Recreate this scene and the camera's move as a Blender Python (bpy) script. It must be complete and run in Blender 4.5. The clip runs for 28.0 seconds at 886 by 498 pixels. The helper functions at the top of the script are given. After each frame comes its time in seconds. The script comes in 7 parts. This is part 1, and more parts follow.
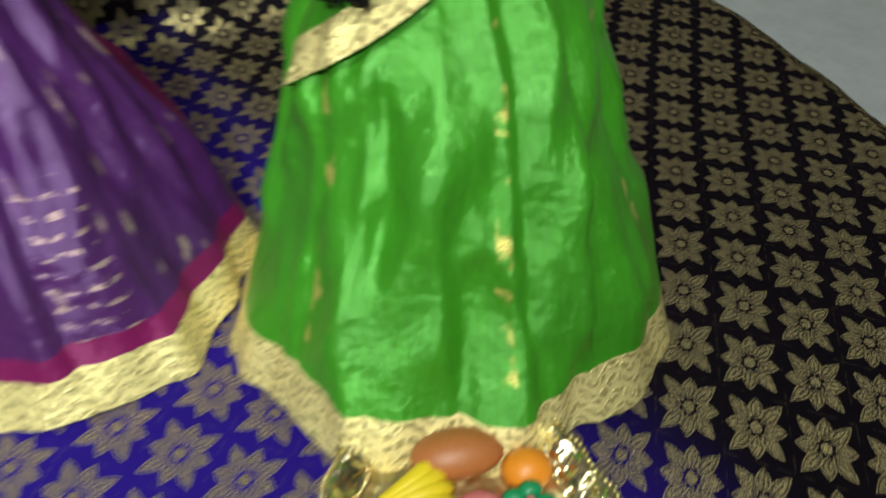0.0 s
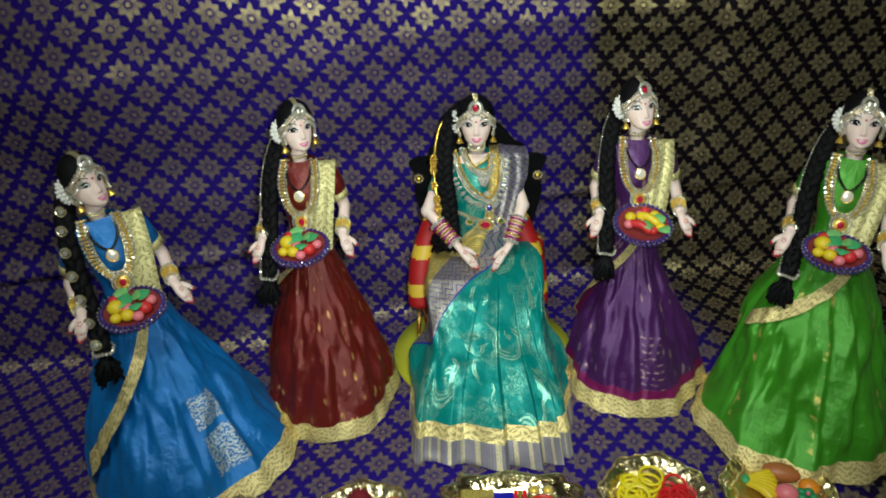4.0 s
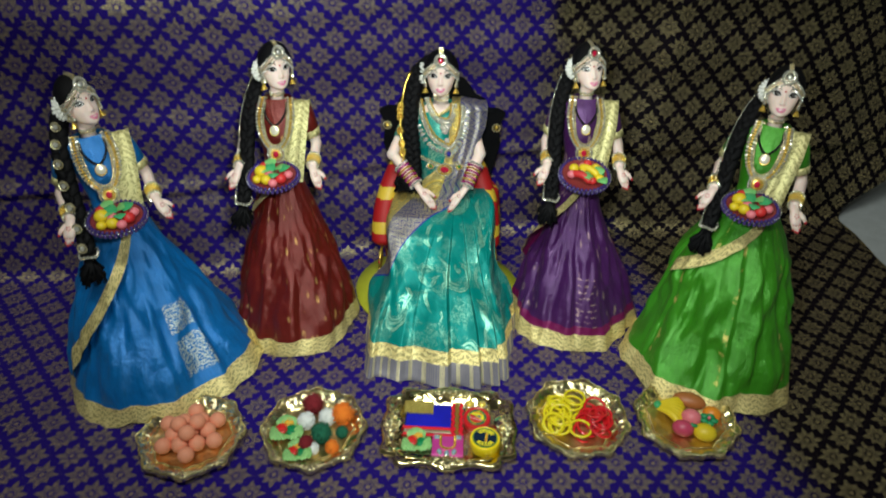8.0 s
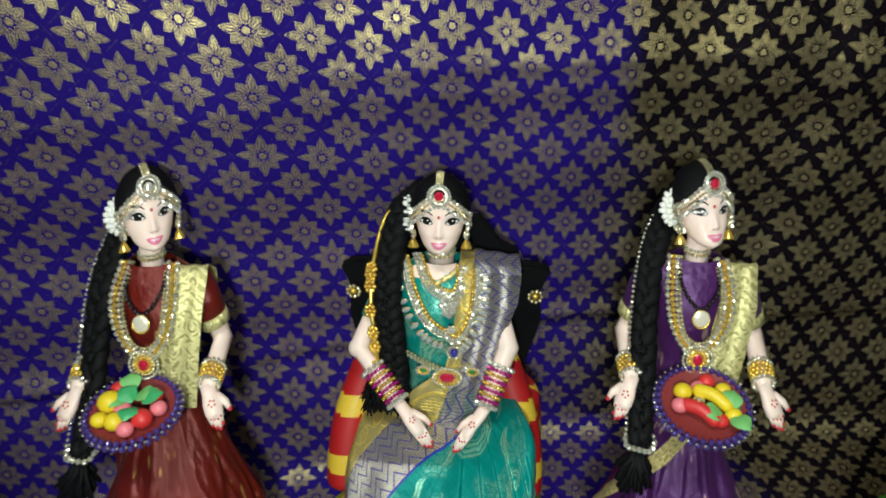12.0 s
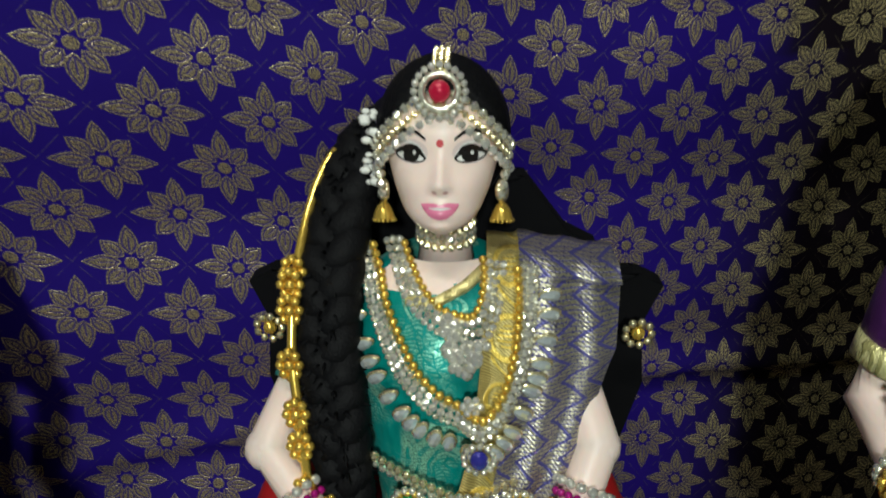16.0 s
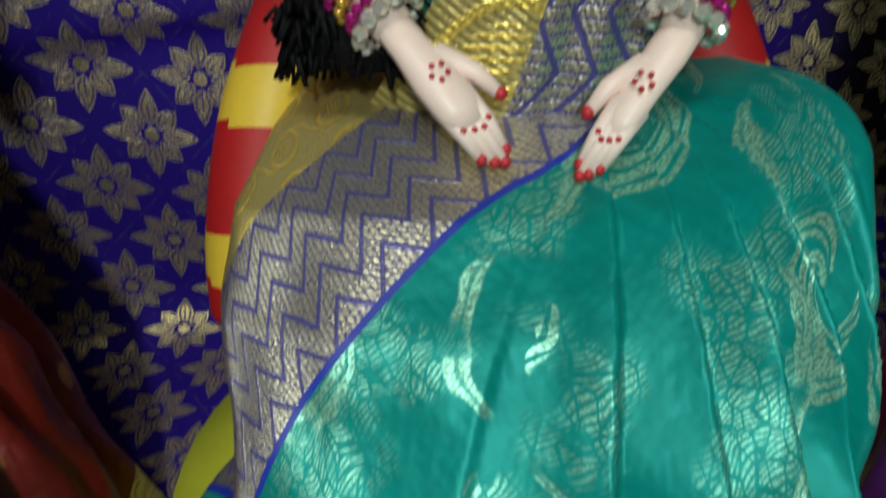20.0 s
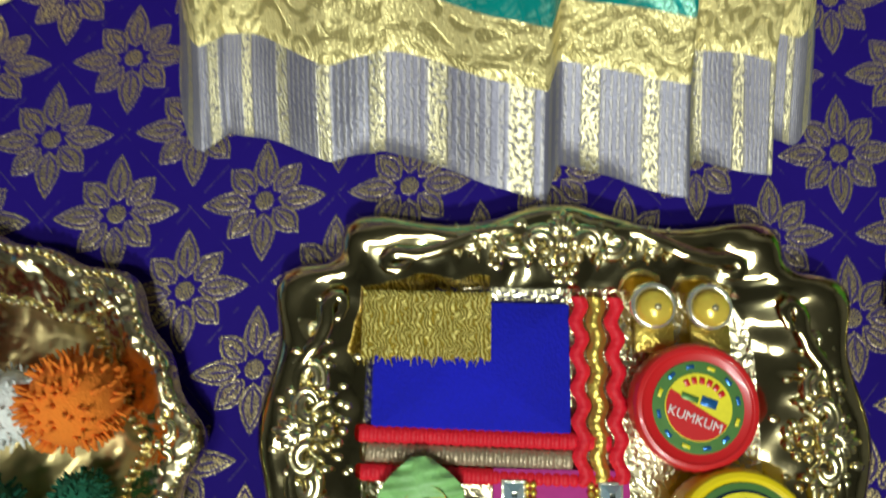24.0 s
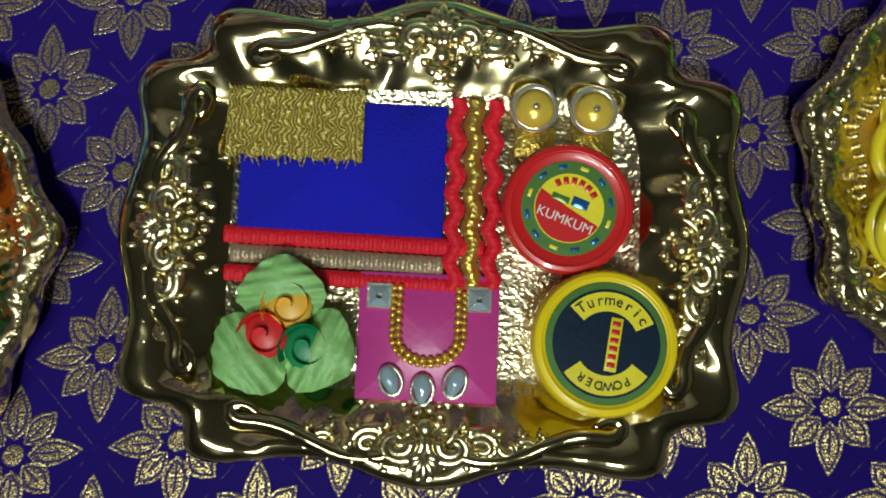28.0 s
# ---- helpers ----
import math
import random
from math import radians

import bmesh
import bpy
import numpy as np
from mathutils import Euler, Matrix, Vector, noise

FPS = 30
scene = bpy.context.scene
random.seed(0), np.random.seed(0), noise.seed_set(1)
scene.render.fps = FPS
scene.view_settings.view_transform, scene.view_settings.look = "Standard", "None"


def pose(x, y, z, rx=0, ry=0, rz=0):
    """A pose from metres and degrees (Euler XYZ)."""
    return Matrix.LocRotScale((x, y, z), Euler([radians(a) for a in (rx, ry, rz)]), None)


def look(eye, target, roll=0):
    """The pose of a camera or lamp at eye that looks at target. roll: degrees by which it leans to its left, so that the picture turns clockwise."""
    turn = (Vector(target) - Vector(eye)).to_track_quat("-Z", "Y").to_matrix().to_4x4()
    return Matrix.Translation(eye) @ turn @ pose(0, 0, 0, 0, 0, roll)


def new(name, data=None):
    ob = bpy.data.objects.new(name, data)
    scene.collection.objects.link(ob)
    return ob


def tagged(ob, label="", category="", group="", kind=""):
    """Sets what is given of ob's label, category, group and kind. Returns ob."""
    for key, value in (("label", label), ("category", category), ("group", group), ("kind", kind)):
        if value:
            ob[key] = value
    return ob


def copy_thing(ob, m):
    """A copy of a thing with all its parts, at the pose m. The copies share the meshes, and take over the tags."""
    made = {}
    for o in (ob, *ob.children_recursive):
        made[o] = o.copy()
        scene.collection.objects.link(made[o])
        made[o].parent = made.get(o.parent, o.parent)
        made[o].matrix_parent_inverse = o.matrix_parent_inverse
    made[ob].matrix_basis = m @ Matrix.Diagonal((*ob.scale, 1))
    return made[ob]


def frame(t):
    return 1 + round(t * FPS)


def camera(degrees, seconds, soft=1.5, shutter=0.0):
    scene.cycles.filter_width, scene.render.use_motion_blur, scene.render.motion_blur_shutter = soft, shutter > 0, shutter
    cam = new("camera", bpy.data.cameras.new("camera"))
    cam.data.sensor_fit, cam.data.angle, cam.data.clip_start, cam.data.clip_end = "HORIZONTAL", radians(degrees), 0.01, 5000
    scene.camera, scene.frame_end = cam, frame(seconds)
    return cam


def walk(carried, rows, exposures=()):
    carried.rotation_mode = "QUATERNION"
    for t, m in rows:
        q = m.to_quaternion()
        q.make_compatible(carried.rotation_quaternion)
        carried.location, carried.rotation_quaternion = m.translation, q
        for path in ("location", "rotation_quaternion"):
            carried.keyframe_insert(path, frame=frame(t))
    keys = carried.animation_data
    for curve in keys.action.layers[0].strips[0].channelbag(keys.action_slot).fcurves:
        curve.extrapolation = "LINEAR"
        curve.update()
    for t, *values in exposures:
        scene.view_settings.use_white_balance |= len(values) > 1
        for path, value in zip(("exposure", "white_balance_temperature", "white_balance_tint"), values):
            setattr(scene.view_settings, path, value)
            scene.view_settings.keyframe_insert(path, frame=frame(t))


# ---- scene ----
cam = camera(64.5, 28.0, soft=1.8, shutter=0.5)
PATH = [
    (0, (0.226, -0.250, 0.220), (0.3933, 0.0521, -0.1456), 2.50),
    (0.5, (0.16572, -0.30913, 0.256), (0.29722, 0.02438, -0.09254), 1.10),
    (1, (0.11624, -0.36948, 0.30399), (0.21563, 0.00149, -0.01617), -0.50),
    (1.5, (0.07823, -0.40727, 0.35457), (0.1313, -0.0055, 0.06172), -2.14),
    (2, (0.0525, -0.4437, 0.39525), (0.07203, -0.01862, 0.1327), -1.64),
    (2.5, (0.04138, -0.45758, 0.42341), (0.04519, -0.02765, 0.16817), -1.52),
    (3, (0.03357, -0.48268, 0.45089), (0.02856, -0.06085, 0.18249), -2.81),
    (3.5, (0.02976, -0.51928, 0.48536), (0.00956, -0.10178, 0.21097), -3.80),
    (5.5, (0.03559, -0.61366, 0.53157), (0.02501, -0.20192, 0.24809), -1.20),
    (6, (0.03872, -0.61965, 0.53134), (0.03175, -0.20585, 0.25076), -0.89),
    (6.5, (0.04509, -0.62389, 0.53019), (0.0327, -0.20953, 0.25063), -2.15),
    (7, (0.05417, -0.62242, 0.5247), (0.04547, -0.20646, 0.24739), -2.06),
    (7.5, (0.06437, -0.62567, 0.51692), (0.05502, -0.2109, 0.23784), 0.17),
    (8, (0.06072, -0.63014, 0.5132), (0.04914, -0.22251, 0.22389), 0.95),
    (8.5, (0.05969, -0.63017, 0.51825), (0.03904, -0.23663, 0.21052), -0.77),
    (9, (0.06172, -0.62619, 0.52503), (0.04266, -0.22965, 0.22106), -0.74),
    (9.5, (0.05877, -0.60559, 0.52144), (0.05395, -0.20356, 0.22421), 0.89),
    (10, (0.05348, -0.55162, 0.52737), (0.0537, -0.12279, 0.27024), 0.66),
    (10.5, (0.0495, -0.49337, 0.5177), (0.04125, -0.06383, 0.26191), 0.65),
    (11, (0.05647, -0.4235, 0.49741), (0.04605, 0.00743, 0.24404), 1.18),
    (11.5, (0.0621, -0.35631, 0.46926), (0.03581, 0.07289, 0.21411), -0.56),
    (13.5, (0.05305, -0.2063, 0.36265), (0.02097, 0.22454, 0.11096), 0.41),
    (14, (0.04829, -0.17514, 0.3572), (0.01553, 0.2531, 0.10121), -0.86),
    (14.5, (0.0451, -0.15119, 0.35593), (0.01302, 0.27813, 0.10167), -0.65),
    (15, (0.0413, -0.13492, 0.3392), (0.00477, 0.28433, 0.06921), 0.09),
    (15.5, (0.04255, -0.12464, 0.31838), (0.01942, 0.31453, 0.08049), -0.06),
    (16, (0.04674, -0.1174, 0.29768), (0.01896, 0.3338, 0.08404), -0.96),
    (16.5, (0.04775, -0.11063, 0.27914), (0.01723, 0.33887, 0.06232), -1.31),
    (17, (0.04899, -0.11023, 0.2638), (0.01616, 0.33353, 0.03578), -1.56),
    (17.5, (0.04458, -0.11106, 0.2453), (0.00967, 0.32333, 0.00017), -1.30),
    (18, (0.04489, -0.10529, 0.23103), (0.01544, 0.34842, 0.02299), -2.02),
    (18.5, (0.04563, -0.10283, 0.2286), (0.01795, 0.3697, 0.06753), -2.63),
    (19, (0.04394, -0.10157, 0.2098), (0.01735, 0.37184, 0.05114), -0.78),
    (19.5, (0.035, -0.11252, 0.18655), (0.02679, 0.33857, -0.02897), -1.84),
    (20, (0.02887, -0.11221, 0.18559), (0.00673, 0.28023, -0.12344), -1.31),
    (20.5, (0.02841, -0.11367, 0.18408), (0.00914, 0.23561, -0.17318), -0.26),
    (21, (0.03103, -0.11707, 0.18726), (0.02022, 0.21913, -0.18268), -2.12),
    (21.5, (0.03097, -0.13194, 0.17859), (0.01469, 0.19134, -0.2025), -2.31),
    (22, (0.03534, -0.14153, 0.17182), (0.02305, 0.14729, -0.23615), -1.52),
    (22.5, (0.02957, -0.16595, 0.17669), (0.00569, 0.08837, -0.25314), -2.28),
    (24.5, (0.03495, -0.19559, 0.13805), (0.03826, -0.12508, -0.35694), 3.44),
    (25, (0.04411, -0.20309, 0.11498), (0.04804, -0.12065, -0.37816), 5.06),
    (25.5, (0.04738, -0.20281, 0.10662), (0.0468, -0.1192, -0.38634), 2.30),
    (26, (0.05943, -0.20278, 0.10467), (0.05281, -0.12061, -0.38849), -1.33),
    (26.5, (0.07121, -0.20581, 0.10648), (0.06295, -0.12601, -0.38704), -2.76),
    (27, (0.07426, -0.20898, 0.10938), (0.06677, -0.13609, -0.38522), -2.84),
    (27.5, (0.06343, -0.21054, 0.13443), (0.06, -0.16905, -0.36383), -1.85),
    (28, (0.05889, -0.21207, 0.14781), (0.05705, -0.17728, -0.35097), -0.58),
]
EXPOSURES = [(0.0, 0.7), (1.0, -0.3), (3.0, -0.2), (6.0, -0.18), (9.0, -0.04), (11.0, -0.05), (13.5, 0.15), (16.0, -0.35), (20.0, -0.35), (22.5, -0.1), (25.0, -0.15), (28.0, -0.5)]
walk(cam, [(t, look(eye, target, roll)) for t, eye, target, roll in PATH], EXPOSURES)

# ---- light: a dim room, a ceiling lamp above and in front of the display ----
world = bpy.data.worlds.new("room_light")
scene.world = world
world.use_nodes = True
world.node_tree.nodes["Background"].inputs[0].default_value = (0.75, 0.8, 1.0, 1)
world.node_tree.nodes["Background"].inputs[1].default_value = 0.02


def area_lamp(name, eye, target, sx, sy, watts, colour):
    data = bpy.data.lights.new(name, "AREA")
    data.shape, data.size, data.size_y, data.energy, data.color = "RECTANGLE", sx, sy, watts, colour
    ob = new(name, data)
    ob.matrix_world = look(eye, target)
    return ob


area_lamp("ceiling_tube_light", (-0.12, -0.75, 1.90), (0.0, -0.05, 0.05), 0.9, 0.10, 16.0, (0.95, 1.0, 0.90))
torch = bpy.data.lights.new("torch", "SPOT")
torch.energy, torch.color, torch.spot_size, torch.spot_blend, torch.shadow_soft_size = 10.5, (0.90, 1.0, 0.92), radians(90), 1.0, 0.020
new("torch", torch).matrix_world = look((0.052, -0.48, 0.48), (0.050, -0.02, 0.19))


# ---- materials ----
class Nodes:
    """Short hand for building a node tree."""

    def __init__(self, name):
        self.mat = bpy.data.materials.new(name)
        self.mat.use_nodes = True
        self.tree = self.mat.node_tree
        self.bsdf = self.tree.nodes["Principled BSDF"]

    def put(self, kind):
        return self.tree.nodes.new(kind)

    def link(self, source, socket):
        if isinstance(source, (int, float)):
            socket.default_value = source
        elif isinstance(source, tuple):
            socket.default_value = (*source, 1) if len(source) == 3 and socket.type == "RGBA" else source
        else:
            self.tree.links.new(source, socket)

    def math(self, op, a, b=0.0, c=0.0, clamp=False):
        node = self.put("ShaderNodeMath")
        node.operation, node.use_clamp = op, clamp
        for n, v in enumerate((a, b, c)):
            self.link(v, node.inputs[n])
        return node.outputs[0]

    def uv(self):
        node = self.put("ShaderNodeUVMap")
        node.uv_map = "UVMap"
        return node.outputs[0]

    def place(self):
        return self.put("ShaderNodeTexCoord").outputs["Object"]

    def split(self, v):
        node = self.put("ShaderNodeSeparateXYZ")
        self.link(v, node.inputs[0])
        return node.outputs[0], node.outputs[1], node.outputs[2]

    def join(self, x, y, z=0.0):
        node = self.put("ShaderNodeCombineXYZ")
        for n, v in enumerate((x, y, z)):
            self.link(v, node.inputs[n])
        return node.outputs[0]

    def noise(self, v, scale, detail=3.0, rough=0.55):
        node = self.put("ShaderNodeTexNoise")
        self.link(v, node.inputs["Vector"])
        node.inputs["Scale"].default_value, node.inputs["Detail"].default_value, node.inputs["Roughness"].default_value = scale, detail, rough
        return node.outputs["Fac"]

    def voronoi(self, v, scale, feature="F1", out="Distance"):
        node = self.put("ShaderNodeTexVoronoi")
        node.feature = feature
        self.link(v, node.inputs["Vector"])
        node.inputs["Scale"].default_value = scale
        return node.outputs[out]

    def step(self, v, lo, hi):
        node = self.put("ShaderNodeMapRange")
        node.interpolation_type = "SMOOTHSTEP"
        for n, x in enumerate((v, lo, hi, 0.0, 1.0)):
            self.link(x, node.inputs[n])
        return node.outputs[0]

    def mix(self, f, a, b):
        node = self.put("ShaderNodeMix")
        node.data_type = "RGBA"
        self.link(f, node.inputs[0])
        self.link(a, node.inputs[6])
        self.link(b, node.inputs[7])
        return node.outputs[2]

    def mixf(self, f, a, b):
        node = self.put("ShaderNodeMix")
        self.link(f, node.inputs[0])
        self.link(a, node.inputs[2])
        self.link(b, node.inputs[3])
        return node.outputs[0]

    def bump(self, height, strength=0.4, distance=0.001, normal=None):
        node = self.put("ShaderNodeBump")
        node.inputs["Strength"].default_value, node.inputs["Distance"].default_value = strength, distance
        self.link(height, node.inputs["Height"])
        if normal is not None:
            self.link(normal, node.inputs["Normal"])
        return node.outputs[0]

    def done(self, base=None, rough=None, metal=None, normal=None, **more):
        for name, v in (("Base Color", base), ("Roughness", rough), ("Metallic", metal), ("Normal", normal)):
            if v is not None:
                self.link(v, self.bsdf.inputs[name])
        for key, v in more.items():
            self.link(v, self.bsdf.inputs[key.replace("_", " ")])
        return self.mat


def plain(name, colour, rough=0.5, metal=0.0, grain=600.0, vary=0.12, relief=0.15, **more):
    """A plain surface with fine grain and slow blotches."""
    n = Nodes(name)
    p = n.place()
    slow, fine = n.noise(p, 45.0, 3), n.noise(p, grain, 2)
    shade = n.math("ADD", n.math("MULTIPLY", slow, vary), n.math("MULTIPLY", fine, vary * 0.6))
    dark = tuple(c * (1 - vary) for c in colour)
    light = tuple(min(1.0, c * (1 + vary)) for c in colour)
    base = n.mix(n.step(shade, 0.3 * vary, 1.3 * vary), dark, light)
    return n.done(base, rough, metal, n.bump(fine, relief, 0.0003), **more)


def gold_metal(name, colour, rough=0.22, scale=260.0, relief=0.5, distance=0.0006):
    n = Nodes(name)
    p = n.place()
    scroll = n.math("SINE", n.math("MULTIPLY", n.noise(p, scale, 2), 22.0))
    wear = n.noise(p, 70.0, 4)
    base = n.mix(n.step(wear, 0.35, 0.7), tuple(c * 0.75 for c in colour), colour)
    return n.done(base, n.mixf(wear, rough * 0.6, rough * 1.5), 1.0, n.bump(scroll, relief, distance))


def silk(name, colour, sheen_colour, rough=0.42, weave=13000.0, motif=None, motif_colour=(0.75, 0.62, 0.3), metal=0.28, along=0.3, crease=0.36, gloss=0.5):
    """Woven silk: fine threads, soft sheen, optional metal-thread motif given by a function of the node tree."""
    n = Nodes(name)
    u, v, _ = n.split(n.uv())
    threads = n.math("ADD", n.math("SINE", n.math("MULTIPLY", u, weave)), n.math("SINE", n.math("MULTIPLY", v, weave * 1.1)))
    slub = n.noise(n.join(n.math("MULTIPLY", u, 3.0), n.math("MULTIPLY", v, 0.5)), 160.0, 3)
    blotch = n.noise(n.uv(), 30.0, 3)
    base = n.mix(n.step(n.math("ADD", n.math("MULTIPLY", slub, 0.5), n.math("MULTIPLY", blotch, 0.6)), 0.35, 0.8), tuple(c * 0.72 for c in colour), colour)
    height = n.math("ADD", n.math("MULTIPLY", threads, 0.25), n.math("MULTIPLY", slub, 1.2))
    # soft creases of the hanging cloth
    px, py, pz = n.split(n.place())
    crumple = n.math("ADD", n.noise(n.join(px, py, n.math("MULTIPLY", pz, 0.35)), 75.0, 3, 0.6), n.math("MULTIPLY", n.noise(n.join(n.math("MULTIPLY", px, 0.4), n.math("MULTIPLY", py, 0.4), pz), 110.0, 2), 0.5))
    creased = n.bump(crumple, crease, 0.0035)
    if motif:
        mask = motif(n, u, v)
        flecks = n.step(n.noise(n.uv(), 1500.0, 1), 0.35, 0.6)
        base = n.mix(mask, base, n.mix(flecks, tuple(c * 0.45 for c in motif_colour), motif_colour))
        n.done(metal=n.mixf(mask, metal, 0.6), rough=n.mixf(mask, rough, 0.34))
        height = n.math("ADD", height, n.math("MULTIPLY", n.math("MULTIPLY", mask, flecks), 2.2))
    else:
        n.done(metal=metal, rough=rough)
    return n.done(base, normal=n.bump(height, along, 0.00025, creased), Sheen_Weight=0.04, Sheen_Tint=sheen_colour, Specular_IOR_Level=gloss)


# brocade: eight-petalled flowers of metal thread on a diamond lattice
PERIOD_U, PERIOD_V = 0.033, 0.038


def brocade(name):
    n = Nodes(name)
    u, v, _ = n.split(n.uv())

    def wrapped(x, period, shift):
        """Millimetres from the middle of a repeat."""
        return n.math("MULTIPLY", n.math("SUBTRACT", n.math("FRACT", n.math("ADD", n.math("DIVIDE", x, period), shift)), 0.5), period * 1000)

    def flower(shift):
        a, b = wrapped(u, PERIOD_U, shift), wrapped(v, PERIOD_V, shift)
        r = n.math("SQRT", n.math("ADD", n.math("MULTIPLY", a, a), n.math("MULTIPLY", b, b)))
        ang = n.math("ARCTAN2", b, a)
        turn = n.math("DIVIDE", ang, math.pi / 4)
        off = n.math("MULTIPLY", n.math("SUBTRACT", n.math("FRACT", n.math("ADD", turn, 0.5)), 0.5), math.pi / 4)
        across = n.math("MULTIPLY", r, n.math("ABSOLUTE", n.math("SINE", off)))
        # eight pointed petals, the upright and level ones longer
        long = n.math("ADD", 13.0, n.math("MULTIPLY", n.math("COSINE", n.math("MULTIPLY", ang, 4.0)), 1.4))
        s = n.math("DIVIDE", n.math("SUBTRACT", r, 2.7), n.math("SUBTRACT", long, 2.7))
        s = n.math("MAXIMUM", n.math("MINIMUM", s, 1.0), 0.0)
        wide = n.math("MULTIPLY", n.math("SINE", n.math("MULTIPLY", n.math("POWER", s, 0.88), math.pi)), 3.05)
        edge = n.math("SUBTRACT", wide, across)
        petal = n.step(edge, 0.05, 0.40)
        groove = n.math("MULTIPLY", n.step(edge, 0.75, 1.0), n.math("SUBTRACT", 1.0, n.step(edge, 1.25, 1.6)))
        rib = n.math("MULTIPLY", n.math("SUBTRACT", 1.0, n.step(across, 0.16, 0.34)), n.math("MULTIPLY", n.step(s, 0.10, 0.16), n.math("SUBTRACT", 1.0, n.step(s, 0.55, 0.62))))
        eye = n.math("SUBTRACT", 1.0, n.step(r, 1.9, 2.3))
        return n.math("MAXIMUM", n.math("SUBTRACT", petal, n.math("MULTIPLY", n.math("MAXIMUM", groove, rib), 0.72)), eye)

    # thin trellis between the flowers, broken where it meets the petals
    d1 = n.math("ADD", n.math("DIVIDE", u, PERIOD_U), n.math("DIVIDE", v, PERIOD_V))
    d2 = n.math("SUBTRACT", n.math("DIVIDE", u, PERIOD_U), n.math("DIVIDE", v, PERIOD_V))

    def line(x):
        near = n.math("ABSOLUTE", n.math("SUBTRACT", n.math("FRACT", x), 0.5))
        return n.math("SUBTRACT", 1.0, n.step(near, 0.004, 0.009))

    fleck = n.noise(n.uv(), 2300.0, 1)
    grain = n.noise(n.uv(), 620.0, 2, 0.7)
    trellis = n.math("MULTIPLY", n.math("MAXIMUM", line(d1), line(d2)), n.math("MULTIPLY", n.step(n.noise(n.uv(), 210.0, 2), 0.47, 0.56), 0.28))
    flowers = n.math("MAXIMUM", flower(0.5), flower(0.0))
    warp = n.math("MULTIPLY", n.math("ADD", n.math("SINE", n.math("MULTIPLY", v, 21000.0)), 1.0), 0.5)
    mask = n.math("MAXIMUM", flowers, trellis)
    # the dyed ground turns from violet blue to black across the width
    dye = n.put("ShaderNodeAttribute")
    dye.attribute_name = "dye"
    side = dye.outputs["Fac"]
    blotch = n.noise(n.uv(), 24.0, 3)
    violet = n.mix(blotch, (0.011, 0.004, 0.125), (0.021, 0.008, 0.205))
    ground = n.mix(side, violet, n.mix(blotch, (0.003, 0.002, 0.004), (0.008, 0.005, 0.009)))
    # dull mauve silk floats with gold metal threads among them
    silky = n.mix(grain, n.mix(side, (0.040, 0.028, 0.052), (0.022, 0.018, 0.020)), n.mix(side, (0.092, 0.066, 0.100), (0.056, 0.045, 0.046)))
    gilt = n.math("MULTIPLY", n.step(fleck, 0.47, 0.60), mask)
    thread = n.mix(gilt, silky, (0.95, 0.77, 0.34))
    base = n.mix(mask, ground, thread)
    height = n.math("ADD", mask, n.math("MULTIPLY", warp, 0.02))
    lift = n.bump(n.math("MULTIPLY", n.math("ADD", n.noise(n.uv(), 1150.0, 1), n.math("MULTIPLY", n.noise(n.uv(), 140.0, 2), 2.0)), mask), 0.13, 0.0011)
    # the gilt threads lie upright: their gloss spreads sideways
    along = n.put("ShaderNodeTangent")
    along.direction_type, along.uv_map = "UV_MAP", "UVMap"
    rough = n.mixf(gilt, n.mixf(mask, 0.62, 0.5), n.mixf(grain, 0.27, 0.44))
    return n.done(base, rough, n.math("MULTIPLY", gilt, 0.95), n.bump(height, 0.2, 0.0004, lift), Specular_IOR_Level=n.mixf(mask, 0.05, 0.15), Anisotropic=n.math("MULTIPLY", gilt, 0.95), Tangent=along.outputs[0])


def scroll_gold(name, colour=(0.90, 0.76, 0.34), scale=1.0, back=(0.46, 0.38, 0.15)):
    """Woven gold border with a wavy vine and dense flecks."""
    n = Nodes(name)
    u, v, _ = n.split(n.uv())
    wave = n.math("ADD", v, n.math("MULTIPLY", n.math("SINE", n.math("MULTIPLY", u, 420.0 * scale)), 0.0022))
    vine = n.math("ABSOLUTE", n.math("SINE", n.math("MULTIPLY", wave, 620.0 * scale)))
    ring = n.voronoi(n.uv(), 190.0 * scale)
    curls = n.math("ABSOLUTE", n.math("SINE", n.math("MULTIPLY", ring, 9.0)))
    fleck = n.noise(n.uv(), 1900.0, 1)
    mask = n.math("MAXIMUM", n.step(vine, 0.72, 0.9), n.step(curls, 0.6, 0.85))
    base = n.mix(n.math("MULTIPLY", mask, n.step(fleck, 0.2, 0.5)), back, colour)
    height = n.math("ADD", mask, n.math("MULTIPLY", fleck, 1.4))
    return n.done(base, 0.33, 0.45, n.bump(height, 0.6, 0.0004))


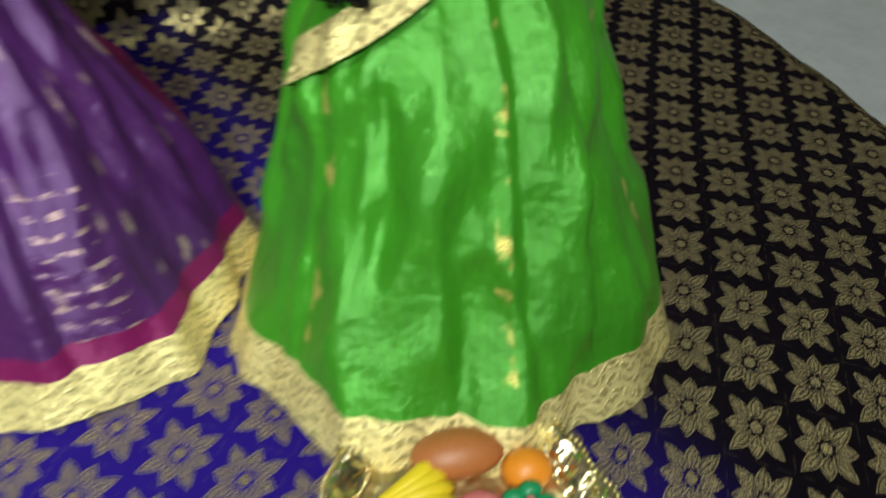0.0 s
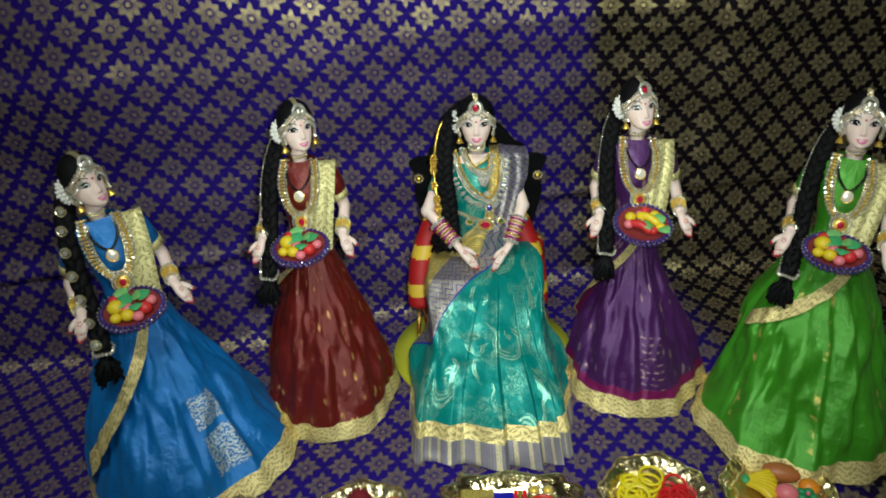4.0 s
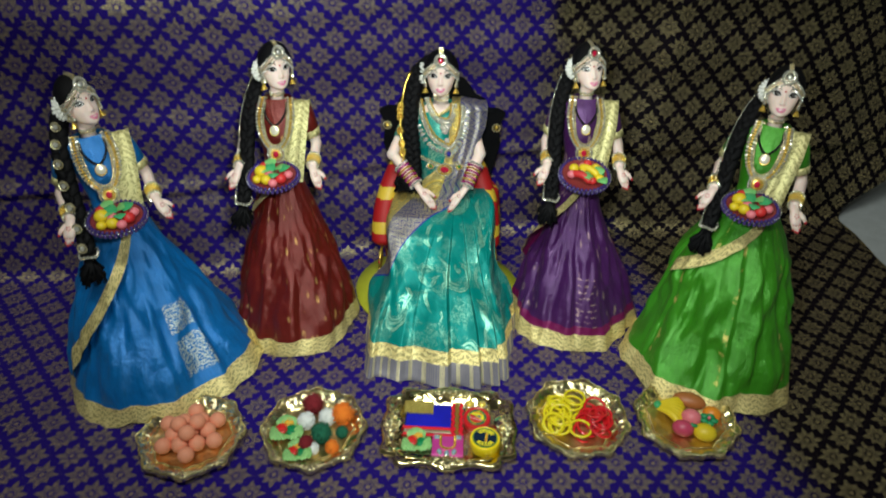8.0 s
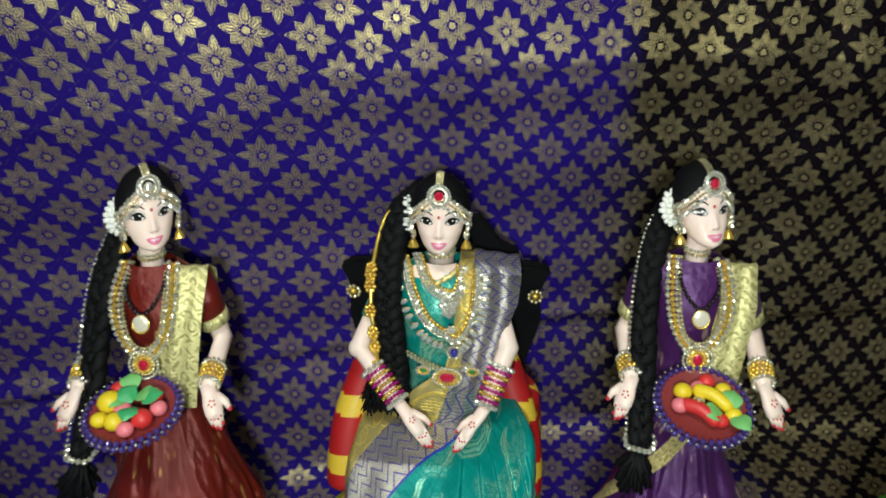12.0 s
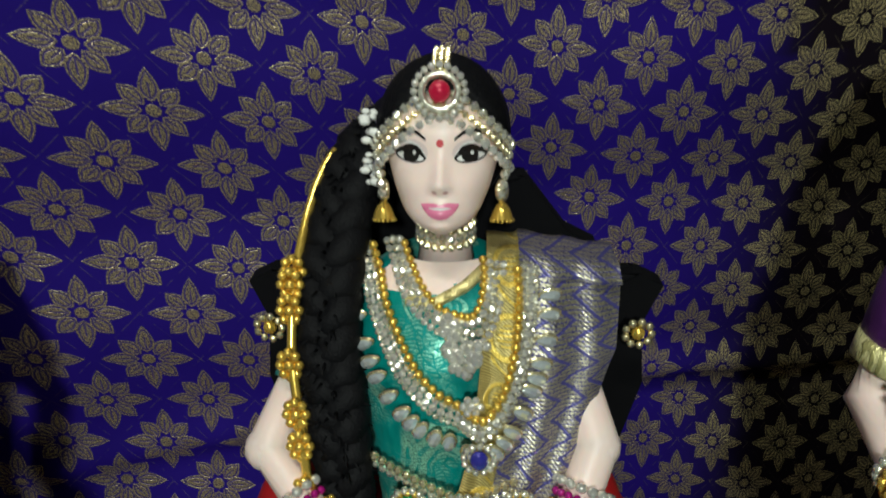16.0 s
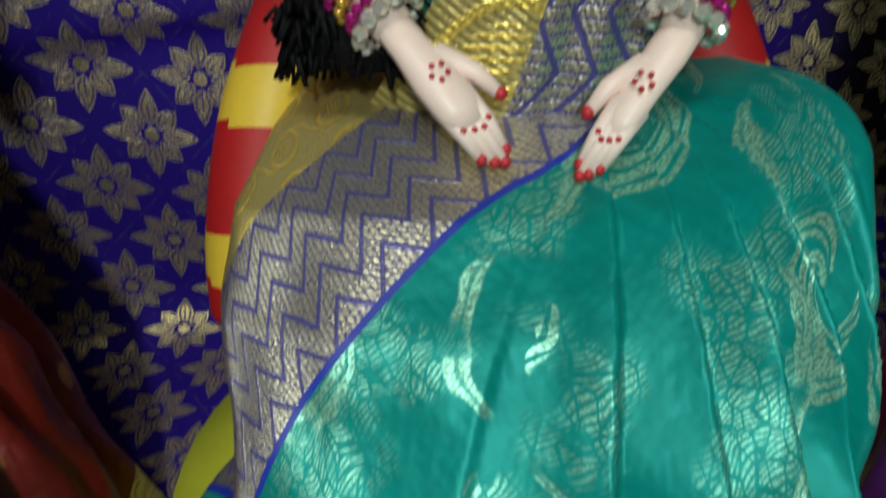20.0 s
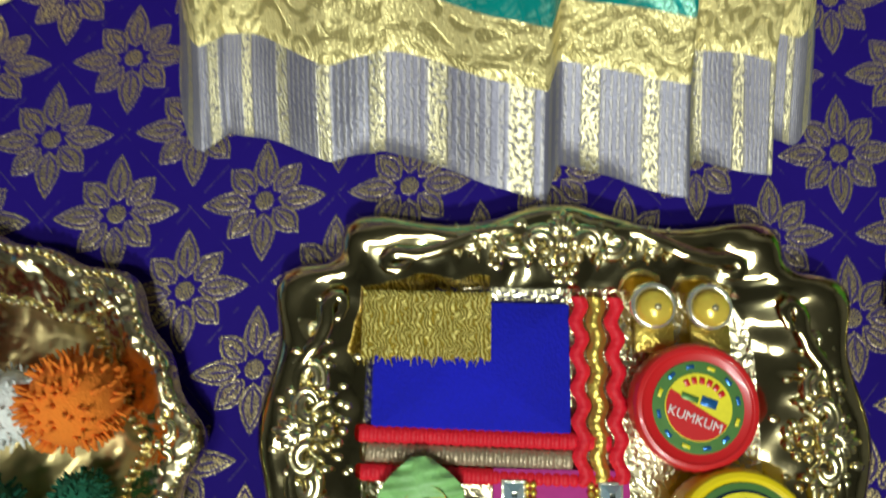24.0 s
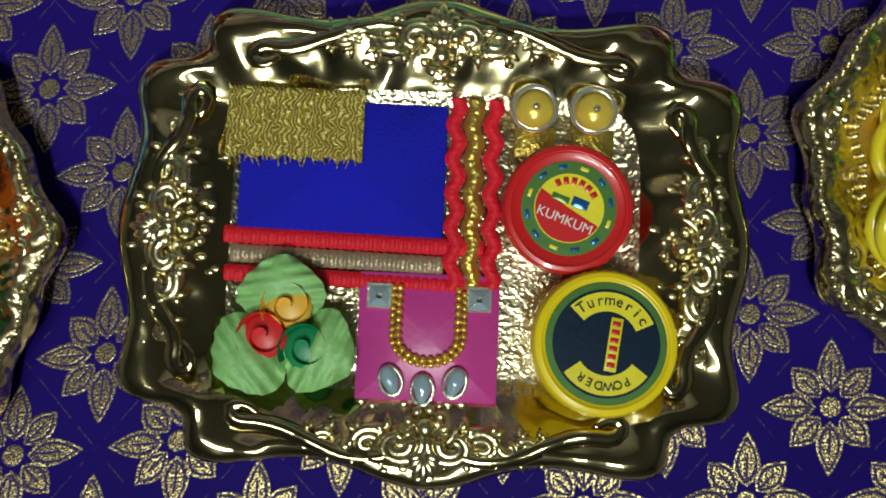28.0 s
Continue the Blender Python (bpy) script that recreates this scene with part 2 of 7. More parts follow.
def medallion_gold(name):
    """Bright gold weave with round medallions in a row and a slanting hatch."""
    n = Nodes(name)
    u, v, _ = n.split(n.uv())
    a = n.math("MULTIPLY", n.math("SUBTRACT", n.math("FRACT", n.math("DIVIDE", u, 0.0170)), 0.5), 17.0)
    b = n.math("MULTIPLY", n.math("SUBTRACT", n.math("FRACT", n.math("DIVIDE", v, 0.0150)), 0.5), 15.0)
    r = n.math("SQRT", n.math("ADD", n.math("MULTIPLY", a, a), n.math("MULTIPLY", b, b)))
    r = n.math("ADD", r, n.math("MULTIPLY", n.math("SUBTRACT", n.noise(n.uv(), 300.0, 2), 0.5), 0.8))
    ring = n.math("SUBTRACT", 1.0, n.step(n.math("ABSOLUTE", n.math("SUBTRACT", r, 4.9)), 0.5, 0.9))
    eye = n.math("MULTIPLY", n.math("SUBTRACT", 1.0, n.step(r, 2.6, 3.1)), n.step(n.math("SINE", n.math("MULTIPLY", a, 5.2)), -0.3, 0.4))
    stems = n.math("SUBTRACT", 1.0, n.step(n.math("ABSOLUTE", n.math("SUBTRACT", b, n.math("MULTIPLY", n.math("SINE", n.math("MULTIPLY", a, 0.37)), 4.0))), 0.4, 0.8))
    hatch = n.step(n.math("SINE", n.math("MULTIPLY", n.math("ADD", u, n.math("MULTIPLY", v, 0.6)), 7500.0)), -0.3, 0.6)
    fleck = n.noise(n.uv(), 2100.0, 1)
    mask = n.math("MAXIMUM", n.math("MAXIMUM", ring, eye), n.math("MULTIPLY", stems, n.step(r, 5.6, 6.2)))
    base = n.mix(mask, n.mix(hatch, (0.34, 0.27, 0.09), (0.66, 0.54, 0.20)), n.mix(n.step(fleck, 0.3, 0.6), (0.55, 0.36, 0.04), (0.98, 0.76, 0.18)))
    height = n.math("ADD", n.math("ADD", mask, n.math("MULTIPLY", hatch, 0.4)), n.math("MULTIPLY", fleck, 1.2))
    return n.done(base, 0.30, n.mixf(mask, 0.45, 0.65), n.bump(height, 0.6, 0.0004))


def zigzag_silver(name):
    n = Nodes(name)
    u, v, _ = n.split(n.uv())
    tri = n.math("ABSOLUTE", n.math("SUBTRACT", n.math("FRACT", n.math("MULTIPLY", u, 82.0)), 0.5))
    band = n.math("FRACT", n.math("ADD", n.math("MULTIPLY", v, 150.0), n.math("MULTIPLY", tri, 2.2)))
    line = n.step(n.math("ABSOLUTE", n.math("SUBTRACT", band, 0.5)), 0.07, 0.13)
    stroke = n.step(n.math("ABSOLUTE", n.math("SUBTRACT", n.math("FRACT", n.math("MULTIPLY", u, 740.0)), 0.5)), 0.10, 0.20)
    dash = n.step(n.math("SINE", n.math("MULTIPLY", n.math("ADD", v, u), 7000.0)), 0.2, 0.7)
    line = n.math("MULTIPLY", line, n.math("MAXIMUM", stroke, n.math("MULTIPLY", dash, 0.8)))
    fine = n.math("SINE", n.math("MULTIPLY", n.math("ADD", u, n.math("MULTIPLY", v, 0.8)), 5200.0))
    fleck = n.noise(n.uv(), 1700.0, 1)
    shine = n.math("MULTIPLY", line, n.step(fleck, 0.25, 0.55))
    base = n.mix(shine, (0.075, 0.070, 0.26), (0.58, 0.54, 0.38))
    return n.done(base, 0.34, n.mixf(line, 0.3, 0.8), n.bump(n.math("ADD", n.math("MULTIPLY", fine, 0.3), n.math("ADD", line, fleck)), 0.5, 0.0003))


def sheer_hem(name):
    """Thin grey tissue below the border, crossed by upright bars of gold thread."""
    n = Nodes(name)
    u, v, _ = n.split(n.uv())
    bar = n.step(n.math("SINE", n.math("MULTIPLY", u, 620.0)), 0.45, 0.75)
    fine = n.step(n.math("SINE", n.math("MULTIPLY", u, 5200.0)), -0.2, 0.6)
    fleck = n.noise(n.uv(), 1500.0, 2)
    gilt = n.math("MULTIPLY", n.math("MAXIMUM", bar, n.math("MULTIPLY", fine, 0.25)), n.step(fleck, 0.3, 0.55))
    base = n.mix(gilt, n.mix(n.noise(n.uv(), 80.0, 3), (0.10, 0.095, 0.15), (0.22, 0.21, 0.27)), (0.52, 0.46, 0.28))
    return n.done(base, 0.34, n.mixf(gilt, 0.2, 0.6), n.bump(n.math("ADD", gilt, fleck), 0.4, 0.0003))


def paisley(n, u, v):
    """Curled mangoes with parallel stripes in a half-drop repeat, over patches of small leaf scales; the cloth is cut on the bias."""
    x, y = n.math("MULTIPLY", n.math("SUBTRACT", v, u), 0.7071), n.math("MULTIPLY", n.math("ADD", u, v), 0.7071)
    flat = n.join(x, y)
    x = n.math("ADD", x, n.math("MULTIPLY", n.math("SUBTRACT", n.noise(flat, 60.0, 2), 0.5), 0.010))
    y = n.math("ADD", y, n.math("MULTIPLY", n.math("SUBTRACT", n.noise(n.join(y, x), 55.0, 2), 0.5), 0.012))

    def mango(wide, tall, shift_x, shift_y, size, flip):
        """One spiral leaf a repeat: a narrow curled head that opens into a striped fan."""
        row = n.math("FLOOR", n.math("DIVIDE", x, wide))
        a = n.math("MULTIPLY", n.math("SUBTRACT", n.math("FRACT", n.math("ADD", n.math("DIVIDE", x, wide), shift_x)), 0.5), wide * flip / size)
        drop = n.math("MULTIPLY", n.math("FRACT", n.math("MULTIPLY", row, 0.5)), 1.0)
        b = n.math("MULTIPLY", n.math("SUBTRACT", n.math("FRACT", n.math("ADD", n.math("ADD", n.math("DIVIDE", y, tall), shift_y), drop)), 0.5), tall * 0.72 / size)
        r = n.math("SQRT", n.math("ADD", n.math("MULTIPLY", a, a), n.math("MULTIPLY", b, b)))
        s = n.math("DIVIDE", n.math("ADD", n.math("ARCTAN2", b, a), math.pi), 2 * math.pi)
        way = n.math("ADD", 0.0022, n.math("MULTIPLY", s, 0.0085))
        off = n.math("SUBTRACT", r, way)
        half = n.math("ADD", 0.0007, n.math("MULTIPLY", n.math("MULTIPLY", s, n.math("SUBTRACT", 1.02, n.math("POWER", s, 5.0))), 0.0042))
        body = n.step(n.math("SUBTRACT", half, n.math("ABSOLUTE", off)), 0.0, 0.0005)
        stripe = n.step(n.math("SINE", n.math("MULTIPLY", off, 3600.0)), -0.75, -0.1)
        core = n.math("SUBTRACT", 1.0, n.step(n.math("ABSOLUTE", n.math("SUBTRACT", r, 0.0010)), 0.0004, 0.0008))
        return n.math("MAXIMUM", n.math("MULTIPLY", body, stripe), n.math("MULTIPLY", core, 0.8))

    def leaf(wide, tall, shift_x, shift_y, length, half, bend):
        """One long pointed leaf a repeat, bent to a side."""
        row = n.math("FLOOR", n.math("ADD", n.math("DIVIDE", x, wide), shift_x))
        b = n.math("MULTIPLY", n.math("SUBTRACT", n.math("FRACT", n.math("ADD", n.math("ADD", n.math("DIVIDE", y, tall), shift_y), n.math("MULTIPLY", row, 0.37))), 0.5), tall)
        a = n.math("MULTIPLY", n.math("SUBTRACT", n.math("FRACT", n.math("ADD", n.math("DIVIDE", x, wide), shift_x)), 0.5), wide)
        a = n.math("ADD", a, n.math("MULTIPLY", n.math("MULTIPLY", b, b), bend))
        s = n.math("DIVIDE", b, length)
        width = n.math("MULTIPLY", n.math("SUBTRACT", 1.0, n.math("MULTIPLY", s, s)), half)
        body = n.step(n.math("SUBTRACT", width, n.math("ABSOLUTE", a)), 0.0, 0.0006)
        rib = n.step(n.math("ABSOLUTE", a), 0.0002, 0.0005)
        return n.math("MULTIPLY", body, n.mixf(rib, 0.35, 1.0))

    hatch = n.step(n.math("SINE", n.math("MULTIPLY", n.math("ADD", y, n.math("MULTIPLY", x, 0.8)), 6000.0)), -0.5, 0.3)
    fans = n.math("MAXIMUM", mango(0.058, 0.078, 0.17, 0.31, 1.45, 1.0), mango(0.058, 0.078, 0.66, 0.80, 1.05, -1.0))
    leaves = n.math("MAXIMUM", leaf(0.037, 0.071, 0.28, 0.15, 0.020, 0.0030, 24.0), leaf(0.049, 0.063, 0.70, 0.55, 0.014, 0.0024, -30.0))
    fans = n.math("MAXIMUM", fans, leaves)
    fans = n.math("MULTIPLY", n.math("MULTIPLY", fans, n.mixf(hatch, 0.7, 1.0)), n.step(n.noise(flat, 75.0, 2), 0.36, 0.48))
    scales = n.step(n.voronoi(n.join(n.math("MULTIPLY", x, 1.5), y), 240.0, "DISTANCE_TO_EDGE"), 0.03, 0.10)
    patch = n.step(n.noise(flat, 42.0, 2), 0.47, 0.57)
    leafy = n.math("MULTIPLY", n.math("MULTIPLY", scales, n.mixf(hatch, 0.12, 1.0)), n.math("MULTIPLY", patch, n.math("MULTIPLY", n.noise(flat, 150.0, 2), 0.95)))
    return n.math("MAXIMUM", n.math("MULTIPLY", fans, 0.9), leafy)


def dashes(n, u, v):
    """Short upright strokes of metal thread, in uneven rows."""
    cell = n.join(n.math("MULTIPLY", u, 120.0), n.math("MULTIPLY", v, 48.0))
    spot = n.math("SUBTRACT", 1.0, n.step(n.voronoi(cell, 1.0), 0.16, 0.30))
    return n.math("MULTIPLY", spot, n.step(n.noise(n.uv(), 40.0, 2), 0.45, 0.6))


def ladder(n, u, v):
    """Sparse strokes, and one column of crosswise bars low on the front."""
    inside = n.math("MULTIPLY", n.step(n.math("ABSOLUTE", n.math("SUBTRACT", u, 0.012)), 0.013, 0.011), n.step(n.math("ABSOLUTE", n.math("SUBTRACT", v, 0.055)), 0.036, 0.032))
    bars = n.step(n.math("SINE", n.math("ADD", n.math("MULTIPLY", v, 900.0), n.math("MULTIPLY", n.noise(n.uv(), 120.0, 2), 3.0))), 0.35, 0.7)
    broken = n.step(n.noise(n.uv(), 190.0, 2), 0.46, 0.60)
    return n.math("MAXIMUM", dashes(n, u, v), n.math("MULTIPLY", n.math("MULTIPLY", inside, bars), broken))


def glints(n, u, v):
    """Thin broken lines of gold thread running down some folds."""
    near = n.math("ABSOLUTE", n.math("SUBTRACT", n.math("FRACT", n.math("ADD", n.math("MULTIPLY", u, 14.0), 0.3)), 0.5))
    return n.math("MULTIPLY", n.math("SUBTRACT", 1.0, n.step(near, 0.03, 0.05)), n.step(n.noise(n.uv(), 70.0, 2), 0.52, 0.64))


def panel(n, u, v):
    """A dense woven panel low on one side of the skirt."""
    inside = n.math("MULTIPLY", n.step(n.math("ABSOLUTE", n.math("SUBTRACT", u, 0.035)), 0.016, 0.0145), n.math("MULTIPLY", n.step(n.math("ABSOLUTE", n.math("SUBTRACT", v, 0.07)), 0.040, 0.036), n.step(n.math("ABSOLUTE", n.math("SUBTRACT", v, 0.074)), 0.003, 0.0045)))
    return n.math("MULTIPLY", inside, n.step(n.noise(n.uv(), 420.0, 2), 0.42, 0.56))


M = {}
M["brocade"] = brocade("violet_brocade")
M["tile"] = plain("grey_tile", (0.42, 0.45, 0.47), 0.35, grain=220.0)
M["paint"] = plain("wall_paint", (0.40, 0.40, 0.38), 0.8)
M["skin"] = plain("doll_vinyl", (0.90, 0.70, 0.63), 0.42, vary=0.03, relief=0.03, Subsurface_Weight=0.1, Subsurface_Scale=0.003)
M["hair"] = plain("black_hair", (0.004, 0.004, 0.005), 0.6, grain=1400.0, relief=1.0, Specular_IOR_Level=0.12)
M["lip"] = plain("pink_lips", (0.74, 0.20, 0.34), 0.3, vary=0.03)
M["eye"] = plain("eye_black", (0.012, 0.010, 0.010), 0.25, vary=0.02)
M["eyewhite"] = plain("eye_white", (0.8, 0.78, 0.76), 0.3, vary=0.02)
M["henna"] = plain("henna_red", (0.50, 0.02, 0.03), 0.5)
M["gold"] = plain("gold_bead", (0.95, 0.62, 0.12), 0.2, 0.75, relief=0.05)
M["palegold"] = plain("pale_gold_bead", (0.92, 0.80, 0.50), 0.18, 0.85, grain=1100.0, relief=0.6)
M["silver"] = plain("silver_bead", (0.96, 0.91, 0.76), 0.16, 0.80, grain=1100.0, relief=0.3)
M["crystal"] = plain("crystal", (0.95, 0.93, 0.83), 0.10, 0.72, grain=1300.0, relief=0.3)
M["ruby"] = plain("ruby", (0.55, 0.01, 0.05), 0.06, 0.2, relief=0.02, Coat_Weight=1.0)
M["sapphire"] = plain("sapphire", (0.03, 0.03, 0.30), 0.06, 0.2, relief=0.02, Coat_Weight=1.0)
M["emerald"] = plain("emerald", (0.01, 0.25, 0.08), 0.06, 0.2, relief=0.02, Coat_Weight=1.0)
M["purplebead"] = plain("purple_bead", (0.07, 0.04, 0.22), 0.12, 0.3, relief=0.02, Coat_Weight=0.8)
M["magenta"] = plain("magenta_bead", (0.45, 0.01, 0.22), 0.12, 0.4, Coat_Weight=0.8)
M["jasmine"] = plain("jasmine_white", (0.82, 0.82, 0.78), 0.6)
M["blackbead"] = plain("black_bead", (0.01, 0.008, 0.01), 0.2)
M["teal"] = silk("teal_silk", (0.0005, 0.27, 0.245), (0.4, 1.0, 0.9, 1), motif=paisley, motif_colour=(0.34, 0.72, 0.54), metal=0.2, along=0.12, crease=0.3, gloss=0.12)
M["red"] = silk("maroon_silk", (0.18, 0.012, 0.008), (1.0, 0.45, 0.3, 1), rough=0.31, crease=0.5, motif=dashes, motif_colour=(0.80, 0.45, 0.15))
M["purple"] = silk("purple_silk", (0.085, 0.015, 0.135), (0.9, 0.6, 0.9, 1), rough=0.31, crease=0.5, motif=ladder, motif_colour=(0.52, 0.34, 0.34))
M["plum"] = silk("plum_silk", (0.24, 0.006, 0.11), (0.9, 0.4, 0.6, 1), rough=0.36)
M["green"] = silk("green_silk", (0.058, 0.34, 0.016), (0.8, 1.0, 0.3, 1), rough=0.32, crease=0.5, motif=glints, motif_colour=(0.85, 0.75, 0.20))
M["blue"] = silk("blue_silk", (0.001, 0.19, 0.60), (0.4, 0.8, 1.0, 1), rough=0.32, crease=0.5, motif=panel, motif_colour=(0.66, 0.76, 0.78))
M["border"] = scroll_gold("gold_border")
M["palegreengold"] = scroll_gold("pale_gold_border", (0.80, 0.74, 0.36), 1.0, (0.46, 0.42, 0.17))
M["lapgold"] = medallion_gold("gold_medallion_border")
M["zigzag"] = zigzag_silver("silver_zigzag_border")
M["hem"] = sheer_hem("sheer_grey_hem")
M["velvet"] = plain("black_velvet", (0.004, 0.004, 0.005), 0.9, Specular_IOR_Level=0.1)
M["lime"] = plain("lime_board", (0.42, 0.44, 0.03), 0.55)
M["scarlet"] = plain("scarlet_cloth", (0.40, 0.006, 0.008), 0.6)
M["yellowcloth"] = plain("yellow_cloth", (0.68, 0.46, 0.04), 0.5)
M["traygold"] = gold_metal("tray_gold", (0.92, 0.80, 0.47), 0.2, 110.0, 0.3, 0.0010)
M["traygoldplain"] = plain("tray_gold_smooth", (0.92, 0.80, 0.47), 0.22, 1.0, relief=0.05)
M["traycove"] = gold_metal("tray_gold_cove", (0.86, 0.74, 0.40), 0.09, 34.0, 0.25, 0.0010)
M["traybowl"] = gold_metal("tray_gold_bowl", (0.95, 0.76, 0.36), 0.34, 90.0, 0.2, 0.0008)
M["traywell"] = gold_metal("tray_gold_well", (0.90, 0.81, 0.52), 0.24, 300.0, 0.22, 0.0004)
M["lid"] = plain("eye_shadow", (0.74, 0.60, 0.58), 0.4, vary=0.03)
M["nostril_shade"] = plain("nostril_shade", (0.62, 0.36, 0.34), 0.4, vary=0.03)
M["coin"] = plain("pale_coin", (0.90, 0.84, 0.70), 0.25, 0.35)


# ---- mesh building ----
class Build:
    """Collects vertices, faces, materials and UVs of one mesh."""

    def __init__(self):
        self.v, self.f, self.m, self.t, self.slots = [], [], [], [], []

    def slot(self, key):
        if key not in self.slots:
            self.slots.append(key)
        return self.slots.index(key)

    def grid(self, place, nu, nv, mat, uv=None, size=(1.0, 1.0)):
        """A sheet of (nu+1) x (nv+1) points place(a, b), a and b from 0 to 1. mat: a key, or a function of (a, b)."""
        start = len(self.v)
        for j in range(nv + 1):
            for i in range(nu + 1):
                a, b = i / nu, j / nv
                self.v.append(tuple(place(a, b)))
                self.t.append(uv(a, b) if uv else (a * size[0], b * size[1]))
        for j in range(nv):
            for i in range(nu):
                k = start + j * (nu + 1) + i
                self.f.append((k, k + 1, k + nu + 2, k + nu + 1))
                self.m.append(self.slot(mat if isinstance(mat, str) else mat((i + 0.5) / nu, (j + 0.5) / nv)))
        return self

    def shell(self, place, nu, nv, mat, thick, size=(1.0, 1.0)):
        """A sheet with thickness: place(a, b, d), d the depth below the face, and closed edges."""
        self.grid(lambda a, b: place(a, b, 0.0), nu, nv, mat, size=size)
        self.grid(lambda a, b: place(1 - a, b, thick), nu, nv, mat, size=size)
        for e in (0.0, 1.0):
            self.grid(lambda a, d: place(a if e == 0.0 else 1 - a, e, thick * (1 - d)), nu, 1, mat, size=size)
            self.grid(lambda b, d: place(e, b if e == 1.0 else 1 - b, thick * (1 - d)), nv, 1, mat, size=size)
        return self

    def tube(self, path, radii, mat, n=10, caps=True, squash=1.0):
        """A tube along points; radii: one number or one a point; squash flattens it upwards."""
        pts = [Vector(p) for p in path]
        rad = [radii] * len(pts) if isinstance(radii, (int, float)) else list(radii)
        rings = []
        for k, p in enumerate(pts):
            way = (pts[min(k + 1, len(pts) - 1)] - pts[max(k - 1, 0)]).normalized()
            side = way.cross(Vector((0, 0, 1)) if abs(way.z) < 0.95 else Vector((0, 1, 0))).normalized()
            up = side.cross(way)
            rings.append([p + rad[k] * (math.cos(q * 2 * math.pi / n) * side + squash * math.sin(q * 2 * math.pi / n) * up) for q in range(n + 1)])
        if caps:
            rings = [[pts[0]] * (n + 1)] + rings + [[pts[-1]] * (n + 1)]
        total = len(rings) - 1
        length = sum((pts[k + 1] - pts[k]).length for k in range(len(pts) - 1))
        self.grid(lambda a, b: rings[round(b * total)][round(a * n)], n, total, mat, size=(2 * math.pi * max(rad), length))
        return self

    def ball(self, centre, r, mat, nu=8, nv=5, scale=(1, 1, 1), turn=None):
        c = Vector(centre)

        def place(a, b):
            p = Vector((math.sin(b * math.pi) * math.cos(a * 2 * math.pi) * scale[0], math.sin(b * math.pi) * math.sin(a * 2 * math.pi) * scale[1], -math.cos(b * math.pi) * scale[2])) * r
            return c + (turn @ p if turn else p)

        return self.grid(place, nu, nv, mat, size=(6 * r, 3 * r))

    def beads(self, path, r, mat, gap=2.0, nu=6, nv=4, alternate=None):
        """Beads of radius r strung evenly along a path."""
        pts = [Vector(p) for p in path]
        reach, count = 0.0, 0
        for k in range(len(pts) - 1):
            step = (pts[k + 1] - pts[k]).length
            while reach <= step and step > 0:
                key = mat if not alternate or count % 2 == 0 else alternate
                # cut stones sit at all angles on their string
                turn = Euler((2.4 * count, 1.7 * count, 0.9 * count)).to_matrix() if key in ("crystal", "silver") else None
                self.ball(pts[k].lerp(pts[k + 1], reach / step), r, key, nu, nv, turn=turn)
                reach, count = reach + gap * r, count + 1
            reach -= step
        return self

    def ring(self, centre, big, small, mat, normal=(0, 0, 1), n=24, k=8, oval=1.0):
        q = Vector((0, 0, 1)).rotation_difference(Vector(normal)).to_matrix()
        c = Vector(centre)

        def place(a, b):
            x, y = math.cos(a * 2 * math.pi), math.sin(a * 2 * math.pi) * oval
            w = big + small * math.cos(b * 2 * math.pi)
            return c + q @ Vector((w * x, w * y, small * math.sin(b * 2 * math.pi)))

        return self.grid(place, n, k, mat, size=(6.28 * big, 6.28 * small))

    def box(self, centre, size, mat, turn=None, bevel=0.12):
        """A box with bevelled edges."""
        c, (sx, sy, sz) = Vector(centre), (s / 2 for s in size)
        e = bevel * min(sx, sy, sz)

        def place(a, b):
            k = round(b * 7)
            z, cut = ((-sz, None), (-sz, e), (-sz + e, 0), (-sz + e, 0), (sz - e, 0), (sz - e, 0), (sz, e), (sz, None))[k]
            w, d = (0, 0) if cut is None else (sx - cut, sy - cut)
            g = min(e, w, d)
            i = round(a * 8)
            x, y = ((-w + g, -d), (w - g, -d), (w, -d + g), (w, d - g), (w - g, d), (-w + g, d), (-w, d - g), (-w, -d + g), (-w + g, -d))[i]
            p = Vector((x, y, z))
            return c + (turn @ p if turn else p)

        return self.grid(place, 8, 7, mat, size=(2 * (sx + sy), 2 * sz))

    def warp(self, move):
        self.v = [tuple(move(Vector(p))) for p in self.v]
        return self

    def mesh(self, name, smooth=True, dye=None):
        data = bpy.data.meshes.new(name)
        data.from_pydata(self.v, [], self.f)
        for key in self.slots:
            data.materials.append(M[key])
        data.polygons.foreach_set("material_index", self.m)
        data.polygons.foreach_set("use_smooth", [smooth] * len(self.f))
        layer = data.uv_layers.new(name="UVMap")
        loops = np.array([k for f in self.f for k in f])
        layer.data.foreach_set("uv", np.array(self.t, float)[loops].ravel())
        if dye:
            attr = data.attributes.new("dye", "FLOAT", "POINT")
            attr.data.foreach_set("value", [dye(*p) for p in self.v])
        bm = bmesh.new()
        bm.from_mesh(data)
        bmesh.ops.remove_doubles(bm, verts=bm.verts, dist=1e-6)
        bmesh.ops.dissolve_degenerate(bm, dist=1e-7, edges=bm.edges)
        bm.to_mesh(data)
        bm.free()
        data.update()
        return data


def thing(name, build, label, category, m=None, group="", kind="", smooth=True):
    ob = new(name, build.mesh(name, smooth) if build else None)
    if m is not None:
        ob.matrix_world = m
    return tagged(ob, label, category, group, kind)


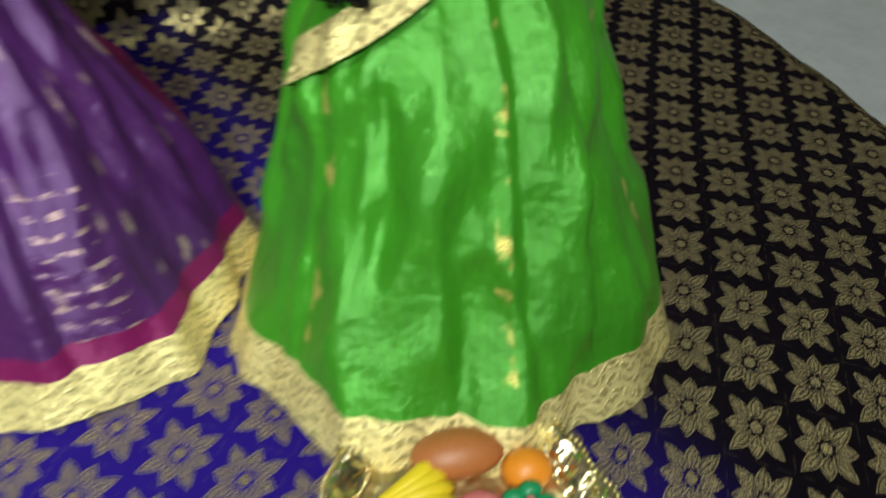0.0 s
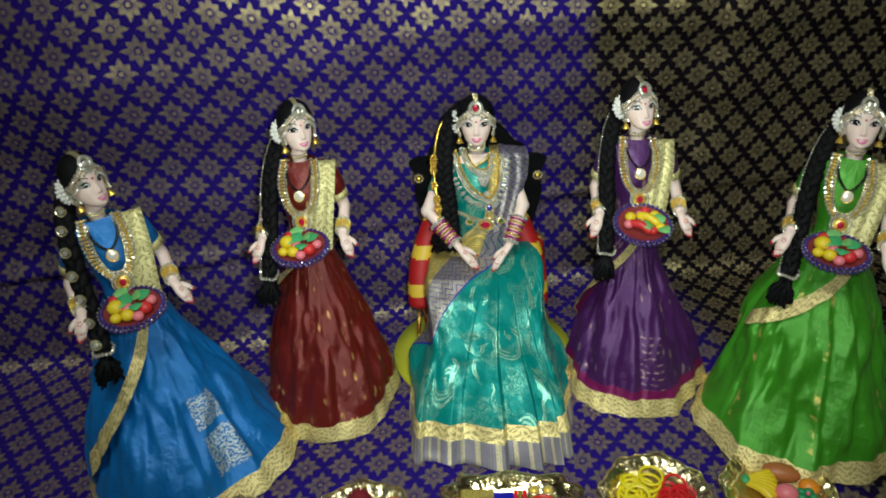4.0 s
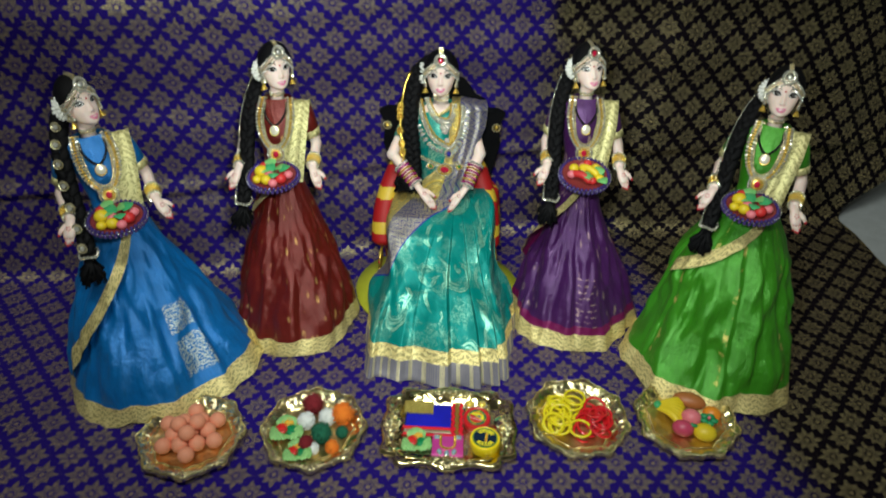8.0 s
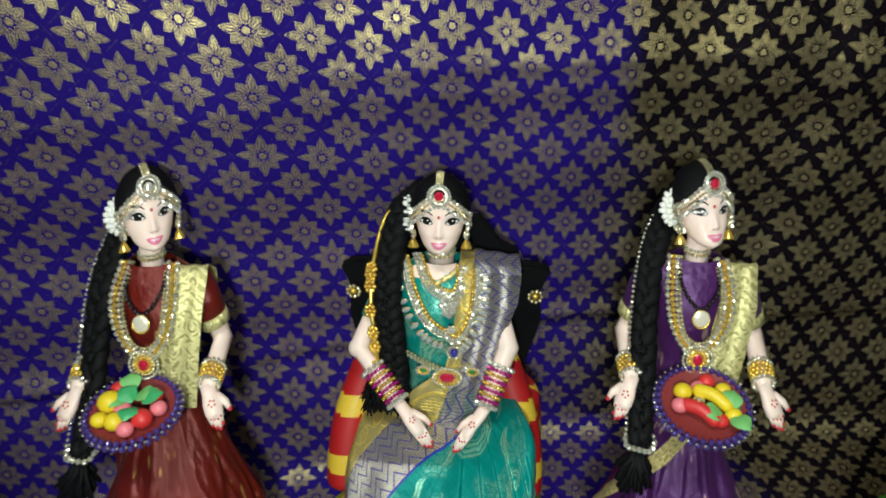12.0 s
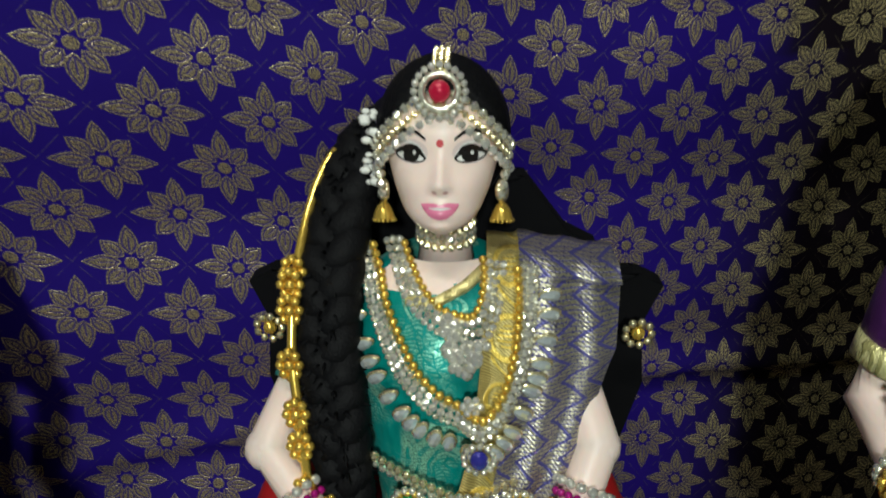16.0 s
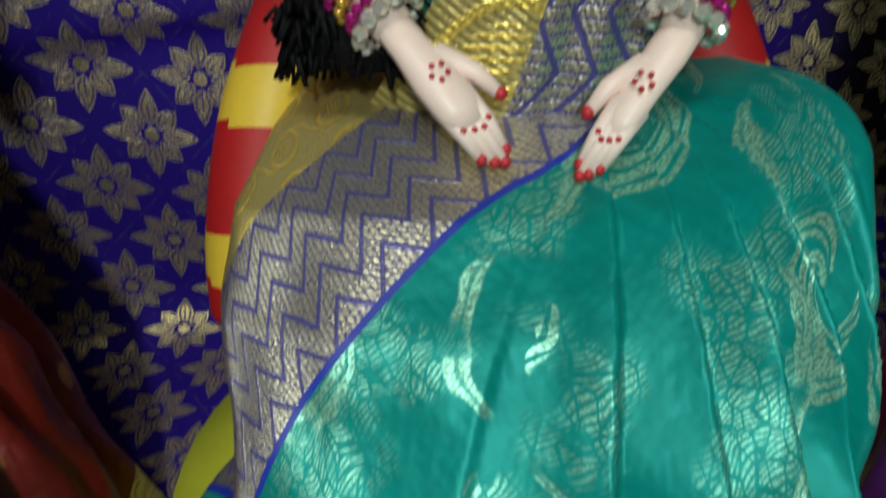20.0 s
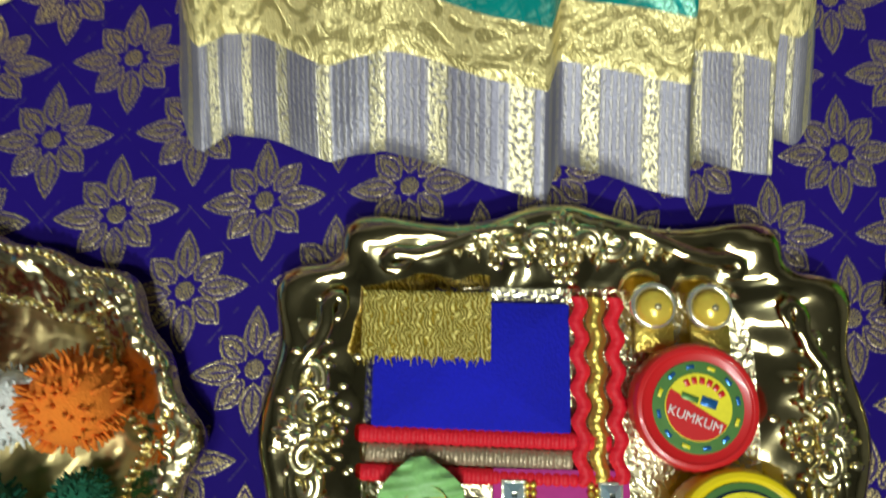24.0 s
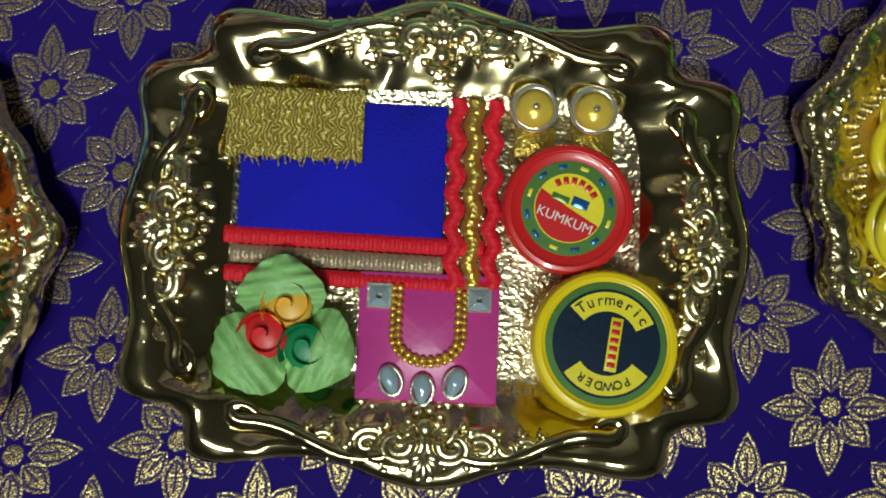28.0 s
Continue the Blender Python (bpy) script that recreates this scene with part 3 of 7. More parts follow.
def strung(name, build, label, category, m=None, group=""):
    """A thing whose body is a string of tiny beads."""
    ob = tagged(new(name), label, category, group)
    if m is not None:
        ob.matrix_world = m
    # cut stones have flat faces, turned beads are smooth
    tagged(part("bead_strand", build, ob, smooth=not {"crystal", "silver"} & set(build.slots)), kind="stuff")
    return ob


def part(name, build, parent, label="", m=None, smooth=True):
    """Links a mesh as ONE object under a thing or a part."""
    ob = new(name, build.mesh(name, smooth))
    ob.parent = parent
    if m is not None:
        ob.matrix_basis = m
    return tagged(ob, label)


def smooth_between(x, lo, hi):
    s = min(1.0, max(0.0, (x - lo) / (hi - lo)))
    return s * s * (3 - 2 * s)


def curve_through(points, n=24):
    """Catmull-Rom points through the given ones."""
    p = [Vector(q) for q in points]
    p = [p[0] * 2 - p[1]] + p + [p[-1] * 2 - p[-2]]
    out = []
    for k in range(1, len(p) - 2):
        for i in range(n):
            t = i / n
            out.append(0.5 * (2 * p[k] + (p[k + 1] - p[k - 1]) * t + (2 * p[k - 1] - 5 * p[k] + 4 * p[k + 1] - p[k + 2]) * t * t + (3 * p[k] - p[k - 1] - 3 * p[k + 1] + p[k + 2]) * t**3))
    return out + [p[-2]]


def table(x, rows):
    """Smooth interpolation in rows of (x, values...)."""
    for (x0, *a), (x1, *b) in zip(rows, rows[1:]):
        if x <= x1 or (x1, *b) == rows[-1]:
            s = min(1.0, max(0.0, (x - x0) / (x1 - x0)))
            return [p + (q - p) * s for p, q in zip(a, b)]


# ---- the setting ----
def wall_y(x, z):
    """The hanging cloth leans forward towards its top, sags in shallow folds and runs a little askew."""
    base = 0.093 + 0.20 * (x + 0.05) + 0.016 * math.sin(9 * x + 0.6)
    lean = table(z, [(0.0, -0.016), (0.10, 0.008), (0.20, 0.012), (0.270, 0.007), (0.295, 0.002), (0.31, 0.004), (0.36, 0.0135), (0.44, 0.029), (0.62, 0.066)])[0]
    fold = 0.006 * math.exp(-(((x - 0.285 - 0.05 * z) / 0.014) ** 2)) + 0.005 * math.exp(-(((x - 0.17) / 0.02) ** 2)) * smooth_between(z, 0.05, 0.3)
    for at, high in ((0.304, 0.0016), (0.106, 0.0060)):
        line = z - at - 0.006 * math.sin(5 * x + 1.0) - 0.02 * x * x
        fold += high * math.exp(-((line / (0.011 if line > 0 else 0.004)) ** 2)) * (0.7 + 0.3 * math.sin(13 * x))
    ripple = 0.0035 * math.sin(31 * x + 7 * z) + 0.002 * math.sin(58 * x - 11 * z + 1.0) + 0.0015 * math.sin(70 * z + 4 * x)
    return base + lean - fold + ripple * smooth_between(z, 0.0, 0.06)


FRONT, LEFT, RIGHT, TOP = -0.30, -1.0, 1.0, 0.62


def cloth_place(a, b):
    """b runs from the front hem over the floor and up the wall, a across."""
    x = LEFT + a * (RIGHT - LEFT)
    s = b * (-FRONT + TOP + 0.1)
    edge = wall_y(x, 0.0)
    front = -0.297 + 0.08 * (x - 0.05) + 0.003 * math.sin(17 * x)
    run = edge - front
    bend = 0.022
    if s < run - bend:
        y, z = front + s, 0.0022 + 0.0012 * (math.sin(23 * x + 15 * (front + s)) + math.sin(41 * (front + s) - 13 * x)) * smooth_between(run - s, 0, 0.1)
    elif s < run + bend:
        q = (s - run + bend) / (2 * bend)
        p0, p1, p2 = Vector((edge - bend, 0.0022)), Vector((edge, 0.0022)), Vector((wall_y(x, bend), bend))
        y, z = p0 * (1 - q) ** 2 + p1 * 2 * q * (1 - q) + p2 * q * q
    else:
        z = s - run
        y = wall_y(x, z)
    # the right-hand side of the floor sheet ends in a wavy edge
    lim = 0.565 + 0.02 * math.sin(9 * y + 1.2) + 0.45 * smooth_between(z, 0.0, 0.16)
    x = min(x, lim)
    return Vector((x, y, z))


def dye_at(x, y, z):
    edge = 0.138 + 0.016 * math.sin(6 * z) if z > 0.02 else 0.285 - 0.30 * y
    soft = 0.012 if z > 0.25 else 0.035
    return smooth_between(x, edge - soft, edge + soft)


b = Build()
WIDE, LONG = RIGHT - LEFT, -FRONT + TOP + 0.1
b.grid(cloth_place, 260, 380, "brocade", size=(WIDE, LONG))
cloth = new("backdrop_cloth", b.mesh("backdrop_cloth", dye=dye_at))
tagged(cloth, "violet and black silk brocade with gold flowers over floor and wall", "brocade cloth")
solid = cloth.modifiers.new("thickness", "SOLIDIFY")
solid.thickness, solid.offset = 0.0008, -1.0

# the cloth's selvedge: a band of gold thread along the front hem
b = Build()
b.grid(lambda a, q: Vector((LEFT + a * 1.56, -0.297 + 0.08 * (LEFT + a * 1.56 - 0.05) + 0.003 * math.sin(17 * (LEFT + a * 1.56)) - 0.002 + 0.009 * q, 0.0048 + 0.0006 * math.sin(90 * a + 6 * q))), 200, 2, "border", size=(1.56, 0.009))
part("selvedge", b, cloth, "gold woven selvedge")


def slab(name, x0, x1, y0, y1, z0, z1, mat):
    ob = new(name, Build().box(((x0 + x1) / 2, (y0 + y1) / 2, (z0 + z1) / 2), (x1 - x0, y1 - y0, z1 - z0), mat, bevel=0.02).mesh(name, False))
    return tagged(ob, kind="structure")


tagged(slab("floor", -2.0, 2.0, -2.6, 1.0, -0.12, -0.002, "tile"), "pale grey tiled floor under the cloth", "floor")
tagged(slab("wall_back", -2.0, 2.0, 0.62, 0.74, 0.0, 2.4, "paint"), "dim painted wall behind the cloth", "wall")
tagged(slab("wall_front", -2.0, 2.0, -2.72, -2.6, 0.0, 2.4, "paint"), "dim painted wall", "wall")
tagged(slab("wall_left", -2.12, -2.0, -2.6, 0.62, 0.0, 2.4, "paint"), "dim painted wall", "wall")
tagged(slab("wall_right", 2.0, 2.12, -2.6, 0.62, 0.0, 2.4, "paint"), "dim painted wall", "wall")
tagged(slab("ceiling", -2.1, 2.1, -2.7, 0.72, 2.4, 2.5, "paint"), "dim painted ceiling", "ceiling")


# ---- dolls: each one mesh; what they wear as jewellery and hold are things of their own ----
LEAN = {"back": 0.33}
HEAD_Z = 0.263


def leaning(p):
    return Vector((p.x, p.y + LEAN["back"] * p.z, 0.965 * p.z))


def pose_at(x, y, yaw, aside=0):
    return pose(x, y, 0.0, 0, 0, 0) @ pose(0, 0, 0, 0, aside, 0) @ pose(0, 0, 0, 0, 0, yaw)


LOOK_UP = Matrix.Rotation(radians(-16), 3, "X")
GAZE = {"turn": LOOK_UP}


def on_head(c, lean):
    """Turns what sits on a head with it."""
    c = Vector(c)
    return (lambda p, q=GAZE["turn"]: leaning(c + q @ (p - c))) if lean else (lambda p, q=GAZE["turn"]: c + q @ (p - c))


FACE = [(-20, 0.5, -9.5, -8), (-19, 4.2, -13.4, -3), (-17, 7.6, -15.0, 1), (-14, 10.2, -15.2, 6), (-8, 12.8, -15.3, 11), (-2, 14.6, -15.0, 14), (4, 15.7, -15.6, 16), (10, 15.8, -15.3, 16), (16, 13.6, -12.8, 13.5), (21, 8.6, -7.5, 8), (23.5, 0.1, -0.5, 0.5)]
FACE_Z = np.linspace(-20, 23.5, 175)
SMOOTHED = []
for column in (1, 2, 3):
    run = np.interp(np.linspace(-22, 25.5, 191), [row[0] for row in FACE], [row[column] for row in FACE])
    SMOOTHED.append(np.convolve(run, np.hanning(19)[1:-1] / np.hanning(19).sum(), "valid")[:175])


def face_form(x, z):
    """Half width, and the front and back of the head at a height, in millimetres, with the features' relief at x."""
    w, front, back = (float(np.interp(z, FACE_Z, run)) for run in SMOOTHED)
    ex = abs(x)
    nose = 2.7 * math.exp(-((x / (1.0 + 0.09 * max(0.0, 2 - z))) ** 2)) * smooth_between(-z, -3.0, 7.6) * (1 - smooth_between(-z, 7.9, 9.8))
    wing = 0.8 * math.exp(-(((ex - 1.9) / 1.0) ** 2) - (((z + 8.0) / 1.2) ** 2))
    socket = -1.0 * math.exp(-(((ex - 7.4) / 4.4) ** 2) - (((z + 0.4) / 2.8) ** 2))
    cheek = 0.9 * math.exp(-(((ex - 8.6) / 3.8) ** 2) - (((z + 7.5) / 3.6) ** 2))
    mouth = 0.8 * math.exp(-((x / 4.6) ** 2) - (((z + 13.9) / 2.4) ** 2)) - 0.45 * math.exp(-((x / 4.4) ** 2) - (((z + 13.3) / 0.6) ** 2))
    chin = 0.8 * math.exp(-((x / 3.2) ** 2) - (((z + 18.2) / 1.8) ** 2)) - 0.4 * math.exp(-((x / 3.5) ** 2) - (((z + 16.6) / 0.8) ** 2))
    return w, front, back, nose + wing + socket + cheek + mouth + chin


def add_head(b, c, turn=None):
    """Face, hair, eyes, brows and lips round the centre c; faces -y."""
    q = turn or Matrix.Identity(3)
    c = Vector(c)

    def face(a, t):
        lon = (a - 0.5) * 2 * math.pi
        z = 1.75 - 21.74 * math.cos(t * math.pi)
        w, front, back, _ = face_form(0, z)
        x = w * math.sin(lon)
        y = (front + back) / 2 - (back - front) / 2 * math.cos(lon)
        if abs(lon) < 1.45:
            y -= face_form(x, z)[3] * (1 - smooth_between(abs(lon), 1.0, 1.45))
        return c + q @ Vector((x, y, z * 1.05)) * 0.001

    b.grid(face, 72, 64, "skin", size=(0.09, 0.07))

    def hair(a, t):
        lat, lon = (t - 0.5) * math.pi, a * 2 * math.pi
        x, y, z = math.cos(lat) * math.sin(lon), math.cos(lat) * math.cos(lon), math.sin(lat)
        strand = 0.0003 * math.sin(26 * lon)
        # the hairline leaves the face free
        cover = smooth_between(0.0212 * z + 0.005, 0.0125 - 0.0115 * abs(x) ** 1.5, 0.0165 - 0.0125 * abs(x) ** 1.5)
        back = 0.0150 * smooth_between(-y, 0.02, 0.45) * (1 - cover)
        return c + q @ Vector(((0.0182 + strand) * x, (0.0178 + strand) * y + 0.0045 - 0.0042 * cover + back, (0.0212 + strand) * z + 0.0050))

    b.grid(hair, 48, 30, "hair", size=(0.1, 0.06))

    def on_face(x, z, out):
        w, front, back, relief = face_form(x, z)
        k = min(0.97, abs(x) / max(w, 0.5))
        return c + q @ Vector((x, (front + back) / 2 - (back - front) / 2 * math.sqrt(1 - k * k) - relief - out, z * 1.05)) * 0.001

    def spot(x, z, rx, rz, mat, tilt=0.0, out=0.15):
        """A small painted oval that follows the face."""
        def place(a, t):
            u, w = rx * math.cos(a * 2 * math.pi) * t, rz * math.sin(a * 2 * math.pi) * t
            return on_face(x + u * math.cos(tilt) - w * math.sin(tilt), z + w * math.cos(tilt) + u * math.sin(tilt), out)
        b.grid(place, 18, 4, mat)

    def stroke(points, width, mat, out=0.15):
        """A painted line, thick in the middle."""
        line = curve_through([(x, z, 0) for x, z in points], 6)
        last = len(line) - 1
        b.grid(lambda a, t: (lambda p: on_face(p.x, p.y + (a - 0.5) * width * (0.25 + 0.75 * math.sin(math.pi * min(1.0, 0.1 + 0.85 * t)) ** 0.7), out))(line[round(t * last)]), 2, last, mat)

    for s in (-1, 1):
        spot(s * 7.7, 0.6, 4.7, 3.0, "lid", s * 0.12, 0.08)
        stroke([(s * 3.4, -0.9), (s * 5.6, 2.0), (s * 8.6, 2.9), (s * 11.8, 1.7)], 0.5, "eyewhite", 0.16)
        spot(s * 7.7, -0.2, 4.3, 1.85, "eye", s * 0.18, 0.14)
        spot(s * 7.7, -0.6, 3.6, 0.95, "eyewhite", s * 0.18, 0.20)
        spot(s * 7.5, -0.3, 2.2, 1.65, "eye", 0.0, 0.26)
        # the eye's highlight, painted as a white dot on the iris
        spot(s * 7.3 + 0.7, 0.35, 0.45, 0.45, "eyewhite", 0.0, 0.34)
        stroke([(s * 3.7, -1.2), (s * 5.4, 1.3), (s * 8.0, 2.0), (s * 10.4, 1.3), (s * 12.2, 1.6)], 0.9, "eye", 0.30)
        stroke([(s * 3.6, 3.4), (s * 6.2, 5.2), (s * 9.4, 5.6), (s * 13.0, 4.0)], 1.1, "eye", 0.14)
        # shade of the nostril, painted as a small darker oval
        spot(s * 1.4, -9.2, 0.75, 0.38, "nostril_shade", s * 0.3, 0.12)
    # smiling lips with a glint of teeth
    top = lambda x: -11.6 - 0.55 * math.exp(-((x / 1.1) ** 2)) - 0.012 * x * x  # noqa: E731
    low = lambda x: -11.9 - 3.9 * (1 - (x / 4.9) ** 2) ** 0.75  # noqa: E731
    b.grid(lambda a, t: (lambda x: on_face(x, top(x) + (low(x) - top(x)) * t, 0.14 + 0.25 * math.sin(t * math.pi)))(4.8 * (2 * a - 1)), 24, 8, "lip")
    b.grid(lambda a, t: (lambda x: on_face(x, -12.75 - 0.05 * x * x * 0.2 - (0.7 * (1 - (x / 3.1) ** 2)) * t, 0.42))(3.0 * (2 * a - 1)), 16, 2, "eyewhite")
    spot(0, 2.5, 0.95, 0.95, "henna", 0.0, 0.15)


def add_palm(b, wrist, tip, side, slim=1.0):
    """A palm with four close fingers and a thumb, red nails and a small red flower drawn on its back."""
    w, t = Vector(wrist), Vector(tip)
    way = (t - w).normalized()
    size = (t - w).length
    across = way.cross(Vector((0, -0.5, 0.85))).normalized() * side
    up = across.cross(way).normalized()
    up = up if up.z > 0 else -up
    b.tube([w - way * 0.002, w.lerp(t, 0.15), w.lerp(t, 0.38), w.lerp(t, 0.6), w.lerp(t, 0.72)], [0.0040, 0.0042, 0.0054 * slim, 0.0052 * slim, 0.0036 * slim], "skin", 12, squash=0.72)
    for k in range(4):
        off = (k - 1.5) * 0.0021 * slim
        root = w.lerp(t, 0.5) + across * off
        end = t + across * off * 0.8 - way * abs(k - 1.2) * 0.0018 - up * 0.0010
        mid = root.lerp(end, 0.55) + up * 0.0012
        b.tube([root, mid, end], [0.0018, 0.0016, 0.0011], "skin", 8)
        b.ball(end + up * 0.0004, 0.0012, "henna", 7, 5)
        b.ball(mid + up * 0.0013, 0.0007, "henna", 5, 4)
    for k in range(5):
        b.ball(w.lerp(t, 0.38) + up * 0.0040 + across * 0.0016 * math.cos(k * 1.257) + way * 0.0016 * math.sin(k * 1.257), 0.0006, "henna", 5, 4)
    root, end = w.lerp(t, 0.25) - across * 0.003 * slim, w.lerp(t, 0.66) - across * min(0.0085, size * 0.38) * slim
    b.tube([root, root.lerp(end, 0.55) - across * 0.0012, end], [0.0026, 0.0020, 0.0013], "skin", 8)
    b.ball(end + up * 0.0003, 0.0014, "henna", 7, 5)


def pleat(x, n, seed, steep=0.78):
    """An uneven run of folded pleats: sharp on one side."""
    y = n * x + 0.35 * math.sin(2.3 * x + seed) + 0.2 * math.sin(5.1 * x + 2 * seed)
    f = y - math.floor(y)
    return (f / steep if f < steep else (1 - f) / (1 - steep)) - 0.5


def add_skirt(b, mat, side_mat, rx, ry, seed, waist=0.168, border="border", shift=(0.0, 0.0), folds=13, band=None, train=0.0, hips=0.0):
    """A pleated skirt from the waist to the floor with a woven border."""
    profile = [(0.0, 0.21, 0.0), (0.10, 0.30, 0.0), (0.3, 0.46, 0.0), (0.55, 0.66, 0.0), (0.8, 0.86, 0.0), (1.0, 1.0, 0.0)]

    def place(a, t, out=0.0):
        ang = (a - 0.5) * 2 * math.pi
        k = table(t, profile)[0] + hips * math.exp(-(((t - 0.36) / 0.24) ** 2))
        drift = 0.022 * noise.noise(Vector((2.5 * t, seed, 4.0))) + 0.016 * noise.noise(Vector((1.8 * math.cos(ang), 1.8 * math.sin(ang), 3.5 * t + seed)))
        wave = pleat(a + drift, folds, seed, 0.86) * (1.0 + 0.9 * noise.noise(Vector((2.6 * math.cos(ang), 2.6 * math.sin(ang), 2.0 * t - seed))))
        amp = (0.030 + 0.048 * t) * (1 - 0.75 * smooth_between(t, 0.75, 1.0)) * (1.0 if abs(ang) < 2.4 else 0.5)
        sag = 0.05 * math.sin(3 * ang + seed) * t * t + 0.016 * math.sin(7 * ang - seed + 5 * t) * t + 0.006 * math.sin(16 * ang + 9 * t + seed) * t
        crumple = 0.17 * noise.noise(Vector((2.2 * math.cos(ang) + seed, 2.2 * math.sin(ang), 3.2 * t))) + 0.08 * noise.noise(Vector((6 * math.cos(ang), 6 * math.sin(ang) + seed, 7 * t)))
        # slack folds running down and across the thin cloth
        slack = 0.5 - abs(noise.noise(Vector((3.0 * math.cos(ang) + 2 * seed, 3.0 * math.sin(ang), 4.2 * t + 1.5 * ang))))
        crumple += 0.22 * slack * math.sin(math.pi * min(1.0, t * 1.05)) - 0.05
        r = k * (1 + amp * wave + sag + crumple * smooth_between(t, 0.05, 0.4) * (1 - 0.5 * t)) * (1 + train * t**3 * math.exp(-(((ang - 0.9) / 0.6) ** 2)))
        x = rx * r * math.sin(ang) + shift[0] * t
        y = -ry * r * math.cos(ang) + shift[1] * t
        z = waist * (1 - t) + 0.0035 * t * t * (1 + math.sin(5 * ang + seed)) * 0.5 + 0.003
        n = Vector((math.sin(ang), -math.cos(ang), 0.35)).normalized()
        return Vector((x, y, z)) + n * out

    def mats(a, t):
        if t > 0.91:
            return border
        ang = (a - 0.5) * 2 * math.pi
        return side_mat if t > 0.86 or abs(ang) > 1.75 else mat

    b.grid(place, 190, 66, mats, uv=lambda a, t: ((a - 0.5) * 5.6 * rx, waist * (1 - t) * 1.25))
    # the hem turns under
    b.grid(lambda a, t: place(a, 1.0) * (1 - 0.06 * t) - Vector((0, 0, 0.002 * t)), 156, 1, border)
    if band:
        # the sari's wrapped end: an upper layer with a slanting gold edge that stands off at its lower corner
        a0, t0, a1, t1, flare, wide, lining = band

        def layer(u, v, out=0.0):
            ang = a0 + (a1 - a0) * u
            t = 0.02 + v * (t0 + (t1 - t0) * u**1.15)
            return place(0.5 + ang / (2 * math.pi), t, 0.0022 + flare * 4 * u * (1 - u) * v * v + out)

        def edge(u):
            return 1 - wide / (0.02 + t0 + (t1 - t0) * u)

        b.grid(lambda u, v: layer(u, v * edge(u)), 34, 18, mat, uv=lambda u, v: (u * 0.12 + 0.3, v * 0.10))
        b.grid(lambda u, v: layer(u, edge(u) + v * (1 - edge(u)), 0.0004), 34, 4, border, uv=lambda u, v: (u * 0.16, v * 0.012))
        b.grid(lambda u, v: layer(1 - u, 1 - v * 0.5, -0.0012), 34, 6, lining)
    return place


def standing_doll(label, m, cloth, side, rx, ry, seed, pallu, wrists_at, shift=(0, 0), band=None, train=0.0, blouse=None, turn=0.0, folds=13):
    b = Build()
    add_skirt(b, cloth, side, rx, ry, seed, shift=shift, band=band, train=train, folds=folds, hips={"green": 0.11, "purple": -0.09}.get(cloth, 0.0))
    blouse = blouse or cloth
    rows = [(0.0, 0.0172, 0.0135), (0.25, 0.0165, 0.0130), (0.55, 0.0205, 0.0165), (0.72, 0.0228, 0.0170), (0.9, 0.0252, 0.0125), (1.0, 0.0140, 0.0085)]

    def torso(a, t):
        ang = a * 2 * math.pi
        w, d = table(t, rows)
        return Vector((w * math.sin(ang), d * math.cos(ang), 0.160 + 0.076 * t))

    b.grid(torso, 32, 40, blouse, size=(0.12, 0.07))
    # the sari's end, pleated over one shoulder
    def drape(u, t):
        path = [(0.0125, -0.0160, 0.160), (0.0170, -0.0175, 0.190), (0.0215, -0.0165, 0.218), (0.0235, -0.004, 0.2355), (0.0235, 0.0125, 0.224), (0.022, 0.018, 0.185)]
        k = t * (len(path) - 1)
        i = min(int(k), len(path) - 2)
        p = Vector(path[i]).lerp(Vector(path[i + 1]), k - i)
        return p + Vector(((u - 0.5) * 0.023 * (1 - 0.25 * t), -0.0006 + 0.0008 * math.sin(u * 14), (0.5 - u) * 0.004 * (1 if t < 0.55 else 0)))
    b.grid(drape, 10, 24, pallu, size=(0.018, 0.10))
    b.tube([(0, 0.001, 0.230), (0, 0.0, 0.239), (0, -0.001, 0.248)], [0.0075, 0.0060, 0.0062], "skin", 14)
    add_head(b, (0, 0.0, HEAD_Z), GAZE["turn"])
    # arms with short sleeves
    for s, held in zip((-1, 1), wrists_at):
        wrist = Vector(held)
        elbow = Vector((s * 0.0375, 0.004, 0.190)).lerp(wrist, 0.10)
        shoulder = Vector((s * 0.0240, 0.0, 0.2270))
        b.tube([shoulder, shoulder.lerp(elbow, 0.3), shoulder.lerp(elbow, 0.72)], [0.0085, 0.0090, 0.0080], blouse, 14)
        b.tube([shoulder.lerp(elbow, 0.60), shoulder.lerp(elbow, 0.76)], [0.0086, 0.0084], pallu, 14)
        b.tube([shoulder.lerp(elbow, 0.6), elbow, elbow.lerp(wrist, 0.5), wrist], [0.0062, 0.0056, 0.0050, 0.0038], "skin", 12)
        add_palm(b, wrist, wrist + Vector((s * 0.008, -0.010, -0.017)), s)
    # a thick braid over one shoulder with a tasselled end
    spine = curve_through([(-0.010, 0.016, 0.262), (-0.020, 0.010, 0.246), (-0.0265, -0.004, 0.226), (-0.0290, -0.016, 0.200), (-0.0295, -0.029, 0.174), (-0.0310, -0.043, 0.152)], 10)
    add_braid(b, spine, 0.0078)
    end = spine[-1]
    rnd = random.Random(int(seed * 10))
    for k in range(130):
        d = Vector((rnd.uniform(-0.013, 0.008), rnd.uniform(-0.011, 0.002), -rnd.uniform(0.010, 0.023)))
        b.tube([end + Vector((rnd.uniform(-0.003, 0.003), 0, 0.003)), end + d * 0.4 + Vector((0, 0, -0.003)), end + d], [0.0016, 0.0021, 0.0011], "hair", 4)
    b.warp(leaning)
    ob = thing("doll", b, label, "doll", m, "dolls of the display")
    return ob, spine


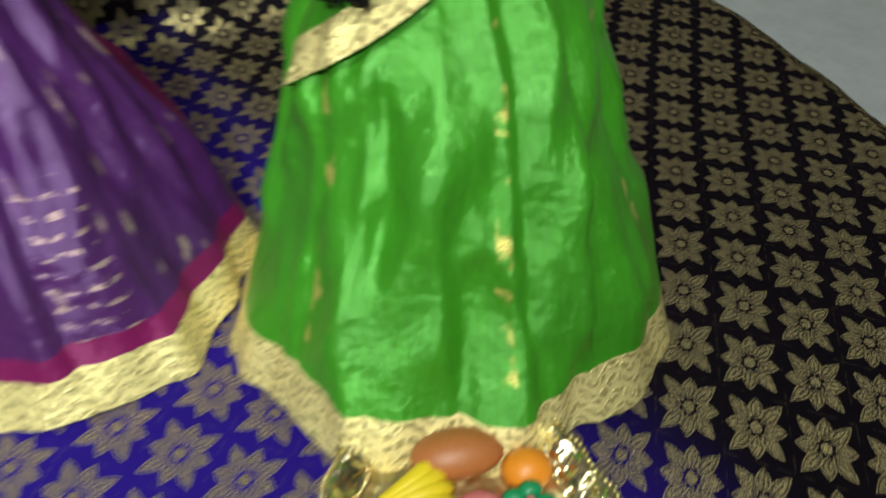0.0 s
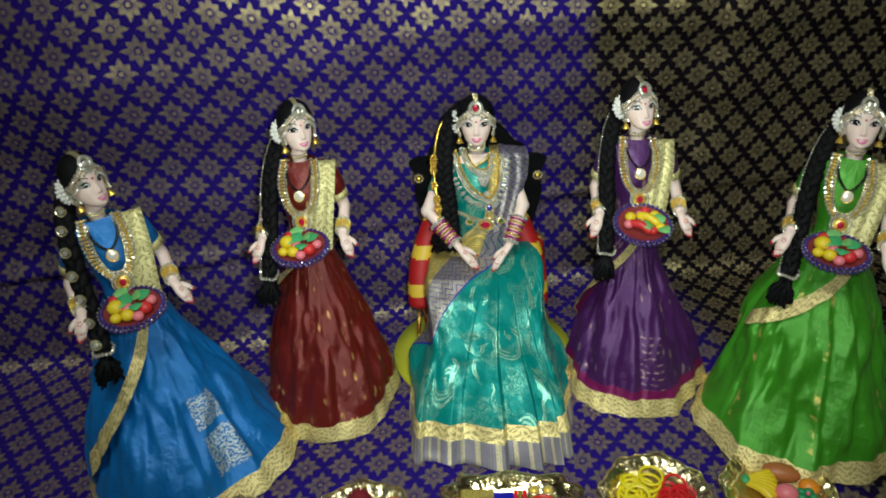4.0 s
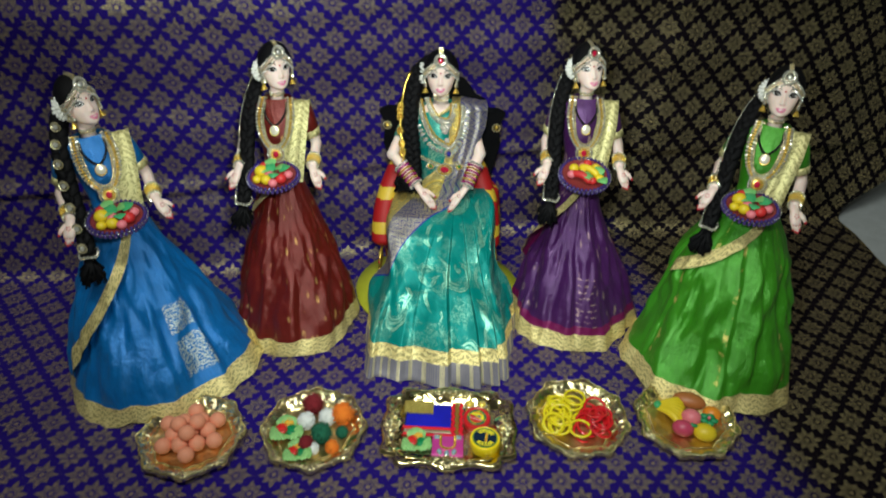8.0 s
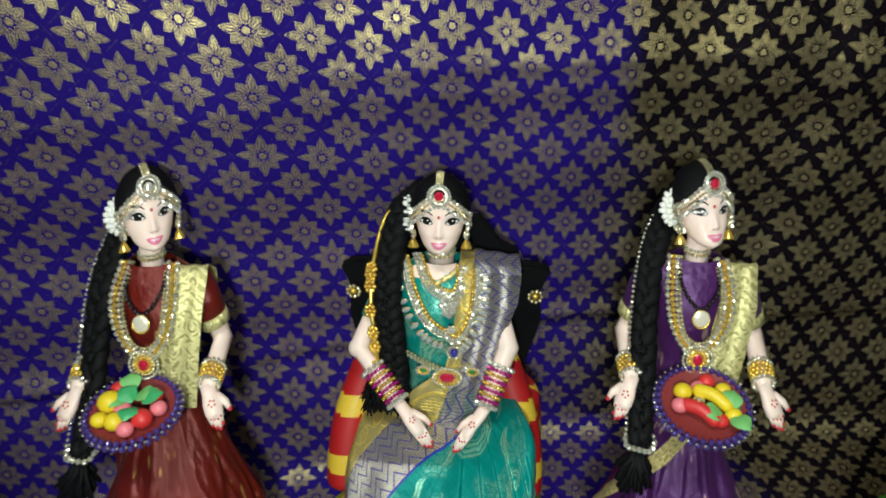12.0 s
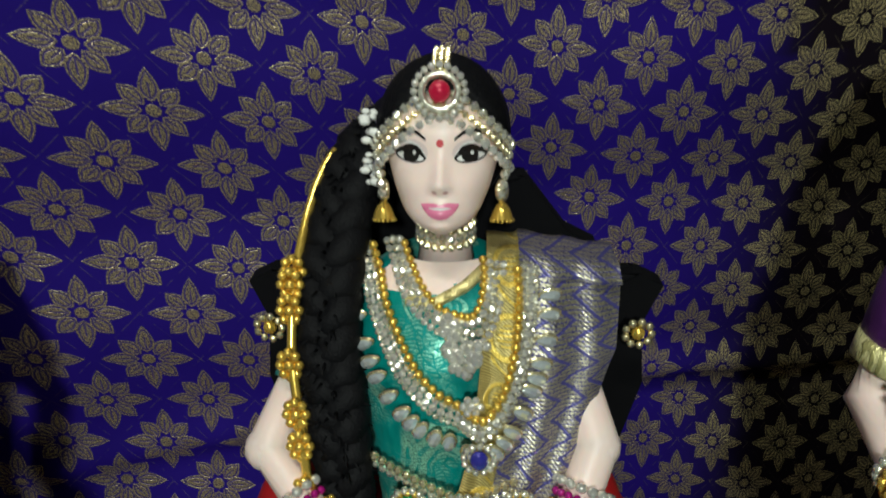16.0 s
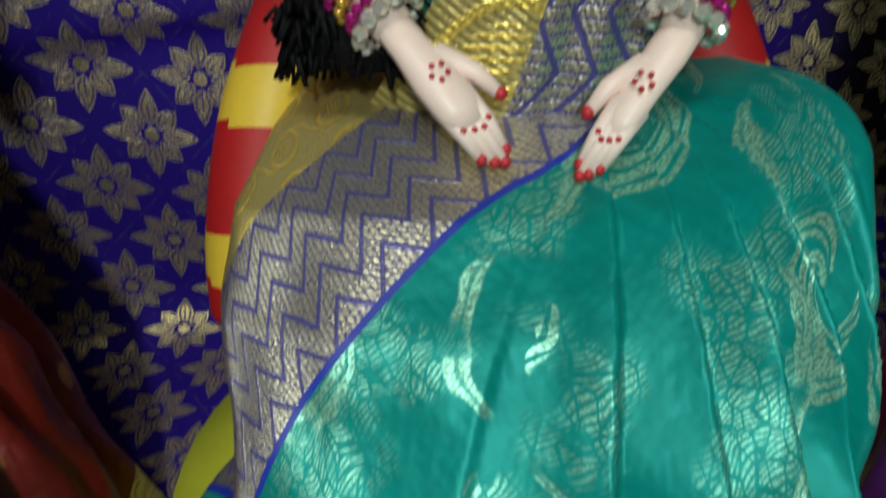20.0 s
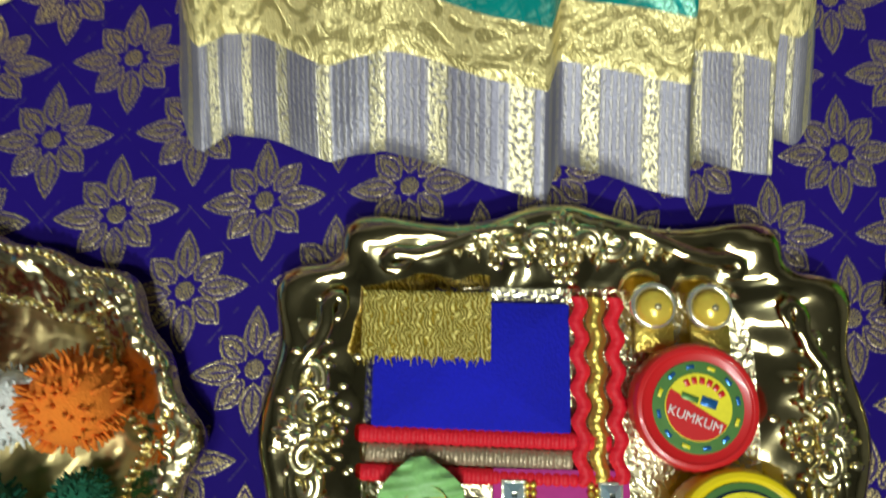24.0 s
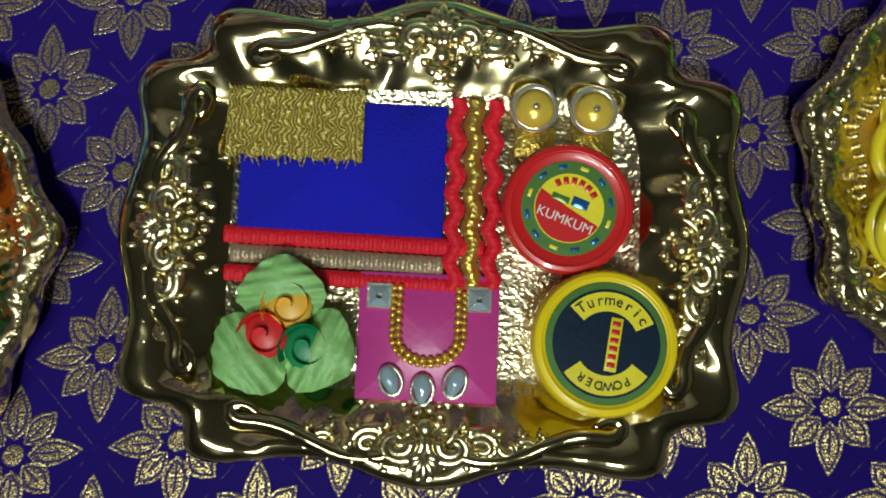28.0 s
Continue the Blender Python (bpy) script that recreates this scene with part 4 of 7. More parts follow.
def add_braid(b, spine, r):
    """Three woollen strands plaited round a spine."""
    last = len(spine) - 1
    for s in range(3):
        pts, rad = [], []
        for k, p in enumerate(spine):
            a = k * 0.62 + s * 2.0944
            full = r * (1 - 0.22 * k / last)
            pts.append(p + Vector((0.52 * full * math.sin(a), 0.30 * full * math.sin(2 * a), 0)))
            rad.append(full * 0.66)
        b.tube(pts, rad, "hair", 10)
    rnd = random.Random(len(spine))
    for k in range(700):
        p = spine[rnd.randrange(last)]
        d = Vector((rnd.gauss(0, 1), rnd.gauss(0, 1), rnd.gauss(0, 1))).normalized()
        b.tube([p + d * r * 0.7, p + d * r * rnd.uniform(1.0, 1.14) + Vector((0, 0, -0.0015))], [0.0006, 0.0002], "hair", 4)


def strand(points, n=14):
    return curve_through(points, n)


def headband(m, c=(0, 0, HEAD_Z), lean=True, red=True, label="silver beaded headband with a round jewelled brooch"):
    """Two rows of beads over the brow, a parting chain and a round brooch."""
    c = Vector(c)
    q = on_head(c, lean)
    b = Build()
    for drop, r, key in ((-0.0004, 0.00150, "silver"), (0.0030, 0.00105, "palegold"), (0.0062, 0.00145, "crystal")):
        arc = [c + Vector((0.0180 * math.sin(k), -0.0174 * math.cos(k) - 0.0004 + 0.0030 * math.cos(k) ** 2, 0.0155 - drop - 0.0135 * abs(math.sin(k)) ** 1.5)) for k in [x * 0.05 * math.pi - 0.56 * math.pi for x in range(23)]]
        b.beads(arc, r, key, 1.9)
    for s in (-1, 1):
        for dy, key in ((0.0, "silver"), (0.0026, "palegold")):
            b.beads([c + Vector((s * (0.0180 - 0.0004 * k), -0.0040 - 0.0006 * k + dy, 0.002 - 0.0022 * k)) for k in range(7)], 0.0014, key, 1.9)
    for x in (-0.0016, 0.0, 0.0016):
        b.beads([c + Vector((x, -0.0130 + 0.0165 * (1 - math.cos(k * 0.16)), 0.0190 + 0.0085 * math.sin(k * 0.16))) for k in range(9)], 0.0009, "palegold", 2.0)
    ob = strung("headband", b.warp(q), label, "headband", m)
    b = Build()
    at = c + Vector((0, -0.0164, 0.0152))
    b.ring(at, 0.0046, 0.0010, "silver", (0, -1, 0.2), 16, 6)
    b.beads([at + Vector((0.0064 * math.cos(k * math.pi / 8), -0.0004, 0.0064 * math.sin(k * math.pi / 8))) for k in range(17)], 0.00105, "crystal", 1.9)
    b.ball(at + Vector((0, -0.0006, 0)), 0.0028, "ruby" if red else "crystal", 12, 8, (1, 0.6, 1))
    tagged(part("brooch", b.warp(q), ob, "round brooch with a red stone" if red else "round clear brooch"), kind="stuff")
    return ob


def earrings(m, c=(0, 0, HEAD_Z), lean=True):
    c = Vector(c)
    q = on_head(c, lean)
    for s in (-1, 1):
        b = Build()
        at = c + Vector((s * 0.0160, -0.0025, -0.0100))
        b.ring(at, 0.0026, 0.0008, "palegold", (s, -0.5, 0), 14, 6)
        b.ball(at, 0.0016, "silver", 10, 6)
        bell = at + Vector((0, 0, -0.0056))
        b.grid(lambda a, t: bell + Vector(((0.0008 + 0.0024 * t**0.6) * math.cos(a * 6.2832), (0.0008 + 0.0024 * t**0.6) * math.sin(a * 6.2832), 0.0024 - 0.0044 * t)), 14, 5, "gold")
        b.beads([bell + Vector((0.0030 * math.cos(k * 0.7854), 0.0030 * math.sin(k * 0.7854), -0.0024)) for k in range(9)], 0.0006, "gold", 2.1, 5, 3)
        thing("earring", b.warp(q), "small gold bell earring on the doll's ear", "earring", m, "earrings of the dolls")


def jasmine(m, c, lean):
    """A cluster of white flower buds pinned to the hair."""
    c, rnd = Vector(c), random.Random(5)
    q = on_head(c, lean)
    b = Build()
    for k in range(22):
        a = -0.9 + 2.1 * rnd.random()
        at = c + Vector((-0.0176 - rnd.uniform(0, 0.0035), 0.001 + rnd.uniform(-0.006, 0.006), 0.0115 * math.sin(a) + 0.001))
        b.ball(at, rnd.uniform(0.0008, 0.0015), "jasmine", 6, 4, (1.3, 0.8, 0.8))
    strung("jasmine_garland", b.warp(q), "cluster of white jasmine buds in the hair", "flower garland", m)


def flower_fan(m, c=(0, 0, HEAD_Z)):
    """A fan of long white buds pinned behind one side of the head."""
    c, rnd = Vector(c), random.Random(9)
    q = on_head(c, True)
    ob = tagged(new("flower_fan"), "fan of long white flower buds pinned in the hair", "hair flowers", "flower fans of the dolls")
    ob.matrix_world = m
    for row, count in ((0, 13), (1, 9)):
        for k in range(count):
            a = radians(75 + (220 / (count - 1)) * k + 6 * row)
            way = Vector((math.cos(a), 0.12 * rnd.uniform(-1, 1), math.sin(a)))
            root = c + Vector((-0.0130, 0.0050 - 0.0020 * row, 0.0005)) + way * 0.0030
            b = Build().tube([root, root + way * 0.003, root + way * (0.0066 - 0.0020 * row), root + way * (0.0088 - 0.0024 * row)], [0.0008, 0.0014, 0.0020, 0.0010], "jasmine", 7)
            part("bud", b.warp(q), ob)
    return ob


def long_necklace(m, lean=True, stone="ruby"):
    q = leaning if lean else (lambda p: p)
    curve = lambda w, z, out: strand([(-w, -0.004, 0.2365), (-w - 0.002, -0.0185 - out, 0.222), (-w * 0.85, -0.0225 - out, 0.204), (0, -0.0235 - out, z), (w * 0.85, -0.0225 - out, 0.204), (w + 0.002, -0.0185 - out, 0.222), (w, -0.004, 0.2365)], 8)  # noqa: E731
    b = Build()
    for w, z, out, key, r in ((0.0160, 0.1900, 0.0, "silver", 0.0017), (0.0135, 0.1930, 0.0008, "gold", 0.0014), (0.0112, 0.1958, 0.0006, "silver", 0.0014), (0.0092, 0.1982, 0.0, "palegold", 0.0011)):
        b.beads(curve(w, z, out), r, key, 2.0)
    ob = strung("long_necklace", b.warp(q), "long gold and silver bead necklace in four rows", "necklace", m)
    b = Build()
    at = Vector((0, -0.0262, 0.1905))
    for r, key, n in ((0.0058, "palegold", 18), (0.0042, "gold", 13), (0.0080, "silver", 24)):
        b.beads([at + Vector((r * math.cos(k * 2 * math.pi / n), 0.0005, r * math.sin(k * 2 * math.pi / n))) for k in range(n + 1)], 0.00105, key, 1.9)
    b.ball(at, 0.0028, stone, 10, 6, (1, 0.5, 1.1))
    b.ball(at + Vector((0, 0.0012, 0)), 0.0060, "gold", 12, 6, (1, 0.2, 1))
    tagged(part("pendant", b.warp(q), ob, "round gold bead pendant with a dark stone"), kind="stuff")


def black_necklace(m, coin="coin", silver=True):
    b = Build()
    path = strand([(-0.0098, -0.003, 0.2350), (-0.0098, -0.0170, 0.2260), (0, -0.0222, 0.2165), (0.0098, -0.0170, 0.2260), (0.0098, -0.003, 0.2350)], 10)
    b.beads(path, 0.0014, "blackbead", 1.8)
    ob = strung("black_bead_necklace", b.warp(leaning), "short black bead necklace with a pale coin", "necklace", m)
    b = Build()
    b.ball((0, -0.0240, 0.2125), 0.0048, coin, 14, 8, (1, 0.28, 1))
    b.ring((0, -0.0242, 0.2125), 0.0046, 0.0005, "gold", (0, -1, 0.2), 16, 6)
    part("coin_pendant", b.warp(leaning), ob, "round pale coin pendant")
    b = Build()
    b.beads([(0.0068 * math.cos(k * 0.35), 0.0068 * math.sin(k * 0.35), 0.2412) for k in range(19)], 0.0011, "silver", 1.9)
    b.beads([(0.0070 * math.cos(k * 0.35), 0.0070 * math.sin(k * 0.35), 0.2390) for k in range(19)], 0.0011, "palegold", 1.9)
    strung("choker", b.warp(leaning), "close silver and gold bead choker", "choker", m)


def bangles(m, wrists_at, lean=True, rows=("silver", "gold", "gold", "gold", "silver"), elbows=None, r=0.0056, gap=0.0026):
    q = leaning if lean else (lambda p: p)
    for n, held in enumerate(wrists_at):
        s = (-1, 1)[n]
        wrist = Vector(held)
        elbow = Vector(elbows[n]) if elbows else Vector((s * 0.0375, 0.004, 0.190)).lerp(wrist, 0.10)
        way = (elbow - wrist).normalized()
        side = way.cross(Vector((0, 1, 0))).normalized()
        up = side.cross(way)
        ob = None
        for k, key in enumerate(rows):
            big = key == "crystal"
            c = wrist + way * (0.0022 + gap * k)
            b = Build()
            rr = (0.00165 if big else 0.0013)
            b.beads([c + (r + 0.00016 * k + (0.0006 if big else 0)) * (math.cos(a * 0.2618) * side + math.sin(a * 0.2618) * up) for a in range(25)], rr, key, 1.9)
            if ob is None:
                ob = strung("bangle_stack", b.warp(q), "stack of beaded bangles round the doll's wrist", "bangles", m, "bangle stacks of the dolls")
            else:
                tagged(part("bangle", b.warp(q), ob), kind="stuff")


def braid_chain(m, spine, discs=False):
    """A bead chain along the outer side of a braid and a bead ring at its end."""
    b = Build()
    line = [p + Vector((-0.0082, -0.0030, 0)) for p in spine[6:]]
    if discs:
        for k in range(4, len(line), 6):
            at = line[k] + Vector((0.004, -0.0055, 0))
            b.ring(at, 0.0036, 0.0010, "palegold", (-0.3, -1, 0.1), 12, 5)
            b.ball(at, 0.0024, "crystal", 8, 5, (1, 0.6, 1))
    else:
        b.beads(line, 0.0010, "silver", 2.6)
    end = spine[-1] + Vector((0, 0, 0.0015))
    b.beads([end + Vector((0.0078 * math.cos(a * 0.3142), 0.0078 * math.sin(a * 0.3142), 0.0010 * math.sin(a))) for a in range(21)], 0.0016, "silver", 1.9)
    strung("braid_ornament", b.warp(leaning), "chain of silver beads along a black braid", "hair ornament", m, "braid ornaments")


def held_plate(m, at, tilt, fruit):
    """A shallow plate edged with two rings of purple beads and heaped with paper fruit."""
    plate = new("fruit_plate", None)
    plate.matrix_world = m @ Matrix.Translation(leaning(Vector(at))) @ Euler((radians(tilt), 0, 0)).to_matrix().to_4x4() @ Matrix.Scale(0.87, 4)
    tagged(plate, "round plate with a purple bead rim heaped with toy fruit", "fruit plate", "plates held by the dolls")
    b = Build()
    b.grid(lambda a, t: Vector((0.0265 * t * math.cos(a * 6.2832), 0.0265 * t * math.sin(a * 6.2832), 0.003 * t**4)), 32, 5, "dishred")
    b.grid(lambda a, t: Vector((0.0265 * (1 - t) * math.cos(a * 6.2832), 0.0265 * (1 - t) * math.sin(a * 6.2832), 0.003 * (1 - t) ** 4 - 0.0016)), 32, 5, "purplebead")
    part("dish", b, plate, "red-lined dish")
    for k in range(36):
        a = k * 2 * math.pi / 36
        b = Build()
        for r, z, s in ((0.0268, 0.0040, 0.0020), (0.0284, 0.0008, 0.0022)):
            b.ball((r * math.cos(a + (0.1 if z < 0.003 else 0)), r * math.sin(a + (0.1 if z < 0.003 else 0)), z), s, "purplebead", 8, 5, (1, 1, 1.1))
        b.ball((0.0300 * math.cos(a + 0.05), 0.0300 * math.sin(a + 0.05), 0.0040), 0.0009, "silver", 5, 3)
        part("rim_bead", b, plate)
    for kind, x, y, r, key in fruit:
        b = Build()
        if kind == "ball":
            b.ball((x, y, 0.001 + r * 0.9), r, key, 14, 9, (1.05, 1.0, 0.92))
            part("fruit", b, plate)
        elif kind == "roll":
            b.tube(curve_through([(x - 0.010, y + 0.006, 0.006), (x, y + 0.001, 0.0085), (x + 0.010, y - 0.007, 0.006)], 6), [0.003] + [r] * 11 + [0.003] * 1, key, 12)
            part("fruit", b, plate)
        else:
            for n in range(3):
                turn = n * 2.1 + x * 100
                b.grid(lambda a, t: Vector((x + math.cos(turn) * (0.003 + 0.013 * t) - math.sin(turn) * (a - 0.5) * 0.013 * math.sin(0.25 + t * 2.8), y + math.sin(turn) * (0.003 + 0.013 * t) + math.cos(turn) * (a - 0.5) * 0.013 * math.sin(0.25 + t * 2.8), r + 0.004 * math.sin(t * 2.4) - 0.002 * abs(a - 0.5))), 6, 8, key, size=(0.01, 0.015))
            part("leaf", b, plate, "green paper leaves")
    return plate


M["dishred"] = plain("dish_lining", (0.22, 0.03, 0.03), 0.5)
M["leaf"] = plain("paper_leaf", (0.16, 0.46, 0.14), 0.5, grain=900)
M["yellowfruit"] = plain("yellow_fruit", (0.78, 0.58, 0.02), 0.45)
M["redfruit"] = plain("red_fruit", (0.62, 0.03, 0.03), 0.45)
M["pinkfruit"] = plain("pink_fruit", (0.80, 0.20, 0.24), 0.45)
M["greenfruit"] = plain("green_fruit", (0.05, 0.38, 0.14), 0.45)

FRUIT = [("ball", -0.013, 0.002, 0.0075, "yellowfruit"), ("ball", -0.006, -0.012, 0.0060, "yellowfruit"), ("ball", 0.010, -0.010, 0.0062, "redfruit"), ("ball", 0.011, 0.008, 0.0058, "redfruit"), ("ball", -0.004, -0.003, 0.0055, "pinkfruit"), ("ball", 0.002, -0.017, 0.0050, "pinkfruit"), ("ball", -0.016, -0.010, 0.0050, "yellowfruit"), ("ball", 0.017, -0.001, 0.0050, "pinkfruit"), ("ball", -0.012, 0.014, 0.0055, "redfruit"), ("leaf", -0.002, 0.008, 0.0085, "leaf"), ("leaf", 0.004, 0.000, 0.0095, "greenfruit")]
FRUIT_ROLL = [("ball", -0.012, 0.007, 0.0055, "yellowfruit"), ("ball", -0.002, 0.011, 0.0045, "pinkfruit"), ("roll", 0.005, 0.003, 0.0042, "yellowfruit"), ("roll", -0.004, -0.008, 0.0042, "redfruit"), ("ball", 0.008, -0.012, 0.0045, "redfruit"), ("ball", 0.016, -0.008, 0.0050, "yellowfruit"), ("ball", 0.017, -0.001, 0.0045, "greenfruit"), ("ball", -0.003, 0.001, 0.0040, "palegold"), ("ball", -0.015, -0.003, 0.0050, "pinkfruit"), ("ball", 0.004, 0.016, 0.0048, "redfruit"), ("ball", 0.013, 0.010, 0.0048, "yellowfruit"), ("leaf", 0.012, -0.008, 0.0080, "leaf")]

WRISTS = [(-0.0360, -0.030, 0.180), (0.0360, -0.030, 0.180)]
DOLLS = (
    ("standing doll in a maroon silk sari with gold border", pose_at(-0.122, -0.050, 4), "red", "red", 0.068, 0.068, 1.0, "palegreengold", (0.008, 0.0), (0.10, 0.05, -1.5, 0.30, 0.003, 0.055, "red"), 0.0, 11, FRUIT, False),
    ("standing doll in a purple silk sari with gold border", pose_at(0.182, -0.028, -2), "purple", "plum", 0.070, 0.066, 2.4, "palegreengold", (0.004, 0.0), (0.20, 0.06, -1.6, 0.62, 0.026, 0.075, "plum"), 0.0, 12, FRUIT_ROLL, False),
    ("standing doll in a bright blue silk sari leaning aside", pose_at(-0.232, -0.130, 32, -1.2), "blue", "blue", 0.088, 0.078, 3.1, "palegreengold", (-0.004, 0.0), (0.30, 0.08, -1.5, 0.88, 0.008, 0.125, "blue"), 0.22, 12, FRUIT, True),
    ("standing doll in a bright green silk sari with gold border", pose_at(0.318, -0.092, -24), "green", "green", 0.083, 0.086, 4.7, "palegreengold", (0.0, 0.0), (0.75, 0.06, -1.20, 0.46, 0.004, 0.080, "green"), 0.0, 15, FRUIT, False),
)
for label, m, cloth_key, side, rx, ry, seed, pallu, shift, band, train, folds, fruit, discs in DOLLS:
    LEAN["back"] = 0.41 if cloth_key == "green" else 0.33
    GAZE["turn"] = Matrix.Rotation(radians({"blue": 32, "red": 30, "purple": 17, "green": 4}[cloth_key]), 3, "Z") @ LOOK_UP * 0.93
    doll, spine = standing_doll(label, m, cloth_key, side, rx, ry, seed, pallu, WRISTS, shift, band, train, folds=folds)
    headband(m, red=cloth_key == "purple")
    earrings(m)
    flower_fan(m)
    long_necklace(m)
    black_necklace(m)
    bangles(m, WRISTS)
    braid_chain(m, spine, discs)
    held_plate(m, (0.0, -0.044, 0.176), 6 if cloth_key != "purple" else 14, fruit)
GAZE["turn"] = LOOK_UP
LEAN["back"] = 0.33


# ---- the seated doll and her chair ----
SEAT_X = 0.036


def lap(a, t, out=0.0):
    """The skirt of the seated doll: over the lap, down in front and round the sides."""
    z, y, hw, deep = table(t, [(0.0, 0.117, 0.044, 0.048, 0.02), (0.10, 0.117, 0.016, 0.052, 0.030), (0.22, 0.113, -0.012, 0.055, 0.045), (0.32, 0.103, -0.033, 0.056, 0.055), (0.45, 0.085, -0.052, 0.056, 0.062), (0.62, 0.060, -0.072, 0.059, 0.070), (0.8, 0.034, -0.096, 0.068, 0.078), (0.92, 0.012, -0.118, 0.073, 0.084), (1.0, 0.003, -0.142, 0.074, 0.088)])
    s = (a - 0.5) * 2
    e = abs(s)
    side = smooth_between(e, 0.52, 1.0)
    front = smooth_between(t, 0.08, 0.34)
    x = math.copysign(hw * math.sin(min(1.0, e / 0.70) * math.pi / 2) ** 0.85, s) * (1 + 0.10 * side * (1 - t)) * (1 - (0.09 if s < 0 else 0.04) * math.exp(-(((t - 0.56) / 0.17) ** 2)))
    yy = y + deep * side * (0.35 + 0.65 * front) + 0.010 * (e / 0.7) ** 2 * front * (1 - side)
    zz = z - z * 0.80 * side**1.5 * (1 - front) - 0.010 * side * front * (1 - t)
    # folds gathered at the waist fan out over the front; the far side stays smooth
    fan = (a - 0.56) / (0.22 + 0.78 * smooth_between(t, 0.0, 0.7)) + 0.56
    live = smooth_between(fan, 0.40, 0.50) * (1 - smooth_between(fan, 0.90, 1.02))
    wave = pleat(fan, 11, 0.7, 0.93) * live + 0.5 * pleat(a, 7, 1.9) * (1 - live) * smooth_between(t, 0.62, 0.8)
    amp = 0.0068 * smooth_between(t, 0.04, 0.2) * (0.55 + 0.8 * t)
    # one knee stands higher and the cloth bunches round it
    knee = math.exp(-(((s - 0.55) / 0.30) ** 2) - (((t - 0.17) / 0.15) ** 2))
    zz += 0.014 * knee
    x += 0.004 * knee
    billow = 0.0060 * noise.noise(Vector((s * 2.6, t * 4.5, 3.1))) * smooth_between(t, 0.3, 0.6) + 0.0026 * noise.noise(Vector((s * 7.0, t * 11.0, 9.0))) * smooth_between(t, 0.15, 0.4)
    belly = 0.007 * math.exp(-(((t - 0.80) / 0.10) ** 2)) * (0.6 + 0.4 * math.sin(6 * s + 1))
    n = Vector((math.copysign(side + 0.3 * e, s), -(0.15 + 0.85 * front) * (1 - 0.8 * side), 0.9 * (1 - 0.75 * front))).normalized()
    p = Vector((SEAT_X + 0.001 + 0.006 * t + x, yy, max(zz, 0.003))) + n * (amp * wave + billow + belly + out)
    hem = 0.004 * math.sin(7 * s + 0.8) * t**4
    p += Vector((s, -1 + e, 0)) * hem
    return Vector((p.x, p.y, max(p.z, 0.0035)))


M["bluethread"] = plain("blue_thread", (0.010, 0.030, 0.36), 0.5)


